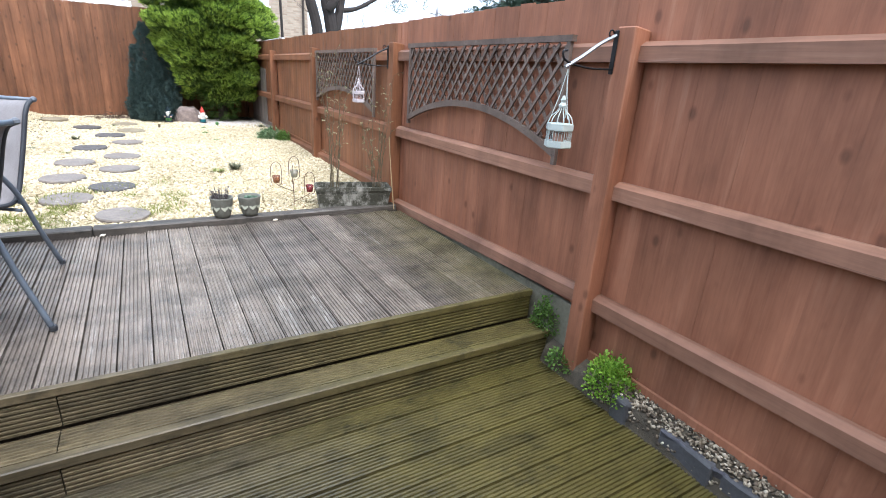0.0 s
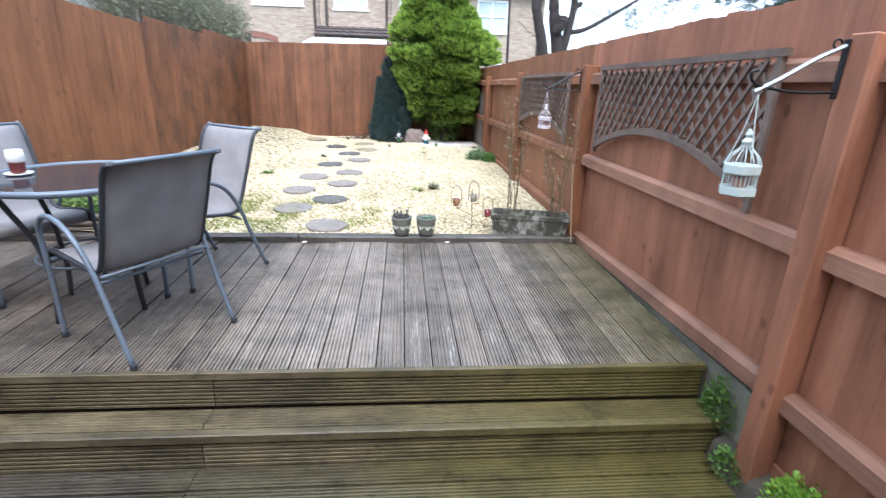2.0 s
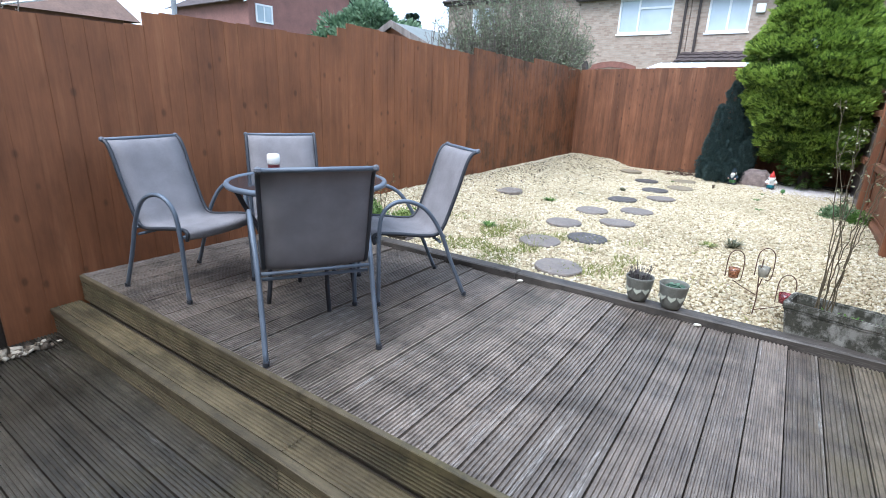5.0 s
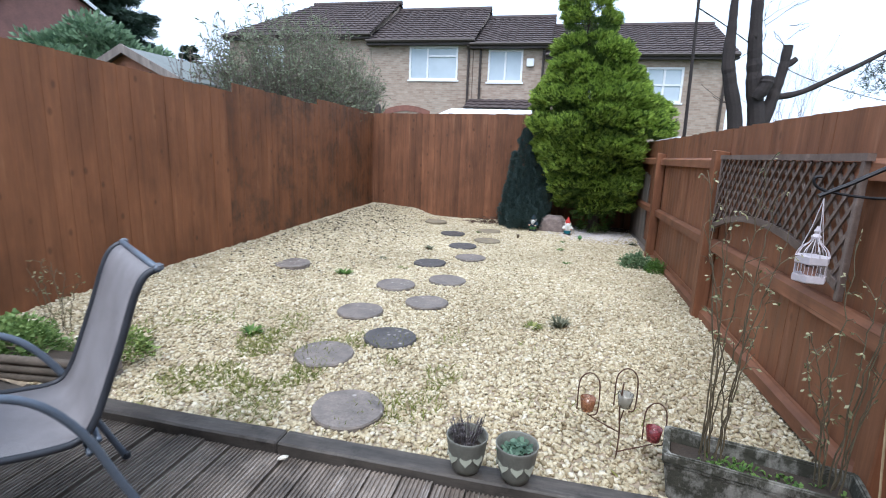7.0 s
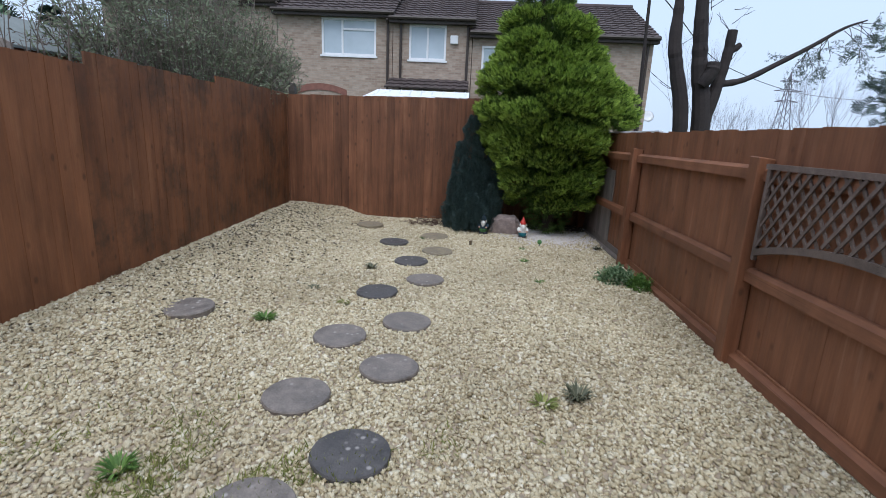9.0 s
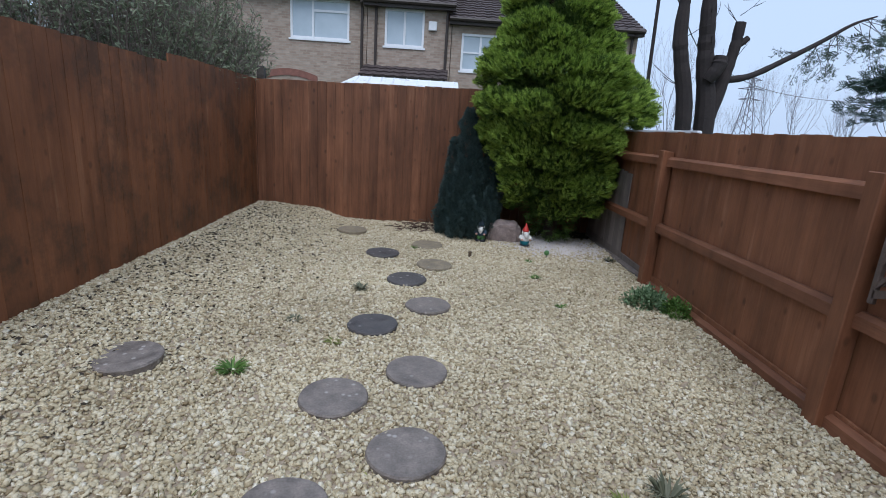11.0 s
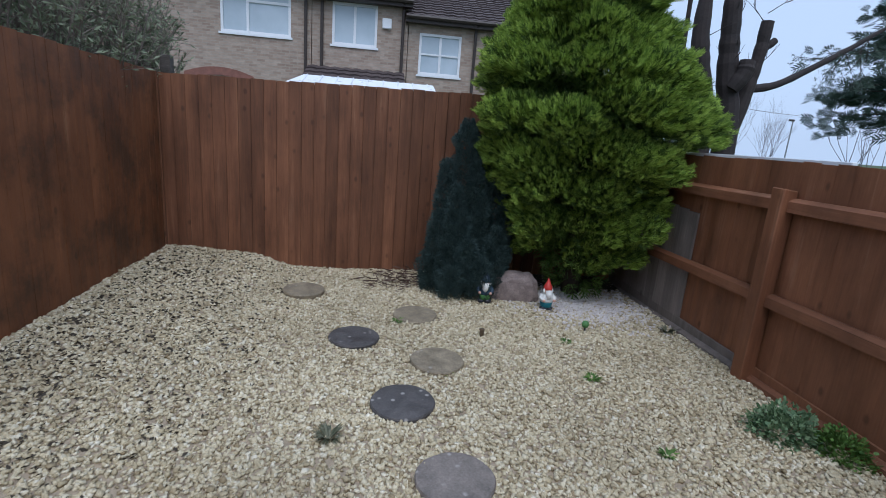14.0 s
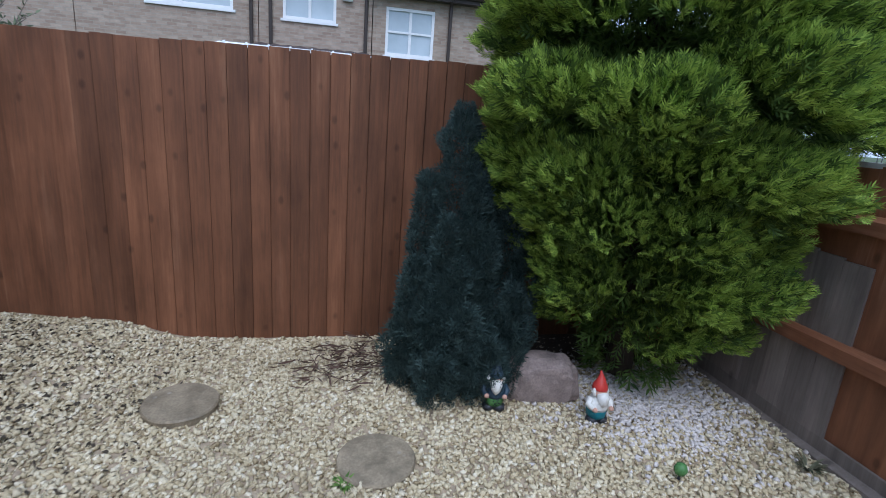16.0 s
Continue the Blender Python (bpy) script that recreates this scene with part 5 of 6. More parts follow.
# dark sheet added where the conifer's shade falls behind the gnomes
soil = sheet("shade_sheet", -1.45, 0.085, 3.98, 4.5, 20, 10, lambda x, y: gravel_z(x, y) + 0.022 * smoothstep(3.98, 4.1, y) - 0.006, EARTH_AND_SHADE)
tagged(soil, "dark sheet laid for the shade beneath the conifer", "ground", kind="structure")


def rubble_place(rng, count):
    x, y = rng.uniform(-4.36, -4.25, count), rng.uniform(-4.95, -4.53, count)
    return np.stack([x, y, np.full(count, LOW + 0.012)], 1)


tagged(pebbles("rubble", 46, rubble_place, (0.025, 0.06), PEBBLE, 10), "small grey rubble in the deck's corner", "rubble", kind="stuff")


def white_place(rng, count):
    x, y = rng.normal(-0.5, 0.27, count), rng.normal(3.62, 0.26, count)
    keep = (x < 0.07) & (y < 4.4)
    return np.array([(u, v, gravel_z(u, v) + 0.008) for u, v in zip(x[keep], y[keep])])


WHITE_STONE = simple("clean white-pink gravel", (0.62, 0.575, 0.555), 0.75, vary=0.2, scale=60, bump=0.3, space="world")
tagged(pebbles("white_gravel", 2600, white_place, (0.016, 0.034), WHITE_STONE, 9), "patch of cleaner white gravel under the conifer", "gravel", kind="stuff")


# ---- gnomes, rock, small clutter ----
RED, TEAL, WHITE_P, SKIN, GREEN_P, NAVY = (simple(n, c, 0.5, vary=0.12, scale=30) for n, c in (("red glazed paint", (0.5, 0.04, 0.03)), ("teal paint", (0.02, 0.16, 0.2)), ("white paint", (0.75, 0.74, 0.7)), ("flesh pink paint", (0.55, 0.33, 0.25)), ("green paint", (0.08, 0.2, 0.06)), ("dull navy paint", (0.03, 0.055, 0.085))))


def gnome(name, m, label, hat, coat, trousers, h):
    """One mesh, painted by zones: boots, trousers, coat, beard, face, hat."""
    bm = bmesh.new()
    slots = []

    def zone(idx, fn):
        before = set(bm.faces)
        fn()
        for f in set(bm.faces) - before:
            f.material_index = idx
    zone(0, lambda: [lathe(bm, [(0.02, 0), (0.04, 0.003), (0.038, 0.03), (0.02, 0.04)], 12, (sx * 0.035, -0.015, 0)) for sx in (-1, 1)])
    zone(1, lambda: lathe(bm, [(0.045, 0.025), (0.06, 0.04), (0.066, 0.085), (0.06, 0.095)], 16, wobble=0.06))
    zone(2, lambda: lathe(bm, [(0.064, 0.09), (0.07, 0.11), (0.062, 0.15), (0.045, 0.175), (0.03, 0.185)], 16, wobble=0.06))
    zone(2, lambda: [tube(bm, [(s * 0.055, 0, 0.165), (s * 0.08, -0.02, 0.135), (s * 0.06, -0.06, 0.12)], [0.022, 0.02, 0.016], 8) for s in (-1, 1)])
    zone(4, lambda: [lathe(bm, [(0.004, -0.016), (0.016, -0.008), (0.016, 0.008), (0.004, 0.016)], 8, (s * 0.058, -0.068, 0.118)) for s in (-1, 1)])
    zone(4, lambda: lathe(bm, [(0.02, 0.175), (0.042, 0.19), (0.046, 0.215), (0.036, 0.24), (0.01, 0.248)], 14, (0, -0.006, 0)))
    zone(4, lambda: lathe(bm, [(0.003, -0.01), (0.011, -0.004), (0.011, 0.004), (0.003, 0.01)], 8, (0, -0.054, 0.216)))
    zone(3, lambda: tube(bm, [(0, -0.034, 0.21), (0, -0.052, 0.185), (0, -0.058, 0.155), (0, -0.052, 0.118)], [0.036, 0.04, 0.03, 0.006], 10))
    zone(3, lambda: [tube(bm, [(s * 0.036, -0.01, 0.24), (s * 0.046, -0.012, 0.215), (s * 0.04, -0.02, 0.185)], [0.012, 0.015, 0.01], 8) for s in (-1, 1)])
    zone(5, lambda: tube(bm, smooth_path([(0, -0.002, 0.228), (0, 0.0, 0.262), (0.004, 0.006, 0.30), (0.0, 0.014, 0.345)], 3), [0.049, 0.049, 0.047, 0.042, 0.036, 0.03, 0.023, 0.016, 0.01, 0.005], 14))
    me = finish(bm, name, None, True)
    for mt in (simple_dark, trousers, coat, WHITE_P, SKIN, hat):
        me.materials.append(mt)
    ob = new(name, me)
    ob.matrix_basis = m @ Matrix.Diagonal((h, h, h, 1))
    return tagged(ob, label, "garden gnome", "gnomes under the conifer")


gnome("garden_gnome", pose(-1.45, 3.60, 0.03, 0, 0, -10), "garden gnome with dull navy coat and white beard", NAVY, NAVY, GREEN_P, 0.82)
gnome("garden_gnome", pose(-0.93, 3.45, 0.03, 0, 0, 5), "garden gnome with red pointed hat and teal trousers", RED, WHITE_P, TEAL, 0.82)
ROCK = simple("pinkish grey rough rock", (0.27, 0.215, 0.195), 0.9, vary=0.45, scale=12, bump=0.9, space="world")
bm = bmesh.new()
bmesh.ops.create_icosphere(bm, subdivisions=4, radius=1)
for v in bm.verts:
    c = v.co.copy()
    v.co = Vector([math.copysign(abs(q) ** 0.6, q) for q in c]) * (1 + 0.1 * noise.noise(c * 2.2) + 0.05 * noise.noise(c * 6) + 0.02 * noise.noise(c * 15))
    v.co = Vector((v.co.x * (0.205 - 0.03 * v.co.z), v.co.y * 0.1, v.co.z * 0.155))
rock = part("rock", bm, ROCK)
rock.matrix_basis = pose(-1.15, 3.70, 0.135, 8, 0, -8)
tagged(rock, "pinkish grey rough rock standing between the gnomes", "rock")
sl = thing("solar_stub", "small brown stake stub standing in the gravel", "garden stake", Matrix.Translation((-1.62, 2.84, gravel_z(-1.62, 2.84))))
bm = bmesh.new()
lathe(bm, [(0.016, -0.03), (0.017, 0.0), (0.018, 0.05), (0.022, 0.055), (0.02, 0.062), (0.003, 0.064)], 12)
part("stake", bm, simple("brown plastic", (0.1, 0.07, 0.04), 0.5), sl)
bl = thing("garden_ball", "small green ball light on a stake in the gravel", "garden stake", Matrix.Translation((-0.76, 2.98, gravel_z(-0.76, 2.98))))
bm = bmesh.new()
lathe(bm, [(0.004, 0.03), (0.022, 0.04), (0.03, 0.062), (0.022, 0.084), (0.004, 0.092)], 16)
part("ball", bm, GREEN_P, bl, "dull green ball", smooth=True)
bm = bmesh.new()
tube(bm, [(0, 0, -0.03), (0, 0, 0.035)], 0.006, 6)
part("stake", bm, simple_dark, bl)
for cx, cy, cz in ((-2.14, -2.53, 0.004), (-1.03, -2.52, 0.004), (-1.95, -4.72, -0.334)):
    bm = bmesh.new()
    bmesh.ops.create_icosphere(bm, subdivisions=2, radius=1)
    for v in bm.verts:
        v.co *= 1 + 0.25 * noise.noise(v.co * 1.7 + Vector((cx, cy, 0)))
        v.co = Vector((v.co.x * 0.022, v.co.y * 0.012, v.co.z * 0.009))
    st = part("stray_stone", bm, simple("chalky stone", (0.62, 0.58, 0.48), 0.8))
    st.matrix_basis = pose(cx, cy, cz + 0.006, 0, 0, rng.uniform(0, 180))
    tagged(st, "stray pale stone lying on the deck boards", "stone", "stray stones")
# edging stones in the strip
for k, (ex, ey, ll, ww, hh) in enumerate(((0.0, -5.08, 0.1, 0.05, 0.14), (0.012, -5.42, 0.26, 0.045, 0.13), (0.012, -5.68, 0.2, 0.045, 0.13), (0.012, -6.1, 0.25, 0.045, 0.13), (0.012, -6.6, 0.3, 0.045, 0.13))):
    bm = bmesh.new()
    box(bm, (-ww / 2, -ll / 2, 0), (ww / 2, ll / 2, hh), 0.01)
    bmesh.ops.subdivide_edges(bm, edges=bm.edges[:], cuts=2)
    for v in bm.verts:
        v.co += Vector((1, 1, 1)) * 0.008 * noise.noise(v.co * 20 + Vector((k * 5, 0, 0)))
    eb = part("edging_stone", bm, simple("dark slate edging", (0.075, 0.075, 0.08), 0.7, vary=0.4, scale=12))
    eb.matrix_basis = pose(ex, ey, LOW - 0.03, 0, 0, rng.uniform(-6, 6))
    tagged(eb, "dark rough edging stone in the grit strip", "edging stone", "edging stones")

# log-faced planter and plants in the far deck corner
lp = thing("log_planter", "long low log-roll planter box beside the deck", "planter", Matrix.Translation((-3.78, -2.28, 0.0)) @ pose(0, 0, 0, 0, 0, 8))
LOG = simple("grey split logs", (0.11, 0.09, 0.07), 0.9, vary=0.5, scale=10, bump=0.8, space="world")
bm = bmesh.new()
box(bm, (-0.42, -0.09, -0.02), (0.42, 0.09, 0.1), 0.01)
part("box", bm, LOG, lp)
for k in range(4):
    bm = bmesh.new()
    tube(bm, [(-0.43, -0.1, 0.015 + 0.045 * k), (0.0, -0.102, 0.018 + 0.045 * k), (0.43, -0.1, 0.015 + 0.045 * k)], 0.024, 8)
    part("log", bm, LOG, lp, smooth=True)
for k in range(3):
    bm = bmesh.new()
    box(bm, (0.44, -0.1, 0.0 + 0.05 * k), (0.452, 0.1, 0.044 + 0.05 * k), 0.004)
    part("end_slat", bm, GREYWOOD, lp)
bm = bmesh.new()
box(bm, (-0.4, -0.08, 0.1), (0.4, 0.08, 0.13))
part("soil", bm, EARTH_AND_SHADE, lp)
leafy_mound("bedding_plant", -3.95, -2.2, 0.12, 0.28, 0.16, 0.17, 1900, 0.03, leaf_mat("mixed green bedding leaves", (0.07, 0.14, 0.03), (0.33, 0.45, 0.16)), "leafy green plants spilling from the log planter", "plant", 46)
leafy_mound("bedding_plant", -3.55, -2.0, 0.05, 0.25, 0.22, 0.15, 1500, 0.026, leaf_mat("pale yellow-green leaves", (0.09, 0.15, 0.03), (0.34, 0.42, 0.14)), "leafy green plants beside the log planter", "plant", 47)
s_, l_ = climber((0, 0, 0), 6, 0.55, 0.12, 0.0, random.Random(3))
tw = thing("dried_flower", "tall thin seed-head stems by the fence", "plant", Matrix.Translation((-3.95, -1.95, 0.06)))
part("brushwood", s_, STEM, tw)["kind"] = "stuff"
part("seed_fluff", l_, BUD, tw)["kind"] = "stuff"


# ---- houses and trees beyond the fences ----
UPVC = simple("white window frame", (0.78, 0.79, 0.8), 0.35, vary=0.04, scale=5, bump=0)
PIPE = simple("dark brown downpipe", (0.05, 0.038, 0.032), 0.5, vary=0.1)
m, nt, b = nodes("mottled pale blue-grey window pane", 0.08, 0, 0.6)
nt.links.new(ramp(nt, noise_at(nt, where(nt), 0.7), [(0.3, (0.40, 0.47, 0.52)), (0.7, (0.55, 0.62, 0.67))]), b.inputs["Base Color"])
PANE = m
m, nt, b = nodes("brown-grey concrete roof tile", 0.8, 0, 0.3)
rt = noise_at(nt, where(nt), 2.5, 5, 0.7)
nt.links.new(mix(nt, 0.6, ramp(nt, rt, [(0.3, (0.055, 0.042, 0.04)), (0.7, (0.115, 0.09, 0.085))]), ramp(nt, noise_at(nt, where(nt), 22.0, 3), [(0.35, grey(0.65)), (0.65, grey(1.15))]), "MULTIPLY"), b.inputs["Base Color"])
TILE = m
RED_BRICK = simple("red brick", (0.25, 0.125, 0.105), 0.85, vary=0.25, scale=2.0, bump=0.4, space="world")
REDBAND = simple("red brick soldier course", (0.22, 0.1, 0.075), 0.85, vary=0.3, scale=8, bump=0.4, space="world")


def tiled(x0, x1, y0, z0, y1, z1, cut0=0.0, cut1=0.0):
    """A roof plane of rolled tiles in lapped courses; cut: how far an end draws in towards the ridge (a hip)."""
    bm = bmesh.new()
    d = Vector((0, y1 - y0, z1 - z0))
    rows = max(2, int(d.length / 0.3))
    nrm = Vector((0, -(z1 - z0), y1 - y0)).normalized()
    cols = int((x1 - x0) / 0.15)
    for j in range(rows):
        t0, t1 = j / rows, (j + 1) / rows
        line = []
        for t, lift in ((t0, 0.05), (min(t1, 1), 0.012)):
            a, c = x0 + cut0 * t, x1 - cut1 * t
            p = Vector((0, y0, z0)) + d * t
            line.append([bm.verts.new((lerp(a, c, i / cols), p.y + nrm.y * (lift + 0.025 * (i % 2)), p.z + nrm.z * (lift + 0.025 * (i % 2)))) for i in range(cols + 1)])
        for i in range(cols):
            bm.faces.new((line[0][i], line[0][i + 1], line[1][i + 1], line[1][i]))
        low = below if j else [bm.verts.new(v.co - nrm * 0.05) for v in line[0]]
        for i in range(cols):
            bm.faces.new((low[i], low[i + 1], line[0][i + 1], line[0][i]))
        below = line[1]
    return bm


def window(parent, x0, x1, z0, z1, y, split, transom=None, bars=False):
    w = new("window")
    w.parent = parent
    w["label"] = "white framed window"
    bm = bmesh.new()
    t = 0.07
    for a, c, d, e in ((x0, x1, z1 - t, z1), (x0, x1, z0, z0 + t), (x0, x0 + t, z0 + t, z1 - t), (x1 - t, x1, z0 + t, z1 - t)):
        box(bm, (a, y - 0.05, d), (c, y + 0.03, e))
    box(bm, (split - t / 2, y - 0.045, z0 + t), (split + t / 2, y + 0.03, z1 - t))
    if transom:
        box(bm, (split + t / 2, y - 0.04, transom - t / 2), (x1 - t, y + 0.03, transom + t / 2))
    if bars:
        zm = (z0 + z1) / 2
        box(bm, (x0 + t, y - 0.035, zm - 0.025), (split - t / 2, y + 0.02, zm + 0.025))
        box(bm, (split + t / 2, y - 0.035, zm - 0.025), (x1 - t, y + 0.02, zm + 0.025))
    part("window_frame", bm, UPVC, w)
    for a, c in ((x0 + t, split - t / 2), (split + t / 2, x1 - t)):
        bm = bmesh.new()
        box(bm, (a, y + 0.0, z0 + t), (c, y + 0.008, z1 - t))
        part("pane", bm, PANE, w)
    bm = bmesh.new()
    box(bm, (x0 - 0.05, y - 0.1, z0 - 0.06), (x1 + 0.05, y - 0.0, z0 - 0.002))
    part("window_sill", bm, UPVC, w)


HY, RY = 15.0, 18.5


def terrace(label, x0, x1, eave, ridge, wins, cut0=0.0):
    h = thing("terraced_house", label, "house", None, "terrace behind the garden")
    holes = sorted((a, c, d, e) for a, c, d, e, *_ in wins)
    bm = bmesh.new()
    x = x0
    for a, c, d, e in holes:
        box(bm, (x, HY, -0.5), (a, HY + 0.3, eave))
        box(bm, (a, HY, -0.5), (c, HY + 0.3, d))
        box(bm, (a, HY, e), (c, HY + 0.3, eave))
        x = c
    box(bm, (x, HY, -0.5), (x1, HY + 0.3, eave))
    bmesh.ops.remove_doubles(bm, verts=bm.verts[:], dist=0.0005)
    part("front_wall", bm, BRICK, h)
    for xe in (x0, x1 - 0.25):
        bm = bmesh.new()
        vs = [bm.verts.new((xe + dx, yy, zz)) for dx in (0, 0.25) for yy, zz in ((HY + 0.3, -0.5), (RY * 2 - HY, -0.5), (RY * 2 - HY, eave), (RY, ridge - 0.1 if not (cut0 and xe == x0) else eave), (HY + 0.3, eave))]
        n = 5
        bm.faces.new(vs[:n][::-1])
        bm.faces.new(vs[n:])
        for i in range(n):
            bm.faces.new((vs[i], vs[(i + 1) % n], vs[n + (i + 1) % n], vs[n + i]))
        part("gable_wall", bm, BRICK, h)
    roof = part("roof", tiled(x0 - 0.1, x1 + 0.1, HY - 0.3, eave - 0.05, RY, ridge, cut0), TILE, h, "dark brown tiled roof")
    part("roof", tiled(x0 - 0.1, x1 + 0.1, 2 * RY - HY + 0.3, eave - 0.05, RY, ridge, cut0), TILE, h, "dark brown tiled roof")
    bm = bmesh.new()
    tube(bm, [(x0 - 0.1 + cut0, RY, ridge + 0.03), (x1 + 0.1, RY, ridge + 0.03)], 0.11, 8)
    part("ridge_tiles", bm, TILE, roof)
    bm = bmesh.new()
    tube(bm, [(x0 - 0.1, HY - 0.34, eave - 0.06), (x1 + 0.1, HY - 0.34, eave - 0.06)], 0.06, 6)
    box(bm, (x0 - 0.1, HY - 0.28, eave - 0.2), (x1 + 0.1, HY - 0.02, eave - 0.1))
    part("gutter", bm, PIPE, h)
    for a, c, d, e, s, tr, bars in wins:
        window(h, a, c, d, e, HY + 0.06, s, tr, bars)
    return h


terrace("buff brick terraced house with a hipped tiled roof", -14.9, -8.65, 5.38, 7.38, [(-13.6, -12.4, 3.9, 5.0, -13.0, None, False)], cut0=2.2)
HB = terrace("buff brick terraced house with dark tiled roof", -8.63, -4.6, 5.14, 7.05, [(-7.08, -5.17, 3.72, 4.93, -6.35, 4.58, False)])
HC = terrace("buff brick terraced house with porch roof", -4.58, -1.85, 5.0, 6.68, [(-4.02, -2.74, 3.66, 4.8, -3.38, None, False)])
HD = terrace("buff brick end terraced house with lower roof", -1.83, 4.25, 4.62, 6.3, [(-1.5, -0.25, 3.05, 4.2, -0.87, None, True), (1.55, 2.78, 3.03, 4.2, 2.16, None, True)])
for hh, xs in ((HB, (-4.75,)), (HC, (-4.3, -2.0)), (HD, (0.15, 4.05))):
    for x in xs:
        bm = bmesh.new()
        tube(bm, [(x, HY - 0.3, 4.9 if hh is not HD else 4.5), (x, HY - 0.07, 4.75 if hh is not HD else 4.35), (x, HY - 0.07, -0.4)], 0.045, 8)
        part("downpipe", bm, PIPE, hh)
bm = bmesh.new()
box(bm, (-2.6, HY - 0.1, 4.2), (-2.33, HY, 4.48), 0.02)
part("alarm_box", bm, UPVC, HC, "white alarm box")
part("porch_roof", tiled(-4.68, -1.9, HY - 1.1, 2.62, HY, 3.02), TILE, HC, "lean-to tiled porch roof")
bm = bmesh.new()
box(bm, (-4.6, HY - 0.95, -0.4), (-2.0, HY - 0.75, 2.6))
part("porch_wall", bm, BRICK, HC)
bm = bmesh.new()
ring = []
for i in range(17):
    u = -1 + i / 8
    z = 2.34 + 0.2 * (1 - u * u)
    ring.append([bm.verts.new((-7.15 + 0.95 * u, HY - 0.03 + dy, z + dz)) for dy, dz in ((0, 0), (0.06, 0), (0.06, 0.22), (0, 0.22))])
for u, v in zip(ring, ring[1:]):
    for k in range(4):
        bm.faces.new((u[k], u[(k + 1) % 4], v[(k + 1) % 4], v[k]))
bm.faces.new(ring[0][::-1])
bm.faces.new(ring[-1])
part("arch_band", bm, REDBAND, HB, "red brick arch over the ground floor opening")
dish = thing("satellite_dish", "white satellite dish on the end wall", "satellite dish", Matrix.Translation((4.42, HY + 0.2, 2.1)) @ Matrix.Scale(0.6, 4))
bm = bmesh.new()
lathe(bm, [(0.02, 0.0), (0.2, 0.03), (0.33, 0.09), (0.34, 0.1), (0.2, 0.045), (0.02, 0.015)], 20)
for v in bm.verts:
    v.co = Matrix.Rotation(radians(70), 3, "X") @ v.co
part("dish", bm, UPVC, dish, smooth=True)
bm = bmesh.new()
tube(bm, [(-0.18, 0.05, -0.15), (0.0, 0.0, -0.05)], 0.02, 6)
part("arm", bm, PIPE, dish)

# white lean-to roof just behind the back fence
wr_ = thing("lean_to", "lean-to with a white ribbed roof behind the fence", "shed", Matrix.Translation((0, 0, 0)))
bm = bmesh.new()
vs = [bm.verts.new(p) for p in ((-3.66, 5.95, 1.9), (-1.77, 5.95, 1.93), (-1.77, 6.6, 2.075), (-3.5, 6.6, 2.075))]
lo = [bm.verts.new(v.co - Vector((0, 0, 0.04))) for v in vs]
bm.faces.new(vs)
bm.faces.new(lo[::-1])
for k in range(4):
    bm.faces.new((vs[k], vs[(k + 1) % 4], lo[(k + 1) % 4], lo[k]))
part("roof", bm, UPVC, wr_, "white roof sheet")
for k in range(9):
    x = -3.45 + k * 0.2
    bm = bmesh.new()
    tube(bm, [(x, 5.96, 1.905), (x, 6.59, 2.078)], 0.01, 5)
    part("rib", bm, UPVC, wr_)
bm = bmesh.new()
box(bm, (-3.5, 6.0, -0.46), (-1.8, 6.58, 1.87))
part("wall", bm, GREYWOOD, wr_)

# red brick house with its gable over the side fence
rh = thing("red_brick_house", "red brick house with white barge boards on its gable", "house")
GX, AY, AZ = -24.0, 15.4, 8.0
bm = bmesh.new()
pr = [(10.8, -0.5), (17.7, -0.5), (17.7, 6.85), (AY, AZ - 0.12), (10.8, 5.6)]
f0 = [bm.verts.new((GX, y, z)) for y, z in pr]
f1 = [bm.verts.new((GX - 7, y, z)) for y, z in pr]
bm.faces.new(f0)
bm.faces.new(f1[::-1])
for k in range(5):
    bm.faces.new((f0[k], f1[k], f1[(k + 1) % 5], f0[(k + 1) % 5]))
part("wall", bm, RED_BRICK, rh)
for ya, za in ((10.4, 5.42), (18.1, 6.72)):
    bm = tiled(0, 7.3, 0, 0, 1, 1)
    for v in bm.verts:
        u, w = v.co.y, v.co.z
        t = (u + w) / 2
        off = (w - u) / 2
        v.co = Vector((GX + 0.25 - v.co.x, lerp(ya, AY, t), lerp(za, AZ, t) + abs(off)))
    part("roof", bm, TILE, rh, "dark tiled roof")
    bm = bmesh.new()
    a, c = Vector((GX + 0.26, ya, za - 0.04)), Vector((GX + 0.26, AY, AZ - 0.04))
    vv = [bm.verts.new(p + Vector((dx, 0, dz))) for p in (a, c) for dx, dz in ((0, -0.09), (0.03, -0.09), (0.03, 0.1), (0, 0.1))]
    for f in ((0, 1, 2, 3), (7, 6, 5, 4), (0, 4, 5, 1), (1, 5, 6, 2), (2, 6, 7, 3), (3, 7, 4, 0)):
        bm.faces.new([vv[i] for i in f])
    part("barge_board", bm, UPVC, rh, "white barge board")
w = new("window")
w.parent = rh
bm = bmesh.new()
for a, c, d, e in ((11.2, 12.2, 5.3, 5.38), (11.2, 12.2, 4.5, 4.58), (11.2, 11.28, 4.58, 5.3), (12.12, 12.2, 4.58, 5.3), (11.66, 11.72, 4.58, 5.3)):
    box(bm, (GX - 0.02, a, d), (GX + 0.05, c, e))
part("window_frame", bm, UPVC, w)
bm = bmesh.new()
box(bm, (GX + 0.004, 11.28, 4.58), (GX + 0.015, 12.12, 5.3))
part("pane", bm, PANE, w)
bh = thing("brown_roofed_house", "far brick house with a brown tiled roof", "house")
bm = bmesh.new()
box(bm, (-22, -4.5, -0.5), (-16.5, 1.6, 3.0))
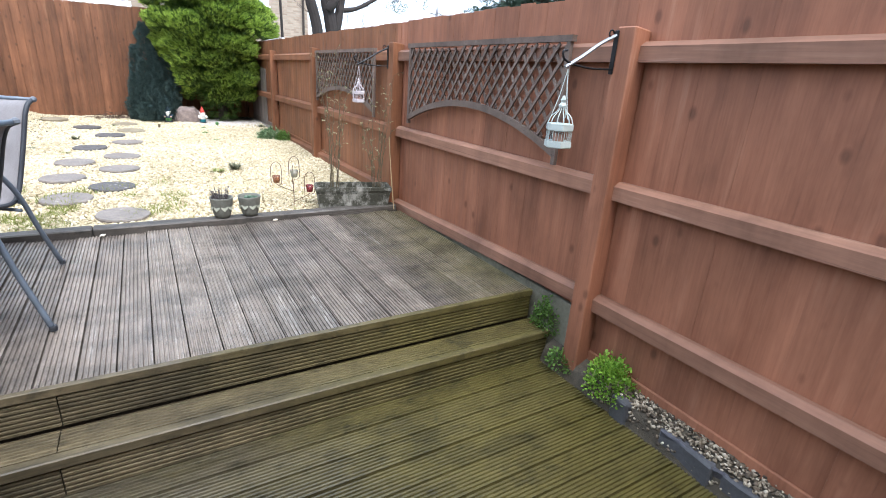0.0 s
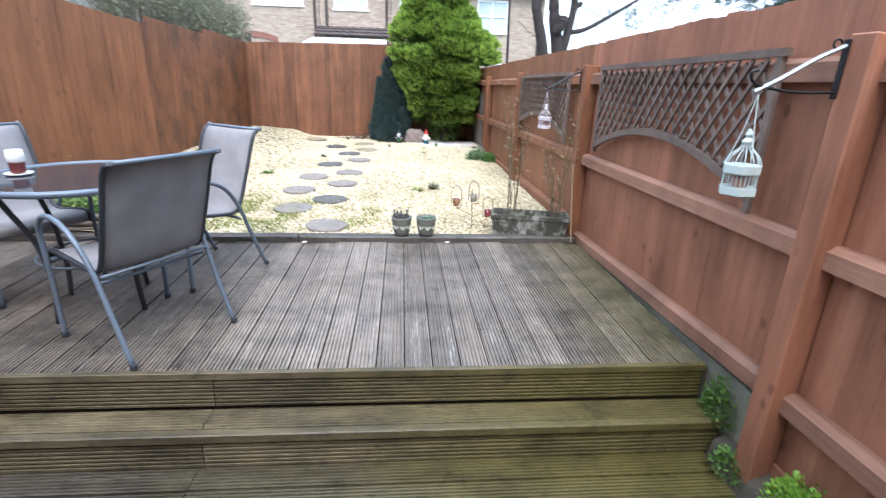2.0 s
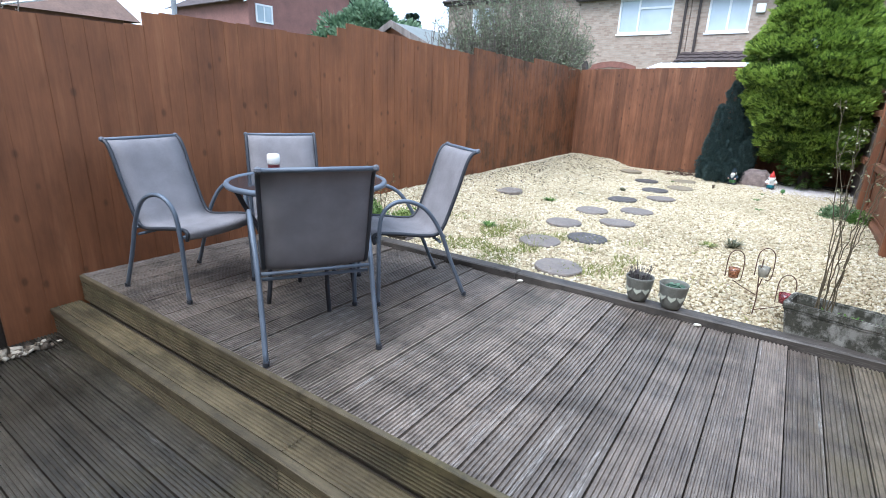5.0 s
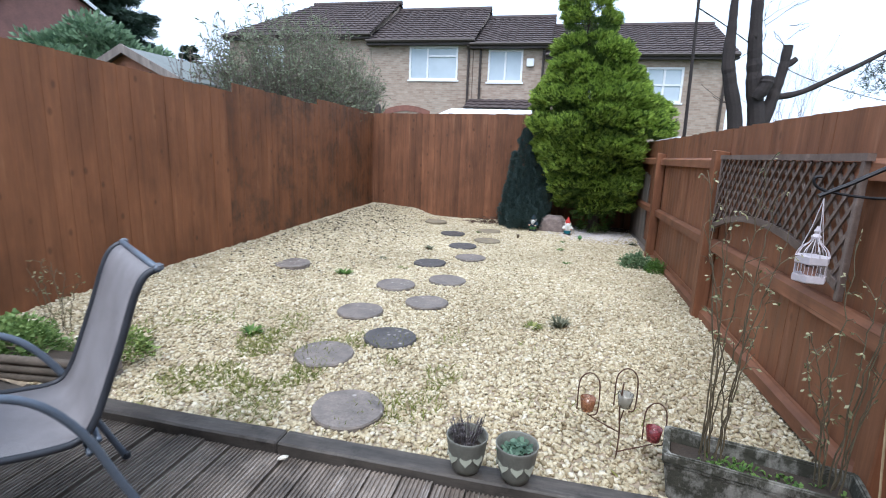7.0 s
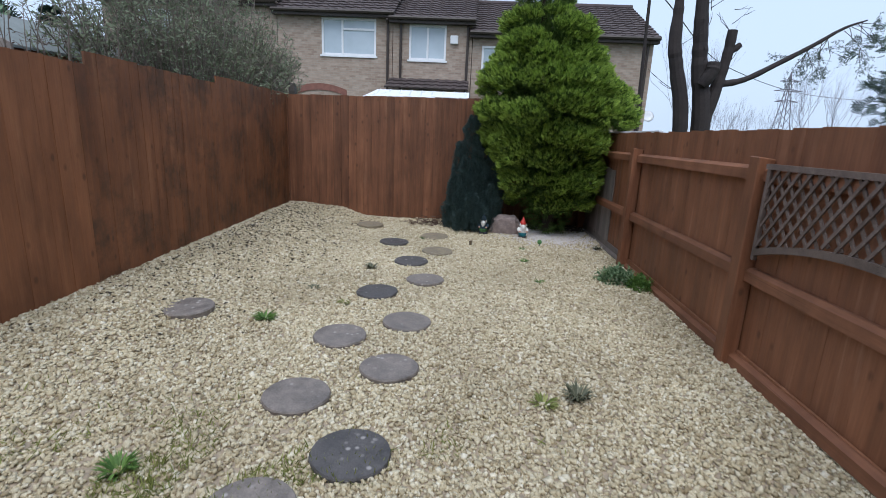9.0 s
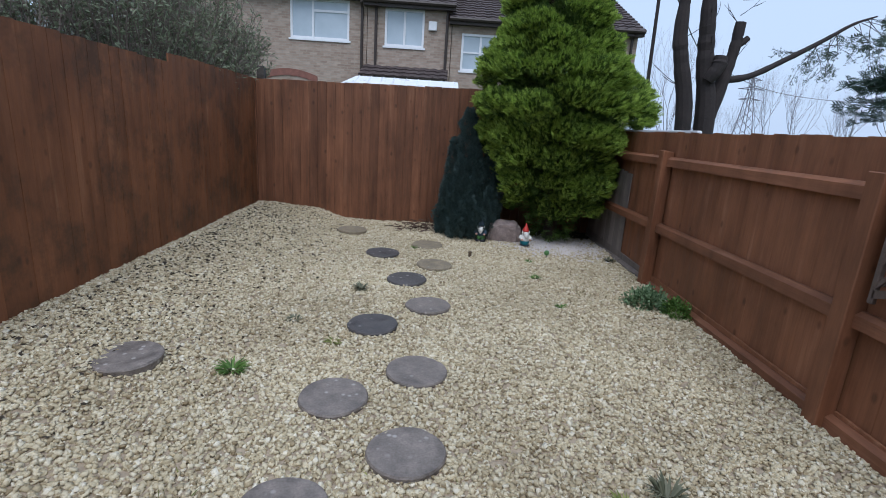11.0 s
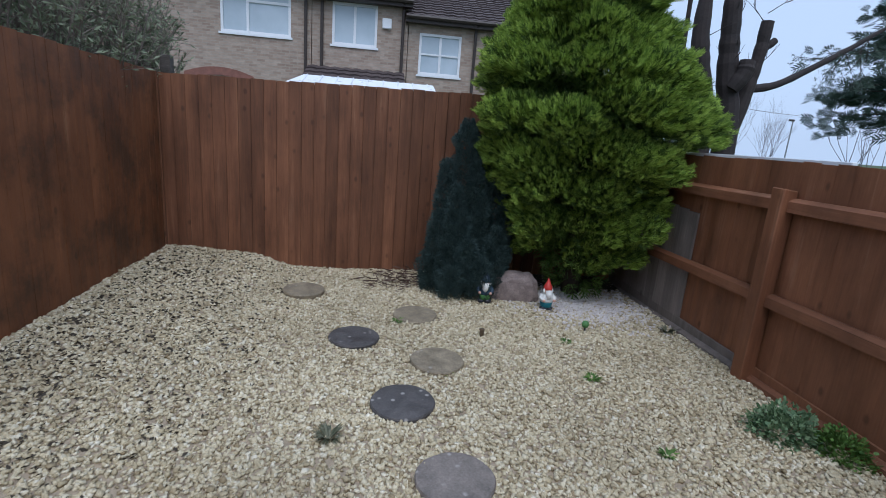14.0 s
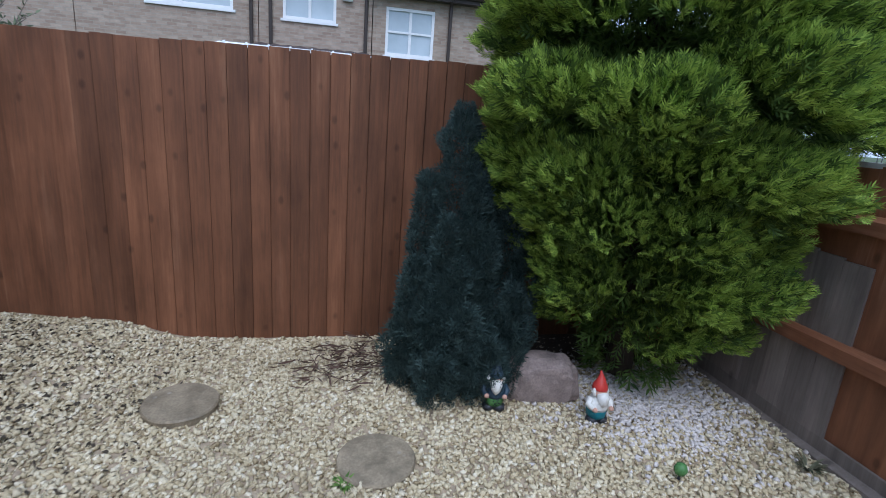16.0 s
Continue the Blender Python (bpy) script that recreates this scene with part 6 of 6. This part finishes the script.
part("wall", bm, RED_BRICK, bh)
bm = bmesh.new()
pr = [(-5.0, 2.9), (1.9, 2.9), (1.0, 4.9), (-1.2, 4.9)]
f0 = [bm.verts.new((-16.2, y, z)) for y, z in pr[:2]] + [bm.verts.new((-18.5, y, z)) for y, z in pr[2:]]
f1 = [bm.verts.new((-22.2, y, z)) for y, z in pr[:2]]
bm.faces.new(f0)
bm.faces.new((f0[3], f0[2], f1[1], f1[0]))
bm.faces.new((f0[0], f0[3], f1[0]))
bm.faces.new((f0[1], f1[1], f0[2]))
part("roof", bm, simple("faded brown roof tile", (0.17, 0.11, 0.085), 0.85, vary=0.35, scale=3, bump=0.5, space="world"), bh)

# neighbour's shed
sh = thing("garden_shed", "neighbour's wooden shed with grey felt roof", "shed")
FELT = simple("grey-green roofing felt", (0.2, 0.22, 0.21), 0.85, vary=0.25, scale=5, bump=0.4, space="world")
SX, SY, SZ = -6.7, 1.5, 2.36
bm = bmesh.new()
for s in (-1, 1):
    vv = [bm.verts.new((SX + s * a, y, z + dz)) for dz in (0, 0.025) for a, y, z in ((0, SY - 0.08, SZ), (0, SY + 2.3, SZ), (0.85, SY + 2.3, SZ - 0.4), (0.85, SY - 0.08, SZ - 0.4))]
    for f in ((0, 1, 2, 3), (7, 6, 5, 4), (0, 4, 5, 1), (1, 5, 6, 2), (2, 6, 7, 3), (3, 7, 4, 0)):
        bm.faces.new([vv[i] for i in f])
part("roof", bm, FELT, sh, "grey roofing felt")
bm = bmesh.new()
pr = [(SX - 0.78, -0.46), (SX + 0.78, -0.46), (SX + 0.78, SZ - 0.4), (SX, SZ - 0.03), (SX - 0.78, SZ - 0.4)]
f0 = [bm.verts.new((x, SY, z)) for x, z in pr]
f1 = [bm.verts.new((x, SY + 2.2, z)) for x, z in pr]
bm.faces.new(f0)
bm.faces.new(f1[::-1])
for k in range(5):
    bm.faces.new((f0[k], f1[k], f1[(k + 1) % 5], f0[(k + 1) % 5]))
part("wall", bm, FENCE, sh)
for s in (-1, 1):
    bm = bmesh.new()
    vv = [bm.verts.new(p) for y in (SY - 0.11, SY - 0.085) for p in ((SX, y, SZ + 0.05), (SX + s * 0.88, y, SZ - 0.37), (SX + s * 0.88, y, SZ - 0.48), (SX, y, SZ - 0.06))]
    for f in ((0, 1, 2, 3), (7, 6, 5, 4), (0, 4, 5, 1), (1, 5, 6, 2), (2, 6, 7, 3), (3, 7, 4, 0)):
        bm.faces.new([vv[i] for i in f])
    part("barge_board", bm, GREYWOOD, sh)


# ---- trees and shrubs beyond ----
def limbs(bm, tips, p, d, length, r, depth, rnd, spread=0.6, up=0.15):
    """A limb that forks into thinner ones; its ends go into tips."""
    pts = [p]
    q = p.copy()
    dd = d.normalized()
    for _ in range(3):
        dd = (dd + Vector((rnd.uniform(-1, 1), rnd.uniform(-1, 1), rnd.uniform(-0.5, 1) + up)) * 0.16).normalized()
        q = q + dd * length / 3
        pts.append(q.copy())
    tube(bm, pts, [lerp(r, r * 0.62, i / 3) for i in range(4)], 6 if depth > 1 else 4)
    tips += pts[1:] if depth <= 1 else []
    if depth > 0:
        for _ in range(rnd.randint(2, 3)):
            nd = (dd + Vector((rnd.uniform(-1, 1), rnd.uniform(-1, 1), rnd.uniform(-0.6, 1))) * spread).normalized()
            limbs(bm, tips, pts[rnd.choice((2, 3, 3))], nd, length * rnd.uniform(0.6, 0.85), r * 0.58, depth - 1, rnd, spread, up)


tr_ = random.Random(77)
DARKBARK = simple("dark wet bark", (0.035, 0.028, 0.026), 0.9, vary=0.5, scale=6, bump=0.9, space="world")
pol = thing("pollarded_tree", "dark pollarded tree trunks with one long dead branch", "tree")
PY = 6.0


def trunk(bm, pts, rs):
    path = smooth_path(pts, 5)
    k = len(path) - 1
    radii = []
    for i in range(k + 1):
        u = i / k * (len(rs) - 1)
        a = min(int(u), len(rs) - 2)
        radii.append(lerp(rs[a], rs[a + 1], u - a) * tr_.uniform(0.93, 1.07))
    tube(bm, path, radii, 12)


bm = bmesh.new()
trunk(bm, [(2.34, PY, -0.45), (2.27, PY, 1.7), (2.12, PY, 2.5), (2.04, PY, 3.1), (1.98, PY, 3.7), (1.95, PY, 4.3)], [0.17, 0.155, 0.13, 0.115, 0.1, 0.085])
t1 = part("trunk", bm, DARKBARK, pol)
bm = bmesh.new()
trunk(bm, [(2.0, PY, -0.45), (1.93, PY, 1.65), (1.73, PY, 2.55), (1.64, PY, 2.95), (1.62, PY, 3.5), (1.6, PY, 4.0)], [0.13, 0.12, 0.115, 0.11, 0.08, 0.055])
part("trunk", bm, DARKBARK, pol)
bm = bmesh.new()
trunk(bm, [(2.3, PY, 1.75), (2.43, PY, 2.28), (2.52, PY, 2.75), (2.55, PY, 3.2)], [0.13, 0.1, 0.08, 0.075])
part("limb", bm, DARKBARK, pol)
bm = bmesh.new()
trunk(bm, [(2.54, PY, 2.85), (2.62, PY, 2.9), (2.71, PY, 2.98)], [0.055, 0.05, 0.045])
part("limb", bm, DARKBARK, pol)
bm = bmesh.new()
trunk(bm, [(2.14, PY - 0.12, 2.3), (2.24, PY - 0.16, 2.5), (2.27, PY - 0.15, 2.66)], [0.09, 0.11, 0.1])
part("limb", bm, DARKBARK, pol)
bm = bmesh.new()
trunk(bm, [(2.43, PY, 2.33), (2.87, PY, 2.43), (3.4, PY, 2.72), (3.9, PY, 3.02), (4.3, PY, 3.28), (4.65, PY, 3.42)], [0.06, 0.05, 0.042, 0.034, 0.024, 0.012])
part("dead_branch", bm, DARKBARK, pol, "long leaning dead branch")
bm, tips = bmesh.new(), []
for k in range(16):
    u = tr_.uniform(0.55, 1.0)
    p = Vector((lerp(2.66, 4.65, u), PY, lerp(2.38, 3.42, u)))
    limbs(bm, tips, p, Vector((tr_.uniform(-0.3, 0.9), tr_.uniform(-0.5, 0.5), tr_.uniform(-1.2, 0.1))), tr_.uniform(0.2, 0.42), 0.006, 2, tr_, 0.7, -0.3)
for k in range(22):
    p = Vector((tr_.choice((1.72, 2.05, 2.15, 2.52)), PY, tr_.uniform(2.0, 4.0)))
    limbs(bm, [], p, Vector((tr_.uniform(-1, 1), tr_.uniform(-1, 0.3), tr_.uniform(-0.1, 0.8))), tr_.uniform(0.1, 0.35), 0.006, 1, tr_)
part("brushwood", bm, DARKBARK, pol)["kind"] = "stuff"
tp = np.array([tuple(t) for t in tips])
rr = np.random.default_rng(61)
tp = np.repeat(tp, 3, 0) + rr.normal(size=(len(tp) * 3, 3)) * 0.02
DULL = leaf_mat("dull grey-green needles", (0.035, 0.06, 0.045), (0.10, 0.14, 0.10))
scatter("needles", tp, rr.normal(size=tp.shape) + np.array((0.3, 0, -0.6)), rr.uniform(0.04, 0.08, len(tp)), fern(2, 0.3), DULL, pol, seed=62)

pole = thing("telegraph_pole", "thin dark pole behind the end of the fence", "pole")
bm = bmesh.new()
tube(bm, [(0.9, 5.0, -0.45), (0.86, 5.0, 1.8), (0.81, 5.0, 3.75)], [0.03, 0.028, 0.022], 8)
part("pole_shaft", bm, DARKBARK, pole)


def bush(name, label, centre, size, stems, leaf, leaf_size, per, mat_stem, seed, up=1.0):
    """Many thin arching stems out of one base, feathered with small leaves."""
    rnd = random.Random(seed)
    t = thing(name, label, "shrub", Matrix.Translation(centre))
    bm, pts, dirs = bmesh.new(), [], []
    for _ in range(stems):
        a = rnd.uniform(0, 2 * math.pi)
        q = math.sqrt(rnd.random())
        bx = Vector((q * math.cos(a) * size[0] * 0.5, q * math.sin(a) * size[1] * 0.62, 0))
        tip = Vector((bx.x * 1.75, bx.y * 1.55, size[2] * rnd.uniform(0.62, 1.05) * (1 - 0.38 * q * q)))
        mid = bx.lerp(tip, 0.55) + Vector((rnd.uniform(-0.1, 0.1), rnd.uniform(-0.1, 0.1), 0.12))
        path = smooth_path([bx, mid, tip], 5)
        tube(bm, path, [lerp(0.012, 0.003, i / (len(path) - 1)) for i in range(len(path))], 4)
        for p0, p1 in zip(path[3:], path[4:]):
            for _ in range(per):
                p = p0.lerp(p1, rnd.random())
                d = Vector((rnd.uniform(-1, 1), rnd.uniform(-1, 1), rnd.uniform(-0.1, 1))).normalized()
                if rnd.random() < 0.35:
                    e = p + d * rnd.uniform(0.1, 0.24)
                    tube(bm, [p, e], [0.003, 0.0015], 3)
                    for _ in range(3):
                        pts.append(p.lerp(e, rnd.random()))
                        dirs.append(d + Vector((rnd.uniform(-1, 1), rnd.uniform(-1, 1), rnd.uniform(-1, 1))) * 0.8)
                else:
                    pts.append(p)
                    dirs.append(d)
    part("brushwood", bm, mat_stem, t)["kind"] = "stuff"
    P, D = np.array([tuple(p) for p in pts]), np.array([tuple(d) for d in dirs])
    s = np.random.default_rng(seed).uniform(leaf_size * 0.6, leaf_size, len(P))
    scatter("leaves", P, D, s, [[(0, 0, 0), (0.45, 0.13, 0.05), (1.0, 0, 0), (0.45, -0.13, 0.05)]], leaf, t, seed=seed)
    return t


GREYGREEN = leaf_mat("grey-green shrub leaves", (0.1, 0.12, 0.07), (0.28, 0.32, 0.2))
TWIG = simple("grey-brown twigs", (0.17, 0.14, 0.115), 0.9, vary=0.3, space="world")
bush("twiggy_bush", "big twiggy grey-green bush behind the side fence", (-5.55, 4.1, 0.9), (1.35, 2.7, 2.5), 520, GREYGREEN, 0.08, 5, TWIG, 71)
bush("bare_bush", "bare thorny bush beside the neighbour's shed", (-5.6, 1.75, 0.9), (0.9, 1.0, 1.75), 60, leaf_mat("withered brown leaves", (0.05, 0.035, 0.025), (0.12, 0.08, 0.055)), 0.05, 1, TWIG, 72)
bush("bare_bush", "bare winter shrub behind the side fence", (-7.2, -4.6, 0.6), (1.4, 1.5, 1.9), 90, leaf_mat("dark dry leaves", (0.05, 0.045, 0.035), (0.11, 0.09, 0.07)), 0.06, 1, TWIG, 73)


def leafy_shrub(name, label, centre, radii, lobes_n, per_area, leaf_size, material, seed, template=None, category="shrub"):
    rnd = random.Random(seed)
    t = thing(name, label, category, Matrix.Translation(centre))
    lobes = []
    for _ in range(lobes_n):
        d = Vector((rnd.gauss(0, 1), rnd.gauss(0, 1), abs(rnd.gauss(0, 0.8)))).normalized()
        k = rnd.uniform(0.6, 0.86)
        lobes.append((d.x * radii[0] * k, d.y * radii[1] * k, d.z * radii[2] * k, rnd.uniform(0.22, 0.36) * min(radii), 0.85, 0, 0))
    P, D = lobes_to_sprays(lobes, per_area, seed, up=0.2, inner=0.55)
    s = np.random.default_rng(seed).uniform(leaf_size * 0.6, leaf_size, len(P))
    scatter("crown", P, D, s, template or LEAF, material, t, seed=seed)
    bm = bmesh.new()
    tube(bm, [(0, 0, -centre[2] - 0.5), (0.02, 0, radii[2] * 0.2), (0, 0.03, radii[2] * 0.7)], [0.12, 0.09, 0.03], 8)
    part("trunk", bm, BARK, t)
    return t


LAUREL = leaf_mat("glossy dark green laurel leaves", (0.07, 0.13, 0.075), (0.26, 0.37, 0.22), 0.4)
leafy_shrub("evergreen_shrub", "rounded glossy evergreen shrub behind the side fence", (-8.15, 2.35, 1.8), (1.05, 1.25, 1.1), 46, 330, 0.13, LAUREL, 81)
leafy_shrub("evergreen_shrub", "low evergreen shrub below the red house", (-9.2, -0.4, 1.5), (1.0, 1.6, 0.7), 30, 280, 0.12, LAUREL, 82)
PINE = leaf_mat("dark pine needles", (0.012, 0.03, 0.02), (0.045, 0.075, 0.05), 0.6)


def pine(label, base, height, reach, tiers, seed, z0=0.25, needle=0.3):
    """Level whorls of limbs, thinning upwards, tufted with needles."""
    rnd = random.Random(seed)
    t = thing("pine_tree", label, "tree", Matrix.Translation(base))
    bm = bmesh.new()
    tube(bm, [(0, 0, -0.6), (0.05, 0, height * 0.5), (0, 0, height)], [height * 0.028, height * 0.018, 0.02], 8)
    part("trunk", bm, BARK, t)
    bm, P, D = bmesh.new(), [], []
    for j in range(tiers):
        u = j / (tiers - 1)
        z = height * lerp(z0, 0.98, u)
        R = reach * (1 - u * 0.85) * rnd.uniform(0.75, 1.1)
        for k in range(6):
            a = 2 * math.pi * (k + rnd.random()) / 6
            d = Vector((math.cos(a), math.sin(a), 0))
            e = d * R + Vector((0, 0, z - 0.02 * R + rnd.uniform(-0.1, 0.2) * R))
            s = Vector((0, 0, z))
            path = smooth_path([s, s.lerp(e, 0.5) + Vector((0, 0, 0.06 * R)), e], 4)
            tube(bm, path, [lerp(0.03, 0.008, i / (len(path) - 1)) for i in range(len(path))], 4)
            side = Vector((-d.y, d.x, 0))
            for p in path[2:]:
                for _ in range(12):
                    P.append(p + side * rnd.gauss(0, 0.14) * R + d * rnd.gauss(0, 0.08) * R + Vector((0, 0, rnd.gauss(-0.02, 0.035) * R)))
                    D.append(d * 0.7 + side * rnd.uniform(-0.9, 0.9) + Vector((0, 0, rnd.uniform(-0.5, 0.35))))
    part("limbs", bm, BARK, t)["kind"] = "stuff"
    P, D = np.array([tuple(p) for p in P]), np.array([tuple(d) for d in D])
    scatter("needles", P, D, np.random.default_rng(seed).uniform(needle * 0.5, needle, len(P)), fern(4, 0.4), PINE, t, seed=seed)


pine("dark cedar with drooping tiered branches", (13.0, 11.3, -0.46), 11.0, 3.9, 22, 91, 0.28, 0.45)
pine("tall dark pine behind the red house", (-26.3, 20.0, -0.46), 11.5, 4.2, 16, 92, 0.3, 0.7)
pine("small far conifer between the houses", (-21.0, 20.0, -0.46), 6.4, 1.4, 14, 93, 0.2, 0.35)

# far bare trees, pylon, lamp and wires
# distance haze is put into this pale grey-violet, on the pylon too
FAR = simple("hazy grey-violet twigs", (0.2, 0.19, 0.21), 0.95, vary=0.2, space="world")
for k, (fx, fy, fh, n) in enumerate(((38, 60, 7.6, 3), (41.8, 60, 6.8, 3), (49.5, 62, 6.2, 2), (9.5, 24, 5.2, 2), (28.5, 58, 4.6, 2), (32, 58, 4.3, 2), (25.0, 56, 4.6, 2), (16.5, 17, 4.4, 2), (46, 58, 4.6, 2))):
    rnd = random.Random(100 + k)
    bm = bmesh.new()
    for q in range(n + 3):
        limbs(bm, [], Vector((rnd.uniform(-0.4, 0.4), 0, -0.4)), Vector((rnd.uniform(-0.35, 0.35), rnd.uniform(-0.35, 0.35), 1)), fh * 0.5, 0.035 if fy > 30 else 0.025, 4, rnd, 0.5, 0.5)
    t = thing("bare_tree", "bare winter tree in the hazy distance", "tree", Matrix.Translation((fx, fy, -0.46)), "bare far trees")
    part("crown", bm, FAR, t)
bm = bmesh.new()
pyl = thing("pylon", "far steel lattice electricity pylon", "pylon", Matrix.Translation((35.2, 60, -0.46)))
corners = [(sx, sy) for sx in (-1, 1) for sy in (-1, 1)]
for sx, sy in corners:
    tube(bm, [(sx * 1.0, sy * 1.0, 0), (sx * 0.35, sy * 0.35, 6.5), (0, 0, 10.0)], 0.05, 4)
for k in range(9):
    z0, z1 = k * 1.0, k + 1.0
    r0, r1 = (lerp(1.0, 0.35, min(1, z / 6.5)) for z in (z0, z1))
    for (a, c), (d, e) in zip(corners, (corners[1], corners[3], corners[0], corners[2])):
        tube(bm, [(a * r0, c * r0, z0), (d * r1, e * r1, z1)], 0.035, 3)
part("lattice", bm, FAR, pyl)
for z, wd in ((6.6, 1.3), (7.8, 1.6), (8.9, 1.1)):
    bm = bmesh.new()
    tube(bm, [(-wd, 0, z), (0, 0, z + 0.25), (wd, 0, z)], 0.05, 4)
    tube(bm, [(-wd, 0, z), (wd, 0, z)], 0.04, 4)
    part("crossarm", bm, FAR, pyl)
lamp = thing("street_lamp", "far grey street lamp on a tall column", "street lamp", Matrix.Translation((26.3, 32.5, -0.46)))
bm = bmesh.new()
tube(bm, [(0, 0, 0), (0, 0, 4.4)], [0.06, 0.04], 8)
part("column", bm, simple("grey galvanised column", (0.3, 0.31, 0.32), 0.5, 0.5), lamp)
bm = bmesh.new()
box(bm, (-0.3, -0.1, 4.38), (0.08, 0.1, 4.52), 0.03)
part("lamp_head", bm, PIPE, lamp)
cab = thing("overhead_wire", "thin overhead wire across the sky", "wire")
bm = bmesh.new()
tube(bm, smooth_path([(0.8, 5.0, 3.6), (6.5, 14, 3.6), (16.0, 24, 3.75), (32, 36, 4.6)], 8), 0.012, 4)
part("wire", bm, PIPE, cab)
cl = thing("clothes_line", "pale line rising from the side fence", "line")
bm = bmesh.new()
tube(bm, smooth_path([(-7.0, -4.4, 1.7), (-7.0, -3.2, 2.03), (-7.0, -2.1, 2.4)], 4), 0.012, 5)
part("line", bm, UPVC, cl)
bm = bmesh.new()
tube(bm, [(-7.0, -2.1, -0.46), (-7.0, -2.1, 2.45)], 0.03, 8)
part("post", bm, simple("grey post", (0.3, 0.32, 0.33), 0.6), cl)
